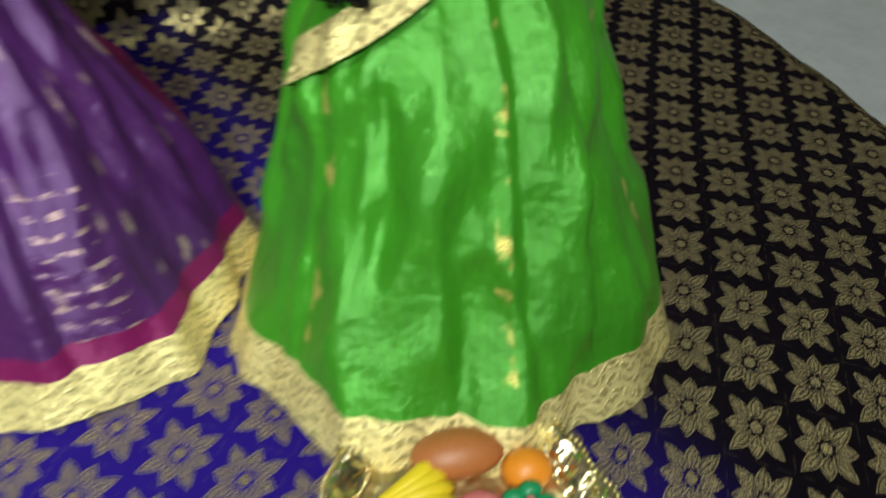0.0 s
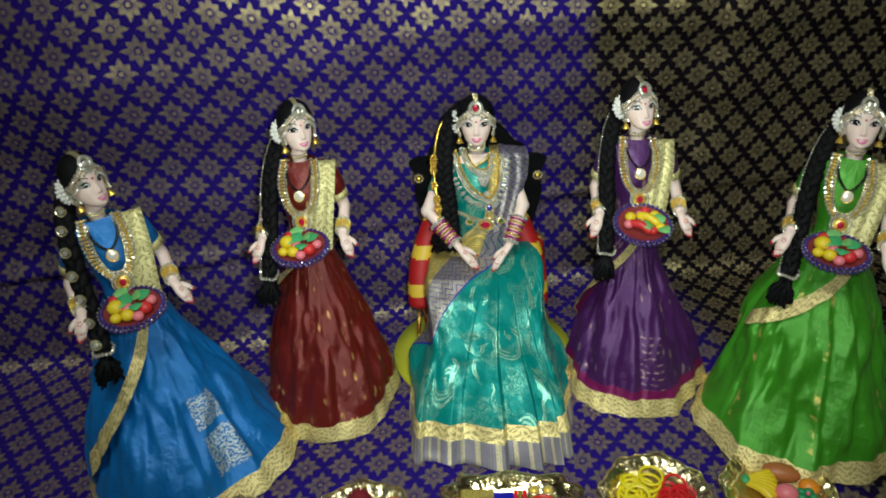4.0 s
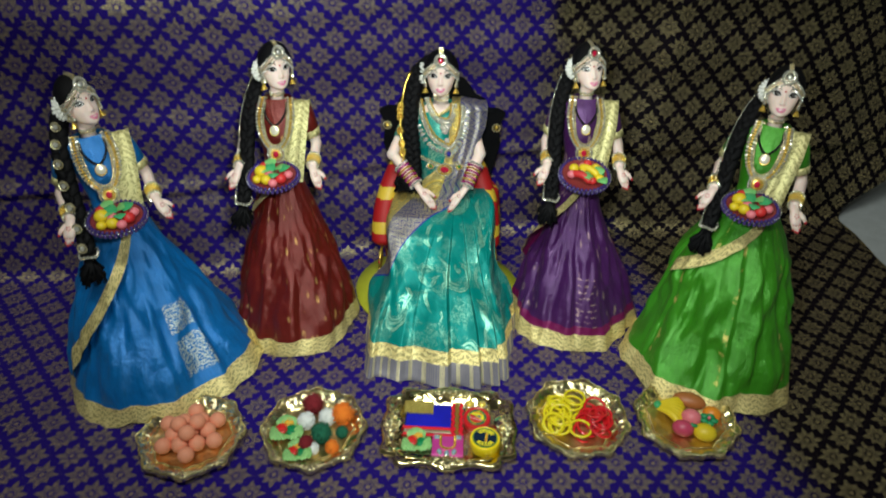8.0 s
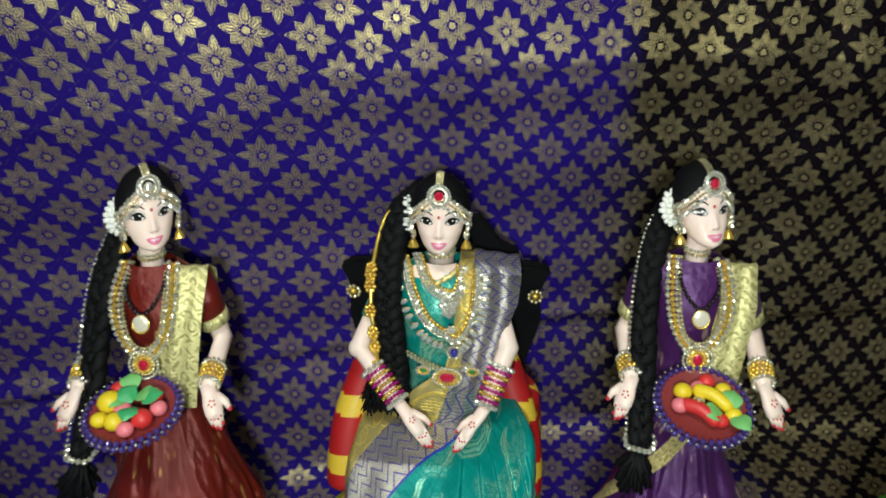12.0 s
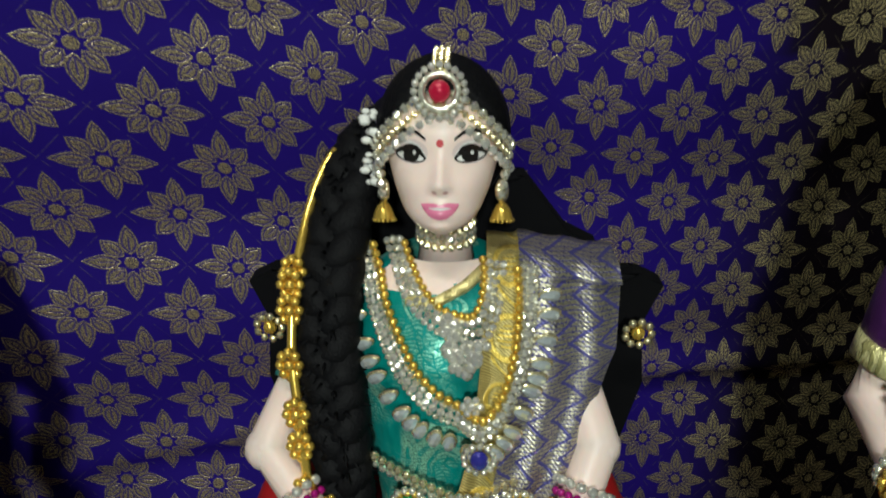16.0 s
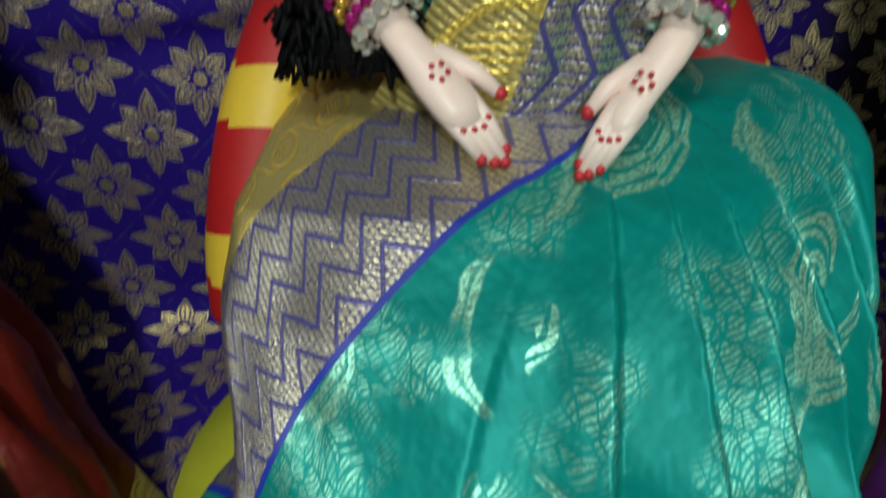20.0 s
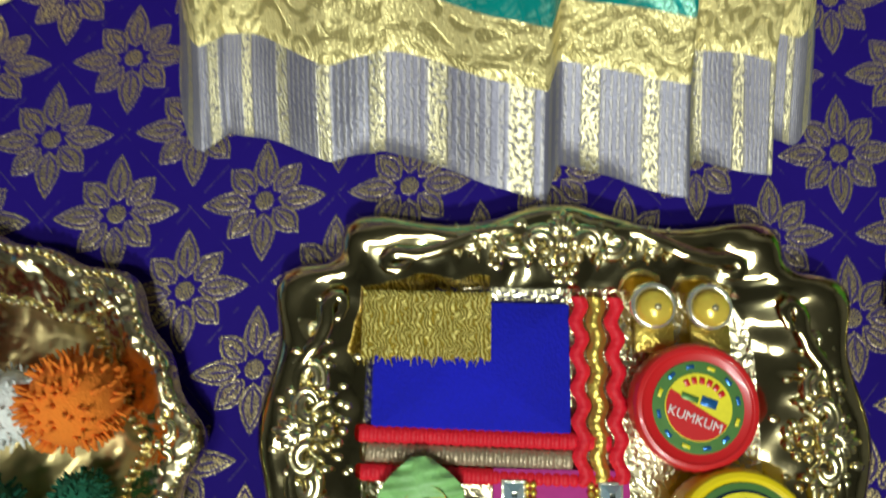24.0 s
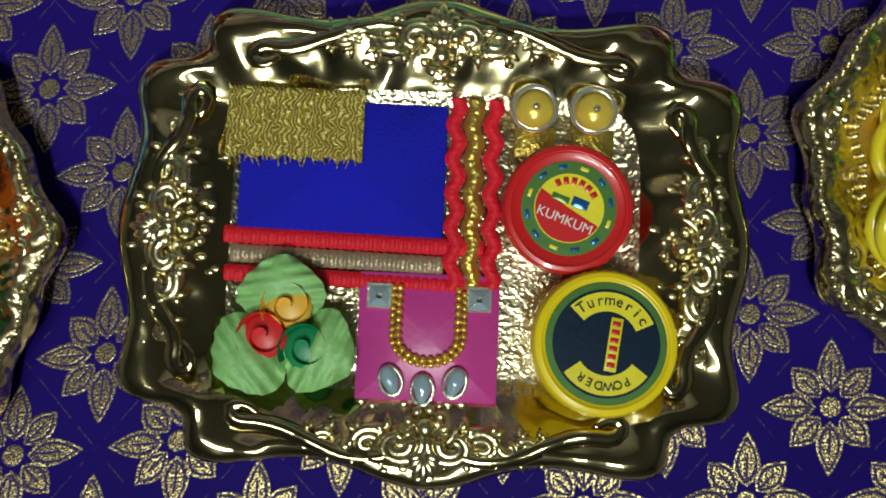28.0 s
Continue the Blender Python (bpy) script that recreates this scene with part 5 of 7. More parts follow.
def seated_doll():
    b = Build()

    def lap_uv(a, t):
        x, y = (a - 0.5) * 0.25, t * 0.19
        return (0.7071 * (y - x), 0.7071 * (y + x))

    # strips of the weave: gold, silver zigzag, a blue line, the teal ground and the hem's two borders
    def slant(a):
        return 0.68 - 1.25 * (a - 0.10)

    def upto(low, high, rows, key):
        def at(a, v):
            lo, hi = min(0.87, max(0.0, low(a))), min(0.87, max(0.0, high(a)))
            return a, lo + (hi - lo) * v
        b.grid(lambda a, v: lap(*at(a, v)), 300, rows, key, uv=lambda a, v: lap_uv(*at(a, v)))

    upto(lambda a: 0.0, lambda a: slant(a) - 0.25, 40, "lapgold")
    upto(lambda a: slant(a) - 0.25, lambda a: slant(a) - 0.010, 30, "zigzag")
    upto(lambda a: slant(a) - 0.010, slant, 2, "bluethread")
    upto(slant, lambda a: 0.87, 110, "teal")
    for lo, hi, key in ((0.87, 0.925, "border"), (0.925, 1.0, "hem")):
        b.grid(lambda a, v: lap(a, lo + (hi - lo) * v), 300, 10, key, uv=lambda a, v: ((a - 0.5) * 0.25, (lo + (hi - lo) * v) * 0.19))
    rows = [(0.0, 0.0200, 0.0160), (0.25, 0.0190, 0.0150), (0.55, 0.0250, 0.0195), (0.75, 0.0270, 0.0195), (0.92, 0.0270, 0.0135), (1.0, 0.0140, 0.0095)]

    def spine_y(z):
        return 0.038 + (z - 0.12) * 0.34

    def torso(a, t):
        ang = a * 2 * math.pi
        w, d = table(t, rows)
        z = 0.116 + 0.094 * t
        return Vector((SEAT_X + w * math.sin(ang), spine_y(z) + d * math.cos(ang), z))

    b.grid(torso, 48, 40, lambda a, t: "skin" if t > 0.925 + 0.5 * max(0.0, 0.5 - a) and 0.30 < a < 0.66 else "teal", uv=lambda a, t: (a * 0.15, t * 0.1 + 0.3))
    # gold edge of the blouse rising across the chest
    b.tube([(SEAT_X - 0.010, 0.0520, 0.2015), (SEAT_X - 0.002, 0.0500, 0.2020), (SEAT_X + 0.006, 0.0520, 0.2060), (SEAT_X + 0.013, 0.0575, 0.2105)], 0.0017, "border", 8)

    # the sari's end: a gold strip and a broad silver zigzag fall over one shoulder
    def fall(u, t):
        left, mid, right, y, z = table(t, [(0.0, 0.004, 0.034, 0.064, 0.019, 0.114), (0.12, 0.022, 0.043, 0.066, 0.0225, 0.142), (0.25, 0.041, 0.050, 0.070, 0.026, 0.159), (0.4, 0.045, 0.0535, 0.077, 0.031, 0.174), (0.58, 0.0465, 0.0555, 0.084, 0.0365, 0.191), (0.72, 0.0475, 0.0565, 0.086, 0.047, 0.2075), (0.80, 0.048, 0.057, 0.0855, 0.058, 0.2140), (0.86, 0.048, 0.057, 0.085, 0.074, 0.2140), (1.0, 0.049, 0.058, 0.085, 0.096, 0.165)])
        x = left + (mid - left) * u / 0.3 if u < 0.3 else mid + (right - mid) * (u - 0.3) / 0.7
        off = (x - SEAT_X - 0.006) / 0.05
        step = 0.0016 * (1 if u < 0.3 else 0) + 0.0008 * math.sin(u * 21 + t * 4)
        return Vector((x, y - step + 0.016 * off * off * (1 if t < 0.75 else 0.3), z - 0.010 * max(0.0, off - 0.3) * smooth_between(t, 0.5, 0.7)))

    b.grid(fall, 40, 70, lambda u, t: "lapgold" if u < 0.3 else "zigzag", uv=lambda u, t: (t * 0.12, u * 0.034))
    b.tube([(SEAT_X, 0.071, 0.206), (SEAT_X, 0.073, 0.216), (SEAT_X, 0.072, 0.226)], [0.0085, 0.0066, 0.0066], "skin", 16)
    add_head(b, SEATED_HEAD, LOOK_UP)
    for s, (elbow, wrist, tip) in zip((-1, 1), SEATED_ARMS):
        shoulder = Vector((SEAT_X + s * 0.027, 0.070, 0.201))
        e, w = Vector(elbow), Vector(wrist)
        b.tube([shoulder, shoulder.lerp(e, 0.5), shoulder.lerp(e, 0.66)], [0.0090, 0.0085, 0.0080], "teal", 14)
        b.tube([shoulder.lerp(e, 0.45), e, e.lerp(w, 0.5), w], [0.0072, 0.0066, 0.0056, 0.0040], "skin", 14)
        b.ball(e, 0.0066, "skin", 12, 8)
        add_palm(b, w, tip, -s, 0.95 if s < 0 else 0.68)
    # the braid falls over one shoulder to the lap and ends in a tuft
    spine = curve_through([(SEAT_X - 0.010, 0.090, 0.246), (0.011, 0.080, 0.234), (0.005, 0.062, 0.214), (0.004, 0.048, 0.192), (0.007, 0.038, 0.172), (0.009, 0.031, 0.152), (0.010, 0.026, 0.138)], 10)
    add_braid(b, spine, 0.0092)
    rnd = random.Random(3)
    b.ball(spine[-1] + Vector((-0.005, -0.003, -0.005)), 0.0090, "hair", 18, 12, (1.55, 0.95, 0.85))
    for k in range(900):
        d = Vector((rnd.gauss(-0.001, 0.0026), rnd.uniform(-0.005, 0.002), rnd.uniform(-0.005, 0.002)))
        root = spine[-1] + Vector((rnd.uniform(-0.017, 0.006), rnd.uniform(-0.009, 0.003), rnd.uniform(-0.009, 0.002)))
        b.tube([root, root + d * 0.5 + Vector((0, 0, 0.003)), root + d], [0.0009, 0.0009, 0.0005], "hair", 4)
    thing("doll", b, "seated doll in a teal silk sari with silver zigzag border", "doll", None, "dolls of the display")
    return spine


SEATED_HEAD = (SEAT_X, 0.0655, 0.2400)
SEATED_ARMS = [((-0.0135, 0.036, 0.162), (0.0140, 0.013, 0.1380), (0.0340, -0.003, 0.1190)), ((0.079, 0.037, 0.165), (0.0655, 0.013, 0.1370), (0.0480, -0.004, 0.1170))]
seated_spine = seated_doll()
ONE = Matrix.Identity(4)
headband(ONE, SEATED_HEAD, False, True, "silver and gold beaded headband with a red stone brooch")
earrings(ONE, SEATED_HEAD, False)
jasmine(ONE, SEATED_HEAD, False)
bangles(ONE, [a[1] for a in SEATED_ARMS], False, ("crystal", "magenta", "gold", "magenta", "gold", "magenta", "gold", "magenta", "crystal"), [a[0] for a in SEATED_ARMS], 0.0060, 0.0031)


def chest(x, z, out=0.0):
    """A place on the front of the seated doll's chest."""
    t = (z - 0.116) / 0.094
    w, d = table(min(1.0, max(0.0, t)), [(0.0, 0.0200, 0.0160), (0.25, 0.0190, 0.0150), (0.55, 0.0250, 0.0195), (0.75, 0.0270, 0.0195), (0.92, 0.0270, 0.0135), (1.0, 0.0140, 0.0095)])
    k = min(0.90, abs(x) / w)
    lift = 0.0110 * smooth_between(x, 0.003, 0.013)
    return Vector((SEAT_X + x, 0.038 + (z - 0.12) * 0.34 - d * math.sqrt(1 - k * k) - 0.0022 - out - lift, z))


def loop(w, top, low, out, n=40, sharp=1.0, aside=0.004):
    """A U of points over the chest."""
    pts = []
    for k in range(n + 1):
        a = (k / n - 0.5) * math.pi
        x = w * math.sin(a) * (1 - 0.10 * math.cos(a)) + aside * math.cos(a)
        z = top - (top - low) * math.cos(a) ** sharp
        pts.append(chest(x, z, out))
    return pts


M["dropstone"] = plain("clear_stone", (0.80, 0.88, 0.90), 0.06, 0.66, relief=0.1, Coat_Weight=1.0)


def seated_jewellery():
    b = Build()
    b.beads(loop(0.0110, 0.2150, 0.2000, 0.0012), 0.00125, "gold", 1.9)
    strung("gold_bead_necklace", b, "short string of round gold beads", "necklace")
    b = Build()
    b.beads(loop(0.0126, 0.2150, 0.1985, 0.0006), 0.00130, "crystal", 1.9)
    b.beads(loop(0.0146, 0.2150, 0.1966, 0.0004), 0.00135, "silver", 1.9)
    b.beads(loop(0.0164, 0.2145, 0.1946, 0.0002), 0.00120, "crystal", 1.9)
    ob = strung("crystal_necklace", b, "rows of clear crystals with a flower cluster pendant", "necklace")
    b = Build()
    rnd = random.Random(8)
    for k in range(52):
        x, z = rnd.uniform(-0.0085, 0.0085), rnd.uniform(0, 1)
        x *= 1 - 0.75 * z
        b.ball(chest(x + 0.005, 0.2000 - 0.0120 * z, 0.0014 + rnd.uniform(0, 0.0008)), rnd.uniform(0.0011, 0.0018), "crystal", 7, 5, turn=Euler((6 * rnd.random(), 6 * rnd.random(), 0)).to_matrix())
    tagged(part("pendant", b, ob, "cluster of clear crystals", smooth=False), kind="stuff")
    b = Build()
    b.beads(loop(0.0200, 0.2140, 0.1795, 0.0020, 60, 1.0, 0.007), 0.00140, "gold", 1.9)
    ob = strung("gold_bead_necklace", b, "long string of round gold beads", "necklace")
    b = Build()
    c = chest(0.0085, 0.1830, 0.003)
    for k in range(6):
        b.ball(c + Vector((0.0022 * math.cos(k * 1.047), 0, 0.0022 * math.sin(k * 1.047))), 0.0012, "crystal", 7, 5)
    b.ball(c, 0.0013, "crystal", 8, 5)
    part("flower_charm", b, ob, "small crystal flower")
    b = Build()
    for w, low, key, r in ((0.0218, 0.1776, "silver", 0.00125), (0.0236, 0.1755, "crystal", 0.0013), (0.0252, 0.1738, "silver", 0.0010)):
        b.beads(loop(w, 0.2140, low, 0.0010, 60, 1.0, 0.006), r, key, 1.9)
    ob = strung("drop_necklace", b, "broad necklace hung with clear teardrop stones", "necklace")
    row = loop(0.0288, 0.2120, 0.1700, 0.0028, 64, 0.9, 0.005)
    n = 25
    for k in range(n):
        i = round(2 + k * (len(row) - 5) / (n - 1))
        p, way = row[i], (row[min(i + 1, len(row) - 1)] - row[i - 1]).normalized()
        if k == n // 2:
            continue
        down = Vector((way.z, 0.15, -way.x)).normalized()
        if down.z > 0.25:
            down = -down
        if abs(down.x) > 0.2 and (down.x > 0) != (p.x > SEAT_X + 0.005):
            down = Vector((-down.x, down.y, -down.z))
        b = Build()
        r = 0.0023
        q = Vector((0, 0, 1)).rotation_difference(-down).to_matrix()
        b.grid(lambda a, t: p + Vector((0, -0.0006, 0)) + q @ Vector((r * math.sin(t * math.pi) * (1 - 0.45 * t) * math.cos(a * 6.2832), r * 0.55 * math.sin(t * math.pi) * (1 - 0.45 * t) * math.sin(a * 6.2832), -r * 1.25 * math.cos(t * math.pi))), 8, 5, "dropstone")
        b.grid(lambda a, t: p + Vector((0, 0.0004, 0)) + q @ Vector((r * 1.25 * math.sin(t * math.pi) * (1 - 0.45 * t) * math.cos(a * 6.2832), r * 0.35 * math.sin(t * math.pi) * (1 - 0.45 * t) * math.sin(a * 6.2832), -r * 1.5 * math.cos(t * math.pi))), 10, 6, "palegold")
        part("drop", b, ob, smooth=False)
    b = Build()
    c = chest(0.0105, 0.1715, 0.004)
    b.ball(c, 0.0027, "sapphire", 12, 8, (0.9, 0.6, 1.15))
    b.beads([c + Vector((0.0040 * math.cos(k * 0.45), 0.0005, 0.0044 * math.sin(k * 0.45))) for k in range(15)], 0.0011, "silver", 1.9)
    tagged(part("sapphire_drop", b, ob, "oval dark blue stone ringed with silver beads"), kind="stuff")
    # choker
    b = Build()
    for z in (0.2120, 0.2145, 0.2170):
        b.beads([(SEAT_X + 0.0080 * math.cos(k * 0.3142), 0.0722 + 0.0080 * math.sin(k * 0.3142), z) for k in range(21)], 0.0013, "palegold" if z != 0.2145 else "silver", 1.9)
    strung("choker", b, "close choker of pale gold beads", "choker")
    # waist belt: centre medallion and two side medallions
    b = Build()
    centre = Vector((SEAT_X + 0.0065, 0.0225, 0.1535))
    rows = [centre + Vector((x, 0.35 * abs(x) + 4 * x * x, 0.004 + 0.10 * abs(x) + 3.0 * x * x)) for x in [k * 0.0012 for k in range(-21, 22)]]
    b.beads(rows, 0.0014, "palegold", 1.9)
    b.beads([p + Vector((0, 0.0004, -0.0028)) for p in rows], 0.0014, "silver", 1.9)
    belt = strung("waist_belt", b, "jewelled waist belt with a large red stone", "belt")
    for dx, dz, r, key, name in ((0, 0, 0.0042, "ruby", "medallion"), (-0.0150, 0.0020, 0.0016, "emerald", "side_medallion"), (0.0150, 0.0020, 0.0016, "emerald", "side_medallion")):
        c = centre + Vector((dx, 0.25 * abs(dx) - 0.002, dz))
        b = Build()
        b.ball(c, r, key, 16, 10, (1.1, 0.45, 0.85))
        b.ball(c + Vector((0, 0.0012, 0)), r * 1.55, "palegold", 16, 8, (1.1, 0.22, 0.9))
        stone = part(name, b, belt, "large oval red stone in gold" if name == "medallion" else "small green stone in gold")
        b = Build()
        for k, (rr, q) in enumerate(((r * 1.28 + 0.0006, "gold"), (r * 1.6 + 0.0010, "silver"))):
            m = max(10, int(rr * 3600))
            b.beads([c + Vector((1.1 * rr * math.cos(i * 2 * math.pi / m), 0.0003, 0.9 * rr * math.sin(i * 2 * math.pi / m))) for i in range(m + 1)], 0.00115, q, 1.9)
        tagged(part("bead_ring", b, stone), kind="stuff")
    # gold chain along the braid with flower ornaments
    b = Build()
    line = [p + Vector((-0.0092, -0.0050, 0)) for p in seated_spine[8:]]
    b.tube(line, 0.0014, "gold", 6)
    ob = thing("braid_ornament", b, "gold chain with flower ornaments on a black braid", "hair ornament", None, "braid ornaments")
    for i in (14, 16, 18, 24, 30, 34, 40, 46):
        at = line[i] + Vector((-0.0005, -0.0012, 0.002 if i == 16 else 0))
        b = Build()
        for k in range(8):
            b.ball(at + Vector((0.0026 * math.cos(k * 0.785), 0, 0.0040 * math.sin(k * 0.785))), 0.0015, "gold", 7, 5)
        b.ball(at, 0.0018, "gold", 8, 5)
        part("gold_flower", b, ob)


seated_jewellery()


def chair():
    ob = new("chair", None)
    tagged(ob, "round red and yellow striped chair with a black velvet back", "chair")
    cx, cy = SEAT_X + 0.001, 0.040
    b = Build()
    b.grid(lambda a, t: Vector((cx + 0.094 * min(1.0, t * 1.02) * math.cos(a * 6.2832), 0.008 + 0.080 * min(1.0, t * 1.02) * math.sin(a * 6.2832), 0.0075)), 48, 4, "lime")
    b.grid(lambda a, t: Vector((cx + 0.0940 * math.cos(a * 6.2832), 0.008 + 0.080 * math.sin(a * 6.2832), 0.0075 - 0.0045 * t)), 48, 1, "lime")
    part("base_disc", b, ob, "flat round lime-green base")

    def drum(a, t):
        r = 0.064 + 0.006 * math.sin(math.pi * min(1.0, t)) - 0.030 * smooth_between(t, 0.9, 1.0)
        return Vector((cx + r * math.cos(a * 6.2832), 0.062 + r * 0.62 * math.sin(a * 6.2832), 0.0075 + 0.112 * t))

    b = Build()
    b.grid(drum, 72, 36, lambda a, t: "yellowcloth" if (a * 12 + t * 2.2) % 1.0 < 0.26 else "scarlet")
    b.grid(lambda a, t: drum(a, 1.0).lerp(Vector((cx, 0.062, 0.1195)), t), 72, 2, "scarlet")
    part("seat", b, ob, "red drum seat with slanting yellow stripes")

    def outline(a):
        """Half outline of the back from the foot to the crown: a waisted side, an eared shoulder and a scalloped top."""
        pts = [(0.052, 0.090), (0.058, 0.120), (0.066, 0.150), (0.064, 0.172), (0.070, 0.186), (0.062, 0.190), (0.053, 0.186), (0.047, 0.200), (0.037, 0.205), (0.030, 0.214), (0.023, 0.223), (0.014, 0.220), (0.0, 0.222)]
        k = a * (len(pts) - 1)
        i = min(int(k), len(pts) - 2)
        return [p + (q - p) * (k - i) for p, q in zip(pts[i], pts[i + 1])]

    b = Build()
    for d, flip in ((0.0, 1), (0.008, -1)):
        b.grid(lambda a, t: (lambda o: Vector((cx + (2 * (a if flip > 0 else 1 - a) - 1) * o[0], 0.086 + 0.10 * (o[1] - 0.13) + d + 0.002 * math.cos((2 * a - 1) * 1.5), o[1])))(outline(t)), 14, 48, "velvet")
    for s in (-1, 1):
        b.grid(lambda a, t: (lambda o: Vector((cx + s * o[0], 0.086 + 0.10 * (o[1] - 0.13) + 0.008 * (a if s > 0 else 1 - a), o[1])))(outline(t)), 2, 48, "velvet")
    part("backrest", b, ob, "black velvet back with eared corners")
    for s in (-1, 1):
        # padded arm that curves forward and down, wrapped in stripes
        ax = cx - 0.0035
        line = curve_through([(ax + s * 0.038, 0.078, 0.136), (ax + s * 0.046, 0.060, 0.127), (ax + s * 0.055, 0.042, 0.105), (ax + s * 0.059, 0.026, 0.080), (ax + s * 0.059, 0.016, 0.058)], 10)
        last = len(line) - 1

        def sleeve(a, t):
            k = min(last - 1, int(t * last))
            p = line[k].lerp(line[k + 1], t * last - k)
            way = (line[k + 1] - line[k]).normalized()
            across = Vector((1, 0, 0))
            up = across.cross(way).normalized()
            r = 0.0125 * math.sin(math.pi * min(0.5, 0.08 + 6 * min(t, 1 - t))) ** 0.5
            return p + r * (math.cos(a * 6.2832) * across + math.sin(a * 6.2832) * up)

        b = Build()
        b.grid(sleeve, 24, 60, lambda a, t: "yellowcloth" if (t * 3.1 + 0.12 * math.sin(a * 6.2832) + 0.82) % 1.0 < 0.34 else "scarlet", size=(0.08, 0.1))
        part("armrest", b, ob, "padded red arm with yellow stripes")
        b = Build()
        at = Vector((cx + s * 0.0640, 0.012, 0.054))
        b.tube([at + Vector((0, -0.012, 0)), at + Vector((0, 0.014, 0))], 0.0016, "gold", 8)
        for k in range(7):
            y = -0.012 + 0.004 * k
            b.tube([at + Vector((0, y, 0)), at + Vector((s * 0.001, y, -0.016))], [0.0009, 0.0012], "gold", 6)
            b.ball(at + Vector((s * 0.0012, y, -0.018)), 0.0021, "gold", 7, 5)
            b.ball(at + Vector((s * 0.0012, y, -0.009)), 0.0015, "redfruit", 6, 4)
        part("tassel_fringe", b, ob, "gold bead fringe")
        b = Build()
        b.ball((cx + s * 0.0600, 0.078, 0.176), 0.0024, "gold", 8, 6)
        for k in range(9):
            b.ball((cx + s * 0.0600 + 0.0042 * math.cos(k * 0.698), 0.0775, 0.176 + 0.0042 * math.sin(k * 0.698)), 0.0015, "palegold", 6, 4)
        tagged(part("rosette", b, ob, "gold bead rosette"), kind="stuff")


chair()


# ---- gold trays in front of the dolls ----
def star(a):
    """Outline of the round trays: eight soft lobes with points."""
    return 1 + 0.035 * math.cos(8 * a) + 0.022 * math.cos(16 * a)


def framed(a):
    """Outline of the oblong tray: bowed sides with a peak in the middle and stepped, rounded corners."""
    c, s = abs(math.cos(a)), abs(math.sin(a))
    w, d = 0.0595, 0.0440
    r = min(w / max(c, 1e-6), d / max(s, 1e-6))
    x, y = r * c, r * s
    corner = math.hypot((w - x) / 0.016, (d - y) / 0.013)
    r *= 1 - 0.165 * math.exp(-((corner / 0.58) ** 2))
    if y >= d * 0.999:
        r *= 1 + 0.125 * math.exp(-((x / 0.014) ** 2)) + 0.050 * math.exp(-(((x - 0.040) / 0.009) ** 2))
    else:
        r *= 1 + 0.070 * math.exp(-((y / 0.013) ** 2)) + 0.040 * math.exp(-(((y - 0.0285) / 0.007) ** 2))
    return r


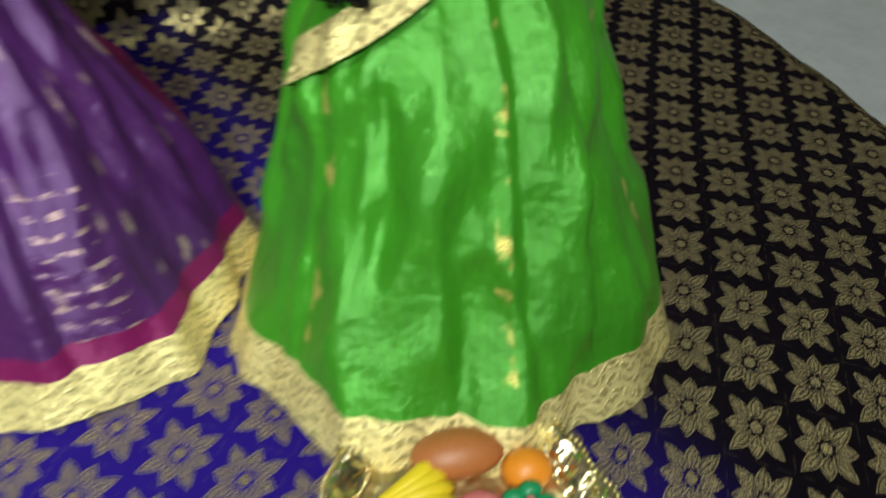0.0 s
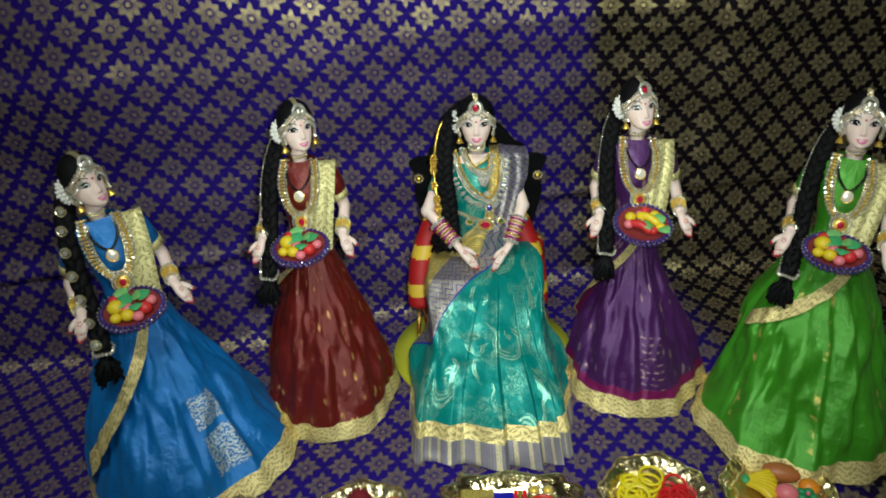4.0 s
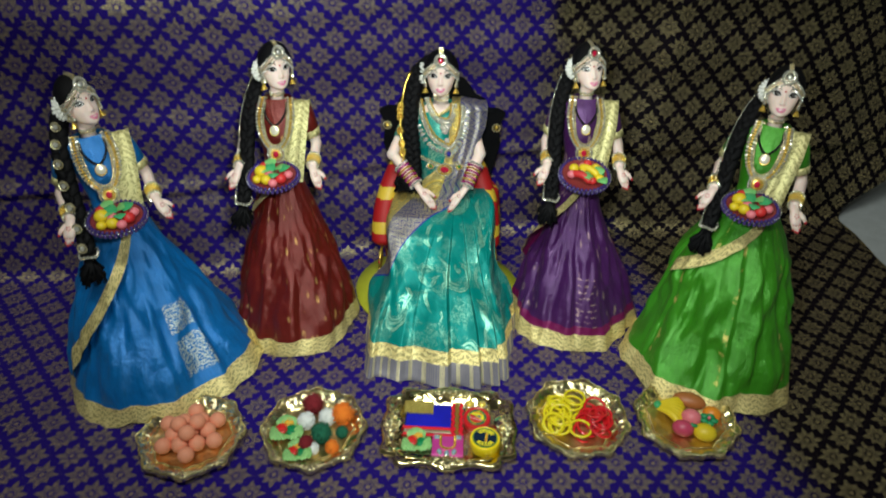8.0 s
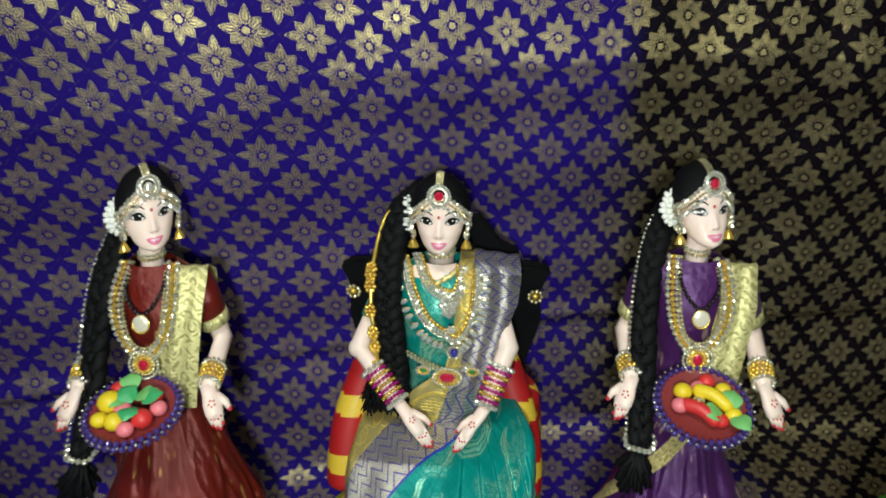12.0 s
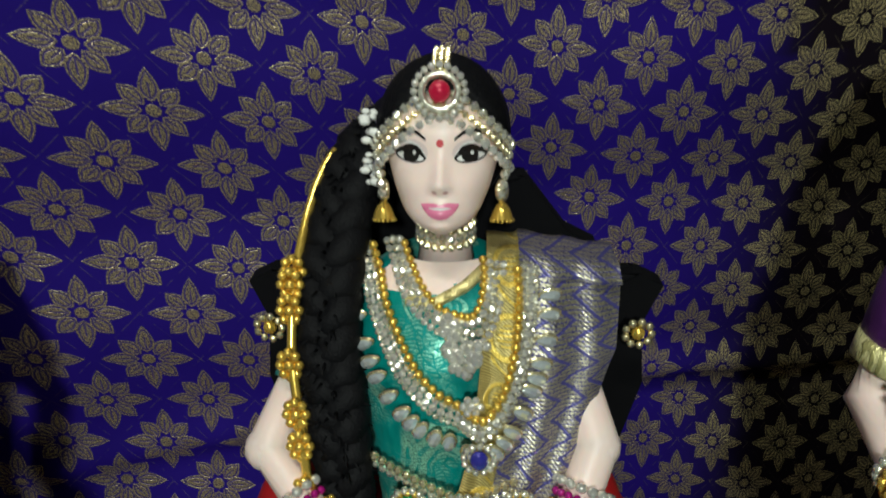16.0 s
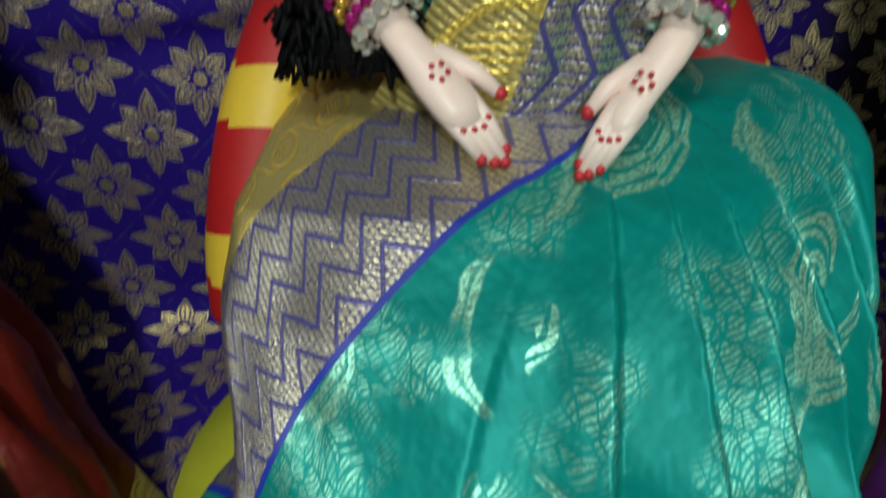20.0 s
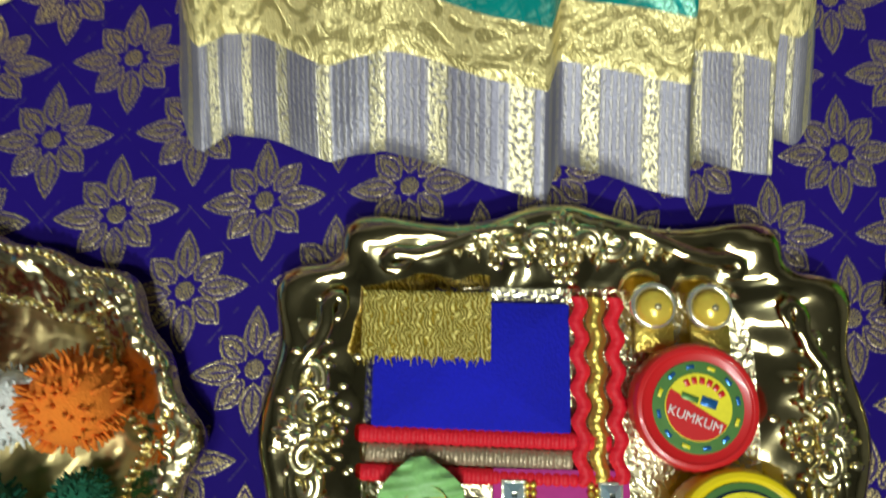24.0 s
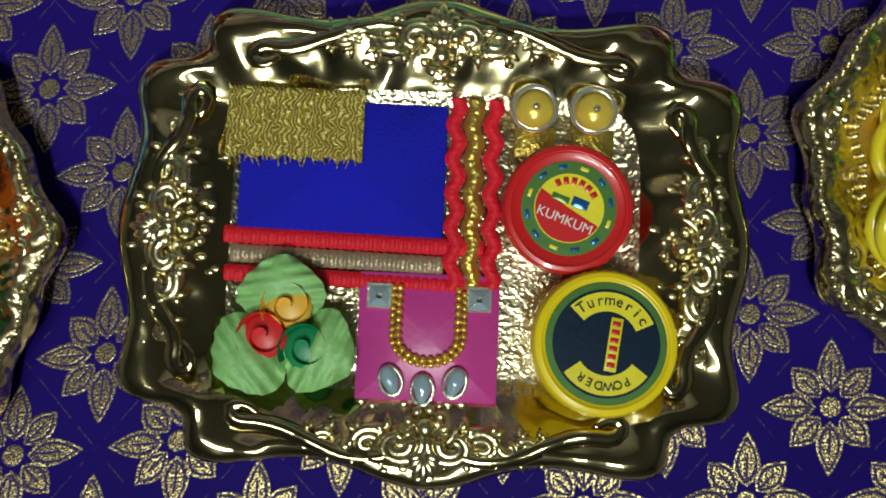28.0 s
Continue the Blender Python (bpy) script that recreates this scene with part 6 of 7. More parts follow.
def tray(label, m, outline, well, size=1.0, lobes=8, group="gold trays", deep=0.0085):
    """A pressed gold tray: flat well, ribbed embossed border, rolled edge, bead row and bosses."""
    ob = new("gold_tray", None)
    ob.matrix_world = m
    tagged(ob, label, "tray", group)
    n = 240 if outline is framed else 168

    def place(a, t):
        ang = a * 2 * math.pi
        r = outline(ang) * size
        prof = [(0.0, 0.0, 0.0016), (well * 0.92, well * 0.92, 0.0016), (well, well, 0.0030), (well + 0.02, well + 0.02, 0.0034), (0.80, 0.80, 0.0058), (0.90, 0.90, deep), (0.96, 0.965, deep * 0.96), (1.0, 0.99, deep * 0.62), (1.04, 0.985, deep * 0.45)]
        k, z = table(t * 1.04, [(p[0], p[1], p[2]) for p in prof])
        ribs = (0.0004 if outline is framed else 0.0010) * max(0.0, math.sin((t * 1.04 - well) / (0.97 - well) * math.pi)) if well < t * 1.04 < 0.97 else 0.0
        z += ribs * (math.cos(lobes * ang + 9 * t) * 0.7 + math.cos(3 * lobes * ang - 14 * t) * 0.45 + math.cos(5 * lobes * ang + 22 * t) * 0.3)
        rr = r * k
        if outline is framed:
            box = ((abs(math.cos(ang)) / (0.0590 * size)) ** 6 + (abs(math.sin(ang)) / (0.0435 * size)) ** 6) ** (-1 / 6) * k
            rr = box + (rr - box) * smooth_between(k, well, 0.93)
        return Vector((rr * math.cos(ang), rr * math.sin(ang), z))

    b = Build()
    b.grid(place, n, 46, lambda a, t: "traygold" if t * 1.04 > well and outline is not framed else "traybowl" if outline is not framed else "traycove" if t * 1.04 > well else "traywell", size=(0.3, 0.06))
    b.grid(lambda a, t: place(a, 1.0).lerp(Vector((0, 0, 0.0004)), t * 0.35) - Vector((0, 0, 0.0015 * t)), n, 3, "traygold")
    part("dish", b, ob)
    b = Build()
    if outline is not framed:
        b.beads([place(k / 160, (well + 0.018) / 1.04) + Vector((0, 0, 0.0006)) for k in range(161)], 0.0009, "traygoldplain", 2.3, 6, 4)
        tagged(part("beaded_rim", b, ob), kind="stuff")
    b = Build()
    b.beads([] if outline is framed else [place(k / 200, 0.955 / 1.04) + Vector((0, 0, 0.0003)) for k in range(201)], 0.0008, "traygoldplain", 2.4, 6, 4)
    if b.v:
        tagged(part("beaded_edge", b, ob), kind="stuff")
    # leaf scrolls in relief on the border
    big = outline is framed
    turns = 4 if big else lobes
    for k in range(turns):
        mid = k / turns
        c = place(mid, 0.84 / 1.04)
        out = Vector((c.x, c.y, 0)).normalized()
        side = Vector((-out.y, out.x, 0))
        b = Build()
        for s in (-1, 1):
            # each side: a run of curls that shrink away from the middle, with leaflets
            for n_curl in range(4 if big else 2):
                shrink = 0.80**n_curl
                base = (0.0052 + 0.0062 * n_curl * (1 - 0.07 * n_curl)) * (1.0 if big else 0.55)
                rad0 = 0.0050 * shrink * (1.0 if big else 0.55)
                for layer, rise in ((1.0, 0.0006), (0.55, 0.0010)):
                    curl = []
                    for i in range(15):
                        q = i / 14
                        rad = rad0 * layer * (1 - 0.6 * q)
                        ang = q * 5.0 + (0.6 if n_curl % 2 else -0.4)
                        p = c + side * s * base + (side * -s * math.cos(ang) + out * math.sin(ang) * (0.8 if n_curl % 2 == 0 else -0.8)) * rad
                        curl.append(Vector((p.x, p.y, 0.0068 + rise)))
                    b.tube(curl, [(0.0014 * (1 - 0.5 * i / 14) + 0.0003) * shrink * (1.0 if big else 0.6) for i in range(15)], "traygoldplain", 6)
                if big:
                    for leaf in range(3):
                        ang = 0.5 + leaf * 0.5
                        p = c + side * s * (base + 0.002) + out * 0.0022 * (1 if leaf % 2 else -1)
                        tip = p + (side * s * math.cos(ang) + out * math.sin(ang) * (1 if leaf % 2 else -1)) * 0.0036 * shrink
                        b.tube([Vector((p.x, p.y, 0.0072)), Vector(((p.x + tip.x) / 2, (p.y + tip.y) / 2, 0.0080)), Vector((tip.x, tip.y, 0.0070))], [0.0004, 0.0010 * shrink, 0.0003], "traygoldplain", 6)
        tagged(part("scroll", b, ob), kind="stuff")
        b = Build()
        at = place(mid, 0.80 / 1.04)
        b.ball(at + Vector((0, 0, 0.0010)), 0.0020 if big else 0.0012, "traygoldplain", 12, 8, (1, 1, 0.8))
        if big:
            for ringed in (0.0062, 0.0086, 0.0112):
                arc = [at + side * ringed * math.cos(0.25 + q * 0.1) + out * ringed * (0.9 * math.sin(0.25 + q * 0.1) - 0.25) for q in range(27)]
                b.tube([Vector((q.x, q.y, 0.0066 + 0.08 * (0.0112 - ringed))) for q in arc], 0.0006, "traygoldplain", 6)
            for i in range(9):
                q = i * 2 * math.pi / 9
                b.ball(at + Vector((0.0036 * math.cos(q), 0.0036 * math.sin(q), 0.0007)), 0.0011, "traygoldplain", 8, 5, (1, 1, 0.7))
        part("boss", b, ob)
        if big:
            # a fan of leaf blades at the peak and a long tapering volute to either side
            b = Build()
            root = place(mid, 0.86 / 1.04)
            for blade in range(-3, 4):
                way = (out * math.cos(blade * 0.42) + side * math.sin(blade * 0.42)).normalized()
                reach = 0.0062 - 0.0007 * abs(blade)
                b.tube([root + way * reach * q + Vector((0, 0, 0.0009 + 0.0006 * math.sin(q * 3.0) - 0.0010 * q)) for q in (0.0, 0.3, 0.6, 0.85, 1.0)], [0.0004, 0.0010, 0.0011, 0.0007, 0.0002], "traygoldplain", 8, squash=0.6)
            part("leaf_fan", b, ob)
            for s in (-1, 1):
                b, span = Build(), 0.030 if k % 2 else 0.020
                pts = [root + side * s * (0.005 + span * q) + out * (0.0020 * math.sin(q * 5.5) - 0.0030 * q) + Vector((0, 0, 0.0004)) for q in [i / 12 for i in range(13)]]
                tip = pts[-1]
                pts += [tip + side * s * 0.0026 * math.sin(i * 0.6) - out * 0.0026 * (1 - math.cos(i * 0.6)) * (1 - 0.06 * i) for i in range(1, 9)]
                b.tube(pts, [0.0004 + 0.0014 * math.sin(math.pi * min(1.0, 0.15 + 0.8 * i / len(pts))) for i in range(len(pts))], "traycove", 8, squash=0.4)
                part("volute", b, ob)
            # fine grains of metal strewn round the boss
            b, rnd = Build(), random.Random(k + 4)
            for _ in range(26):
                q = place(mid + rnd.gauss(0, 0.030), rnd.uniform(0.73, 0.93) / 1.04)
                b.ball(q + Vector((0, 0, 0.0003)), rnd.uniform(0.0006, 0.0010), "traygoldplain", 8, 5, (1.5, 1.0, 0.5))
            tagged(part("granulation", b, ob), kind="stuff")
    return ob


def tray_at(x, y, turn):
    return pose(x, y, 0.0034, 0, 0, turn)


TRAYS = {"sweets": (-0.174, -0.221, 8), "pompoms": (-0.066, -0.208, 6), "gifts": (0.0565, -0.2005, 0), "bangles": (0.176, -0.183, -14), "fruit": (0.277, -0.179, -18)}
LABELS = {"sweets": "round gold tray piled with peach sweets", "pompoms": "round gold tray with woollen pompoms and paper roses", "gifts": "oblong embossed gold tray laid with gifts", "bangles": "round gold tray full of yellow and red bangles", "fruit": "round gold tray of clay fruit"}
for key, (x, y, turn) in TRAYS.items():
    if key == "gifts":
        tray(LABELS[key], tray_at(x, y, turn), framed, 0.70, 1.0)
    else:
        tray(LABELS[key], tray_at(x, y, turn), star, 0.70, 0.0475, 8)

M["peach"] = plain("peach_sweet", (0.86, 0.33, 0.20), 0.6, relief=0.4)
M["wool_maroon"] = plain("maroon_wool", (0.20, 0.010, 0.018), 0.95, grain=1500, relief=1.0)
M["wool_orange"] = plain("orange_wool", (0.85, 0.22, 0.02), 0.95, grain=1500, relief=1.0)
M["wool_green"] = plain("green_wool", (0.01, 0.13, 0.07), 0.95, grain=1500, relief=1.0)
M["wool_white"] = plain("white_wool", (0.80, 0.82, 0.80), 0.95, grain=1500, relief=1.0)
M["paleleaf"] = plain("pale_paper_leaf", (0.27, 0.56, 0.19), 0.5, grain=420, vary=0.3, relief=1.0)
M["rose_red"] = plain("red_ribbon", (0.70, 0.03, 0.03), 0.4)
M["rose_yellow"] = plain("yellow_ribbon", (0.82, 0.48, 0.06), 0.4)
M["rose_green"] = plain("green_ribbon", (0.01, 0.27, 0.10), 0.4)
M["blueprint"] = plain("blue_cloth", (0.001, 0.003, 0.46), 0.9, grain=1500, vary=0.22, relief=1.0)
M["trimred"] = plain("red_braid", (0.72, 0.004, 0.022), 0.6, grain=1500, relief=0.8)
M["goldfoil"] = plain("gold_foil", (0.80, 0.60, 0.13), 0.32, 0.9, grain=1200, relief=1.0)


def tissue(name):
    """Woven gold tissue: close rows of wavering metal thread."""
    n = Nodes(name)
    x, y, _ = n.split(n.place())
    waver = n.math("MULTIPLY", n.noise(n.place(), 420.0, 3), 0.0040)
    rows = n.math("SINE", n.math("MULTIPLY", n.math("ADD", n.math("ADD", x, n.math("MULTIPLY", n.math("ABSOLUTE", n.math("SINE", n.math("MULTIPLY", y, 900.0))), 0.0007)), waver), 6500.0))
    fine = n.noise(n.place(), 1900.0, 2)
    base = n.mix(n.step(n.math("ADD", rows, fine), -0.3, 1.2), (0.42, 0.28, 0.02), (1.0, 0.84, 0.26))
    return n.done(base, 0.34, 0.4, n.bump(n.math("ADD", rows, fine), 0.8, 0.0004))


M["tissue"] = tissue("gold_tissue")
M["greybraid"] = plain("grey_gold_braid", (0.46, 0.36, 0.24), 0.35, 0.5, grain=1500, vary=0.3, relief=1.0)
M["pinkcard"] = plain("pink_card", (0.55, 0.05, 0.30), 0.35)
M["redplastic"] = plain("red_plastic", (0.62, 0.015, 0.018), 0.3, vary=0.04, relief=0.02, Coat_Weight=0.5)
M["yellowplastic"] = plain("yellow_plastic", (0.90, 0.68, 0.01), 0.3, vary=0.04, relief=0.02, Coat_Weight=0.5)
M["labelgreen"] = plain("label_green", (0.10, 0.24, 0.06), 0.3, 0.3)
M["labelyellow"] = plain("label_yellow", (0.85, 0.74, 0.03), 0.35)
M["labeldark"] = plain("label_dark", (0.006, 0.020, 0.045), 0.25)
M["labelblue"] = plain("label_blue", (0.03, 0.16, 0.45), 0.2, 0.5)
M["labelwhite"] = plain("label_white", (0.8, 0.8, 0.78), 0.4)
M["yellowbangle"] = plain("yellow_bangle", (0.80, 0.66, 0.02), 0.2, vary=0.05, relief=0.02, Coat_Weight=0.6)
M["redbangle"] = plain("red_bangle", (0.62, 0.015, 0.02), 0.2, vary=0.05, relief=0.02, Coat_Weight=0.6)
M["brownfruit"] = plain("brown_fruit", (0.42, 0.14, 0.04), 0.45)
M["orangefruit"] = plain("orange_fruit", (0.85, 0.28, 0.02), 0.4)
M["mango"] = plain("magenta_mango", (0.55, 0.06, 0.13), 0.4)


def on_tray(key, x, y, z=0.0):
    tx, ty, turn = TRAYS[key]
    return tray_at(tx, ty, turn) @ Matrix.Translation((x, y, z))


# sweets
SWEETS = [(0, 0), (0.0165, 0.001), (-0.0165, -0.002), (0.008, 0.0150), (-0.0085, 0.0145), (0.0085, -0.0145), (-0.008, -0.0150), (0.0240, 0.0135), (-0.0240, 0.0130), (0.0245, -0.0125), (-0.0235, -0.0150), (0.0005, 0.0275), (0.0005, -0.0280)]
base = Build().ball((0, 0, 0.0078), 0.0073, "peach", 18, 12, (1, 1, 0.95))
first = thing("sweet", base, "round peach-coloured clay sweet in a gold tray", "sweet", on_tray("sweets", *SWEETS[0], 0.0016), "sweets on the tray")
for x, y in SWEETS[1:]:
    copy_thing(first, on_tray("sweets", x * 0.9, y * 0.9, 0.0016))
for x, y in ((0.007, 0.003), (-0.009, 0.002), (0.0, -0.009)):
    copy_thing(first, on_tray("sweets", x, y, 0.0110))


def pompom(x, y, z, r, key, label):
    rnd = random.Random(int(1e5 * (x + 2 * y + 1)))
    b = Build()
    b.ball((0, 0, 0), r * 0.86, key, 16, 10)
    for k in range(240):
        zz = rnd.uniform(-1, 1)
        a = rnd.uniform(0, 6.2832)
        d = Vector((math.sqrt(1 - zz * zz) * math.cos(a), math.sqrt(1 - zz * zz) * math.sin(a), zz))
        side = d.cross(Vector((0.3, 0.5, 0.8))).normalized()
        p, q = d * r * 0.78, d * r * rnd.uniform(0.98, 1.08) + side * r * rnd.uniform(-0.1, 0.1)
        b.tube([p, q], [r * 0.055, r * 0.028], key, 4, True)
    thing("pompom", b, label + " on a gold tray", "pompom", on_tray("pompoms", x, y, z), "pompoms on the tray")


for x, y, z, r, key, label in ((-0.002, 0.023, 0.013, 0.0100, "wool_maroon", "maroon woollen pompom"), (0.026, 0.010, 0.012, 0.0105, "wool_orange", "orange woollen pompom"), (0.008, -0.012, 0.013, 0.0098, "wool_green", "dark green woollen pompom"), (0.026, -0.009, 0.009, 0.0060, "wool_green", "small dark green woollen pompom"), (-0.007, 0.006, 0.009, 0.0085, "wool_white", "white woollen pompom"), (0.012, 0.010, 0.009, 0.0085, "wool_white", "white woollen pompom"), (-0.005, -0.020, 0.009, 0.0075, "wool_maroon", "maroon woollen pompom"), (0.001, -0.023, 0.006, 0.0060, "wool_white", "white woollen pompom"), (0.018, -0.024, 0.008, 0.0065, "wool_orange", "orange woollen pompom")):
    pompom(x, y, z, r, key, label)


def rose(b, c, r, key):
    """A ribbon rose: a spiral of folded petals."""
    c = Vector(c)
    b.grid(lambda a, t: c + Vector(((0.15 + 0.85 * a) * r * math.cos(a * 10.0) * (1 + 0.16 * t), (0.15 + 0.85 * a) * r * math.sin(a * 10.0) * (1 + 0.16 * t), r * (0.25 + 0.75 * t * (1 - 0.45 * a)))), 60, 3, key, size=(0.03, 0.006))
    b.ball(c + Vector((0, 0, r * 0.25)), r * 0.95, key, 14, 7, (1, 1, 0.45))


def leafy(m, scale, label):
    """A sprig of three crinkled paper leaves with three ribbon roses."""
    ob = new("paper_rose_sprig", None)
    ob.matrix_world = m
    tagged(ob, label, "paper flower", "paper rose sprigs")
    for k, turn in enumerate((95, 215, 335)):
        t0 = radians(turn)
        b = Build()

        def place(a, t):
            w = 0.0100 * math.sin(math.pi * (0.10 + 0.83 * t) ** 0.85) * scale
            u = (a - 0.5) * 2
            r = (0.002 + 0.0155 * t) * scale
            z = 0.0035 + 0.0046 * math.sin(t * 2.5) - 0.0014 * u * u + 0.0007 * math.sin(t * 34 + 2 * u) * abs(u) + 0.0010 * noise.noise(Vector((t * 4 + k, u * 2, turn)))
            return Vector((r * math.cos(t0) - u * w * math.sin(t0), r * math.sin(t0) + u * w * math.cos(t0), z))

        b.grid(place, 8, 26, "paleleaf", size=(0.012, 0.016))
        b.grid(lambda a, t: place(1 - a, t) - Vector((0, 0, 0.0004)), 8, 26, "paleleaf")
        part("leaf", b, ob, "crinkled pale green paper leaf")
    for x, y, key in ((0.0010, 0.0048, "rose_yellow"), (-0.0030, -0.0006, "rose_red"), (0.0045, -0.0024, "rose_green")):
        b = Build()
        rose(b, (x * 1.25 * scale, y * 1.25 * scale, 0.0044), 0.0056 * scale, key)
        part("rose", b, ob, {"rose_yellow": "yellow ribbon rose", "rose_red": "red ribbon rose", "rose_green": "green ribbon rose"}[key])


leafy(on_tray("pompoms", -0.024, -0.002, 0.0030), 0.95, "sprig of paper leaves with ribbon roses on a tray")
leafy(on_tray("pompoms", -0.012, -0.027, 0.0030), 0.80, "sprig of paper leaves with ribbon roses on a tray")
leafy(on_tray("gifts", -0.0282, -0.0195, 0.0030), 0.86, "sprig of paper leaves with red, yellow and green roses")


# gifts: folded cloth with braid, foil, card with necklace, two jars, ear studs
def ribbed_band(b, p0, p1, width, key, ribs, z):
    """A flat woven braid with a rib to every cord and scalloped edges."""
    p0, p1 = Vector((*p0, z)), Vector((*p1, z))
    side = Vector((-(p1 - p0).y, (p1 - p0).x, 0)).normalized()

    def place(a, t):
        rib = abs(math.sin(t * ribs * math.pi))
        return p0.lerp(p1, t) + side * (a - 0.5) * width * (0.90 + 0.10 * rib) + Vector((0, 0, 0.0011 * math.sin(a * math.pi) ** 0.5 * (0.55 + 0.45 * rib)))

    b.grid(place, 6, ribs * 6, key, size=(width, 0.05))


def wavy_band(b, p0, p1, width, key, waves, z, amp):
    p0, p1 = Vector((*p0, z)), Vector((*p1, z))
    way = (p1 - p0).normalized()
    side = Vector((-way.y, way.x, 0))
    b.grid(lambda a, t: p0.lerp(p1, t) + side * ((a - 0.5) * width + amp * math.sin(t * waves * 6.2832)) + Vector((0, 0, 0.0009 * math.sin(a * math.pi) + 0.0002 * math.sin(t * waves * 25))), 5, int(waves * 10), key, size=(width, 0.05))


cloth_piece = new("folded_cloth", None)
cloth_piece.matrix_world = on_tray("gifts", 0, 0, 0.0030)
tagged(cloth_piece, "folded blue cloth edged with red and gold braid", "folded cloth")
b = Build()
b.box((-0.0190, 0.0135, 0.0004), (0.0415, 0.0275, 0.0024), "blueprint", bevel=0.4)
part("fold", b, cloth_piece)
b = Build()
ribbed_band(b, (-0.0420, -0.0005), (0.0100, -0.0015), 0.0036, "trimred", 30, 0.0014)
part("red_braid", b, cloth_piece)
b = Build()
ribbed_band(b, (-0.0415, -0.0082), (0.0120, -0.0092), 0.0034, "trimred", 30, 0.0014)
part("red_braid", b, cloth_piece)
b = Build()
ribbed_band(b, (-0.0405, -0.0042), (0.0020, -0.0052), 0.0038, "greybraid", 24, 0.0013)
part("grey_braid", b, cloth_piece, "glittering grey gold braid")
for x in (0.0035, 0.0110):
    b = Build()
    wavy_band(b, (x, 0.0285), (x + 0.0005, -0.0095), 0.0030, "trimred", 5.5, 0.0022, 0.0007)
    part("red_braid", b, cloth_piece)
b = Build()
wavy_band(b, (0.0072, 0.0285), (0.0076, -0.0095), 0.0034, "goldfoil", 5.5, 0.0018, 0.0005)
part("gold_braid", b, cloth_piece)

b = Build()
rnd = random.Random(11)
b.shell(lambda a, t, d: Vector((-0.0420 + 0.0270 * a, 0.0150 + 0.0140 * t - 0.0004 * math.sin(a * 40) * (1 - t), 0.0064 + 0.0003 * math.sin(a * 17 + 2 * math.sin(5 * t)) + 0.0008 * (1 - a) - d)), 60, 14, "tissue", 0.0010, size=(0.027, 0.014))
for k in range(24):
    x = -0.0415 + 0.0011 * k + rnd.uniform(-0.0003, 0.0003)
    b.tube([(x, 0.0153, 0.0060), (x + rnd.uniform(-0.0008, 0.0008), 0.0153 - rnd.uniform(0.0008, 0.0022), 0.0056)], [0.00025, 0.0001], "tissue", 4)
thing("gold_foil_strip", b, "frayed strip of woven gold tissue on blue cloth", "gold tissue", on_tray("gifts", 0, 0, 0.0))

M["bluestone"] = plain("dusky_blue_stone", (0.34, 0.48, 0.58), 0.08, 0.15, relief=0.3, Coat_Weight=1.0)
M["studgold"] = plain("stud_gold", (0.92, 0.66, 0.10), 0.22, 0.35, relief=0.1)
card = new("jewellery_card", None)
card.matrix_world = on_tray("gifts", -0.0004, -0.0194, 0.0014)
tagged(card, "pink card holding a small necklace set", "jewellery card")
part("card", Build().box((0, 0, 0.0020), (0.0278, 0.0250, 0.0030), "pinkcard", bevel=0.1), card)
chain = [(0.0058 * math.cos(k * math.pi / 20 + math.pi), 0.0045 * math.sin(k * math.pi / 20 + math.pi), 0.0042) for k in range(21)]
chain = [(-0.0058, 0.0095, 0.0042)] + chain + [(0.0058, 0.0095, 0.0042)]
b = Build().beads(chain, 0.00085, "gold", 1.8)
b.beads([(x * 1.22, y * (1.2 if y < 0 else 1), z) for x, y, z in chain], 0.00075, "gold", 1.8)
part("chain", b, card, "double row of gold beads")
for x, y, turn in ((-0.0070, -0.0085, 20), (-0.0006, -0.0100, 0), (0.0058, -0.0085, -20)):
    b = Build()
    b.grid(lambda a, t: Vector((0.0021 * math.sin(t * math.pi) * (1 - 0.4 * t) * math.cos(a * 6.2832), -0.0029 * -math.cos(t * math.pi), 0.0013 * math.sin(t * math.pi) * math.sin(a * 6.2832))), 12, 8, "bluestone")
    b.ring((0, -0.0003, -0.0003), 0.0022, 0.0004, "silver", (0, 0, 1), 16, 5, 1.3)
    part("teardrop_stone", b, card, "clear teardrop stone", pose(x, y, 0.0046, 0, 0, turn))
for x in (-0.0098, 0.0098):
    b = Build()
    b.grid(lambda a, t: (lambda s: Vector((s * math.copysign(min(1, abs(math.cos(a * 6.2832)) * 1.42), math.cos(a * 6.2832)), s * math.copysign(min(1, abs(math.sin(a * 6.2832)) * 1.42), math.sin(a * 6.2832)), 0.0016 * t)))(0.0022 * (1 - 0.75 * t)), 16, 2, "bluestone")
    b.box((0, 0, -0.0002), (0.0050, 0.0050, 0.0008), "silver")
    part("square_stone", b, card, "square faceted stone", pose(x, 0.0078, 0.0042, 0, 0, 0), smooth=False)


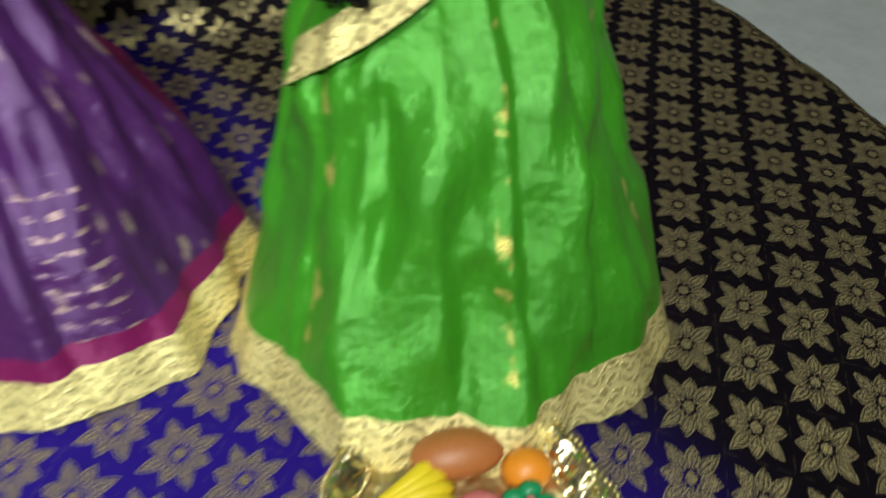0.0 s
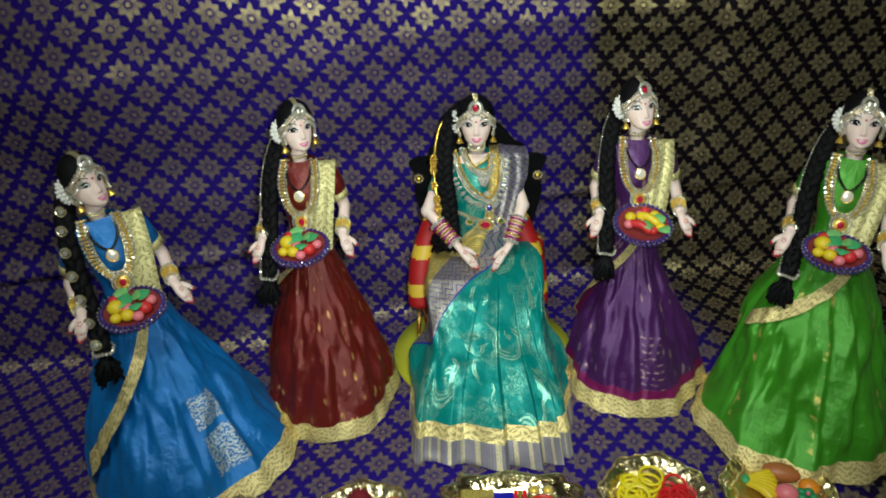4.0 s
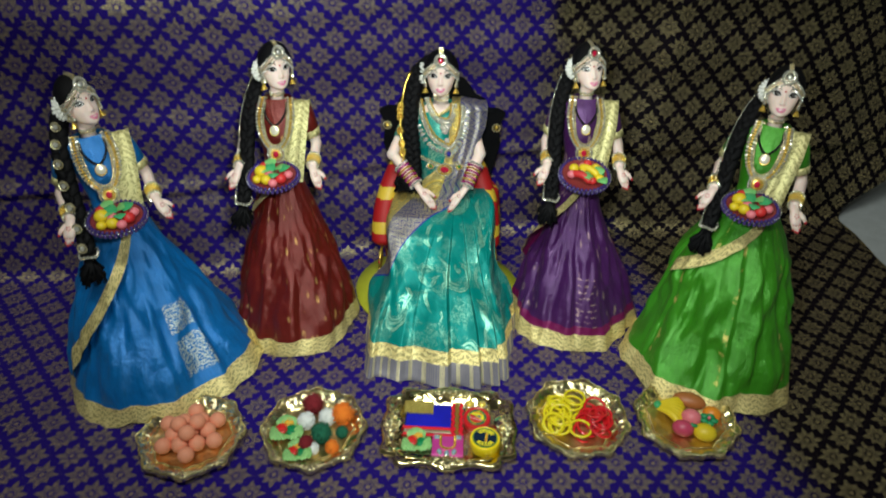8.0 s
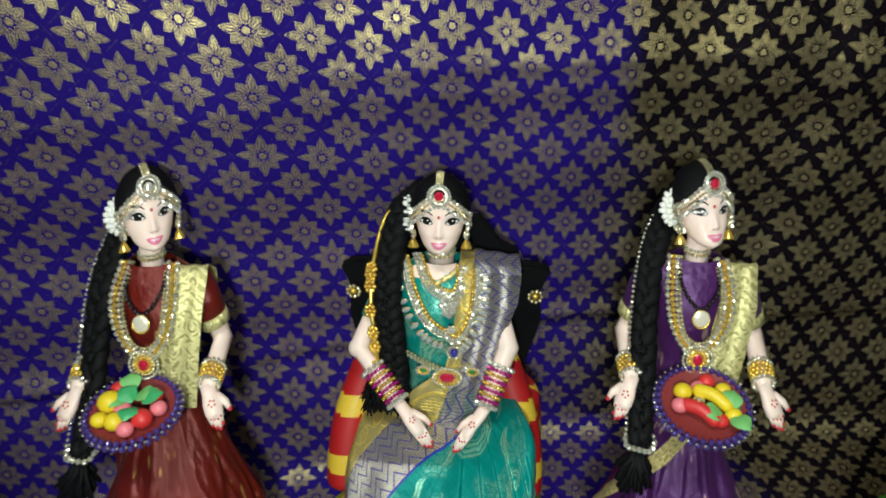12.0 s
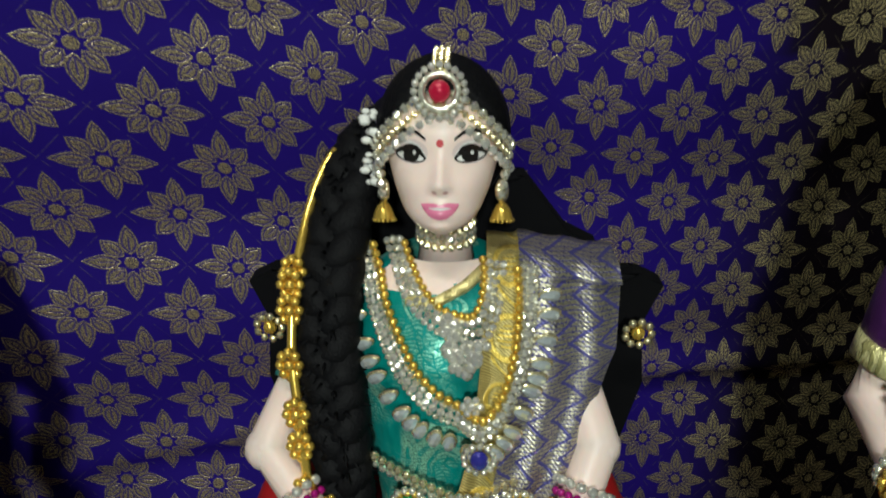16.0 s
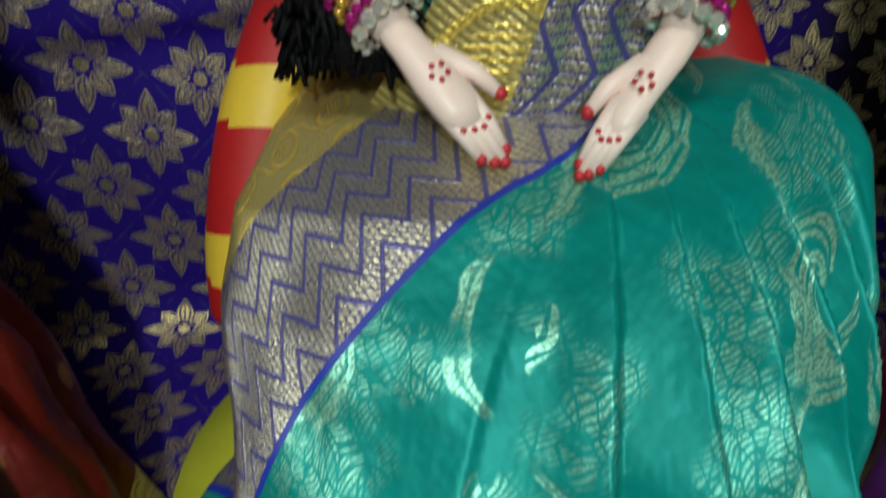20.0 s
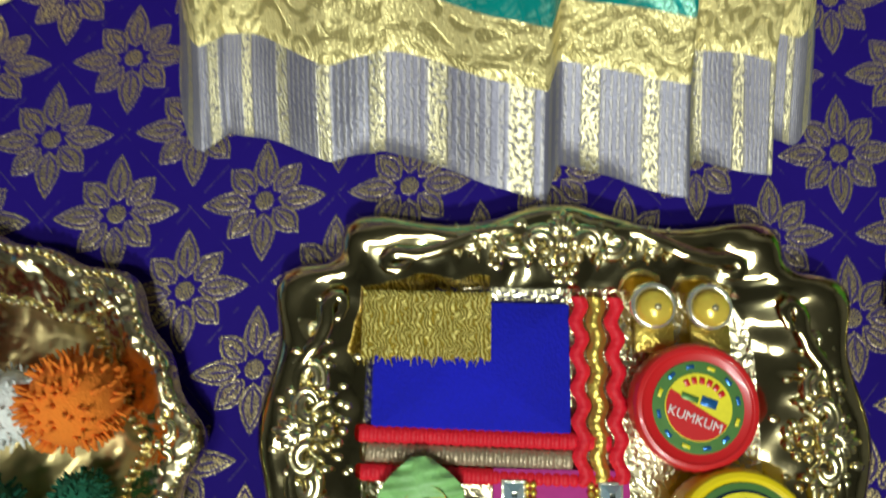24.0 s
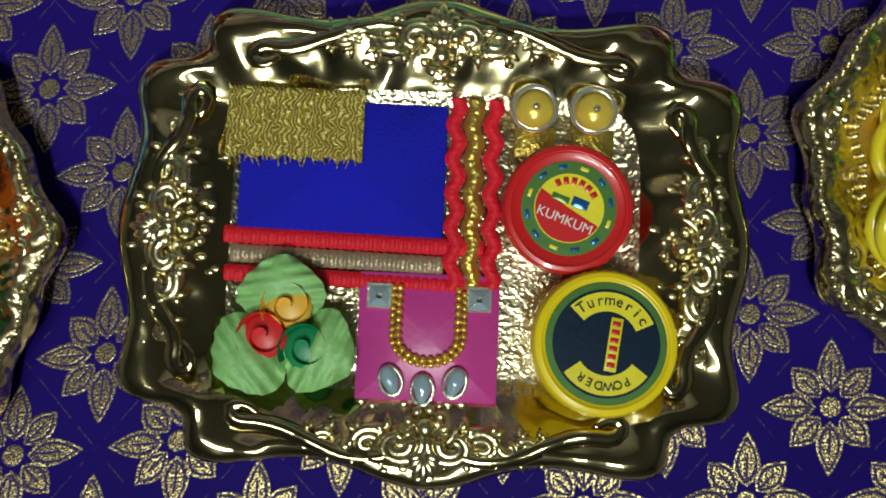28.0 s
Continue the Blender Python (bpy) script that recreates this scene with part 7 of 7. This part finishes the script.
def jar(key, x, y, r, h, tilt, turn, label):
    """A small screw jar seen from its lid, with a printed round label."""
    ob = new("jar", None)
    ob.matrix_world = on_tray("gifts", x, y, 0.0032) @ Euler((radians(tilt), 0, radians(turn))).to_matrix().to_4x4()
    tagged(ob, label, "jar", "small jars on the tray")
    prof = [(0.80, 0.0), (0.92, 0.04), (0.95, 0.30), (0.90, 0.34)]
    b = Build()
    b.grid(lambda a, t: (lambda q: Vector((r * q[0] * math.cos(a * 6.2832), r * q[0] * math.sin(a * 6.2832), h * q[1])))(table(t, [(i / 3, *p) for i, p in enumerate(prof)])), 40, 6, key)
    part("body", b, ob)
    prof2 = [(0.93, 0.36), (1.0, 0.40), (1.0, 0.86), (0.96, 0.97), (0.88, 1.0), (0.84, 0.965), (0.0, 0.965)]
    b = Build()
    b.grid(lambda a, t: (lambda q: Vector(((r * q[0] + 0.00012 * math.cos(a * 6.2832 * 44) * (1 if 0.1 < t < 0.35 else 0)) * math.cos(a * 6.2832), (r * q[0] + 0.00012 * math.cos(a * 6.2832 * 44) * (1 if 0.1 < t < 0.35 else 0)) * math.sin(a * 6.2832), h * q[1])))(table(t, [(i / 6, *p) for i, p in enumerate(prof2)])), 88, 24, key)
    lid = part("lid", b, ob)
    z = h * 0.965

    def disc(rad, key2, lift, name, text_label="", sector=None):
        q = Build()
        a0, a1 = sector or (0.0, 1.0)
        q.grid(lambda a, t: Vector((rad * t * math.cos((a0 + (a1 - a0) * a) * 6.2832), rad * t * math.sin((a0 + (a1 - a0) * a) * 6.2832), z + lift)), 40, 2, key2)
        return part(name, q, lid, text_label)

    return ob, lid, z, disc


def lettering(words, lid, size, place, key, label=""):
    data = bpy.data.curves.new("lettering", "FONT")
    data.body, data.size, data.extrude, data.align_x = words, size, 0.00006, "CENTER"
    data.materials.append(M[key])
    ob = new("lettering", data)
    ob.parent, ob.matrix_basis = lid, place
    return tagged(ob, label)


def arc_letters(words, lid, size, radius, mid, z, key, spread):
    for k, ch in enumerate(words):
        a = mid - (k - (len(words) - 1) / 2) * spread
        m = pose(radius * math.cos(radians(a)), radius * math.sin(radians(a)), z, 0, 0, a - 90)
        lettering(ch, lid, size, m, key)


ob, lid, z, disc = jar("redplastic", 0.0254, 0.0066, 0.0125, 0.0098, 2, -20, "small red jar with a round printed lid")
disc(0.0090, "labelgreen", 0.00025, "label_ring", "green printed ring")
disc(0.0066, "labelyellow", 0.00040, "label_disc", "yellow printed picture")
disc(0.0064, "redplastic", 0.00055, "label_band", "red lower half of the label", (0.46, 0.97))
lettering("KUMKUM", lid, 0.0026, pose(0.0, -0.0032, z + 0.0007, 0, 0, 0), "labelwhite")
part("print_shape", Build().box((0.0016, 0.0016, z + 0.0006), (0.0032, 0.0018, 0.0001), "labelblue"), lid)
part("print_shape", Build().box((-0.0022, 0.0012, z + 0.0006), (0.0034, 0.0012, 0.0001), "labelgreen"), lid)
for k in range(6):
    a = 135 - 17 * k
    part("print_bar", Build().box((0, 0, 0), (0.0010, 0.0013, 0.0001), "redplastic"), lid, m=pose(0.0052 * math.cos(radians(a)), 0.0052 * math.sin(radians(a)), z + 0.0007, 0, 0, a - 90))
for k in range(12):
    a = 30 * k
    part("print_bar", Build().box((0, 0, 0), (0.0016, 0.0007, 0.0001), "labelblue" if k % 3 else "labelyellow"), lid, m=pose(0.0079 * math.cos(radians(a)), 0.0079 * math.sin(radians(a)), z + 0.0005, 0, 0, a - 90))

ob, lid, z, disc = jar("yellowplastic", 0.0324, -0.0190, 0.0136, 0.0122, -2, -8, "small yellow turmeric powder jar with a round printed lid")
disc(0.0112, "labelgreen", 0.00025, "label_ring", "dark green printed ring")
disc(0.0099, "labeldark", 0.00040, "label_disc", "dark printed label")
disc(0.0094, "labelyellow", 0.00055, "label_band", "yellow upper band of the label", (0.09, 0.40))
disc(0.0094, "labelyellow", 0.00055, "label_band", "yellow lower band of the label", (0.62, 0.92))
disc(0.0058, "labeldark", 0.00070, "label_centre", "dark centre of the label")
part("print_bar", Build().box((0.0012, 0.0, z + 0.0009), (0.0022, 0.0098, 0.0001), "labelyellow"), lid)
for k in range(6):
    part("print_bar", Build().box((0.0012, 0.0038 - 0.0015 * k, z + 0.0010), (0.0015, 0.0009, 0.0001), "redplastic"), lid)
arc_letters("Turmeric", lid, 0.0028, 0.0070, 88, z + 0.0008, "labeldark", 13.5)
arc_letters("POWDER", lid, 0.0022, 0.0070, 274, z + 0.0008, "labeldark", 13.0)

for x in (0.0188, 0.0305):
    b = Build()
    b.ball((0, 0, 0.0044), 0.0038, "studgold", 18, 10, (1, 1, 0.7))
    b.ring((0, 0.0006, 0.0034), 0.0042, 0.0008, "silver", (0, 0, 1), 20, 6)
    b.ball((0, 0, 0.0064), 0.0010, "palegold", 10, 6)
    b.box((0.0005, -0.0060, 0.0014), (0.0080, 0.0060, 0.0012), "goldfoil")
    thing("ear_stud", b, "domed gold ear stud with a pearl centre", "earring", on_tray("gifts", x, 0.0262, 0.0040), "ear studs on the tray")

# bangles
rnd = random.Random(21)
yb = thing("bangle", Build().ring((0, 0, 0), 0.0095, 0.0013, "yellowbangle", (0, 0, 1), 36, 10), "thin glossy yellow toy bangle", "bangle", on_tray("bangles", -0.018, 0.008, 0.004), "yellow bangles on the tray")
for k in range(15):
    x, y = -0.016 + rnd.uniform(-0.008, 0.010), rnd.uniform(-0.018, 0.018)
    copy_thing(yb, on_tray("bangles", x, y, 0.0035 + 0.0013 * (k % 5)) @ Euler((rnd.uniform(-0.35, 0.35), rnd.uniform(-0.35, 0.35), 0)).to_matrix().to_4x4())
rb = thing("bangle", Build().ring((0, 0, 0), 0.0095, 0.0013, "redbangle", (0, 0, 1), 36, 10), "thin glossy red toy bangle", "bangle", on_tray("bangles", 0.017, 0.004, 0.004), "red bangles on the tray")
for k in range(16):
    x, y = 0.015 + rnd.uniform(-0.008, 0.009), rnd.uniform(-0.018, 0.017)
    copy_thing(rb, on_tray("bangles", x, y, 0.0035 + 0.0013 * (k % 5)) @ Euler((rnd.uniform(-0.35, 0.35), rnd.uniform(-0.35, 0.35), 0)).to_matrix().to_4x4())
copy_thing(yb, on_tray("bangles", 0.004, -0.017, 0.0105))
copy_thing(yb, on_tray("bangles", -0.006, 0.020, 0.0095))

# clay fruit
bunch = new("banana_bunch", None)
bunch.matrix_world = on_tray("fruit", -0.018, 0.004, 0.002)
tagged(bunch, "bunch of yellow clay bananas with a green stalk", "bananas")
for k in range(7):
    a = -0.75 + 0.25 * k
    pts = curve_through([(-0.008, 0.001 * k - 0.003, 0.006), (-0.001 + 0.004 * math.cos(a), 0.010 * math.sin(a), 0.0085), (0.004 + 0.008 * math.cos(a), 0.019 * math.sin(a), 0.0075), (0.004 + 0.012 * math.cos(a), 0.026 * math.sin(a), 0.004)], 6)
    part("banana", Build().tube(pts, [0.0016 + 0.0020 * math.sin(math.pi * min(1.0, (i + 1) / len(pts))) for i in range(len(pts))], "yellowfruit", 8), bunch)
part("stalk", Build().ball((-0.009, 0.0, 0.0075), 0.0036, "greenfruit", 10, 7, (1, 1.3, 0.8)), bunch, "green stalk")
for name, label, x, y, z, r, key, sc in (("clay_fruit", "pink round clay fruit on a gold tray", 0.004, -0.002, 0.0090, 0.0085, "pinkfruit", (1.1, 0.95, 0.95)), ("clay_mango", "magenta clay mango with a green leaf", -0.002, -0.017, 0.0085, 0.0085, "mango", (1.15, 0.9, 0.9)), ("clay_fruit", "yellow clay fruit on a gold tray", 0.017, -0.015, 0.0085, 0.0085, "yellowfruit", (1.25, 1.0, 0.9)), ("clay_gourd", "brown clay gourd on a gold tray", 0.001, 0.020, 0.0080, 0.0090, "brownfruit", (1.7, 0.95, 0.8)), ("clay_fruit", "orange clay fruit on a gold tray", 0.022, 0.012, 0.0070, 0.0070, "orangefruit", (1.2, 1.0, 0.9))):
    ob = thing(name, Build().ball((0, 0, 0), r, key, 18, 12, sc), label, "clay fruit", on_tray("fruit", x, y, z + 0.001), "fruit on the tray")
    if name == "clay_mango":
        part("leaf", Build().ball((0.0075, 0.002, 0.0050), 0.0034, "rose_green", 10, 6, (1.5, 0.6, 0.4)), ob, "small green leaf")
b = Build()
for k in range(5):
    a = k * 1.2566
    b.ball((0.0048 * math.cos(a), 0.0048 * math.sin(a), 0.0), 0.0036, "rose_green", 10, 6, (1.1, 0.8, 0.6))
b.ball((0, 0, 0.002), 0.0018, "pinkfruit", 8, 5)
thing("clay_flower", b, "green clay flower with a pink centre", "clay flower", on_tray("fruit", 0.019, -0.001, 0.0125))
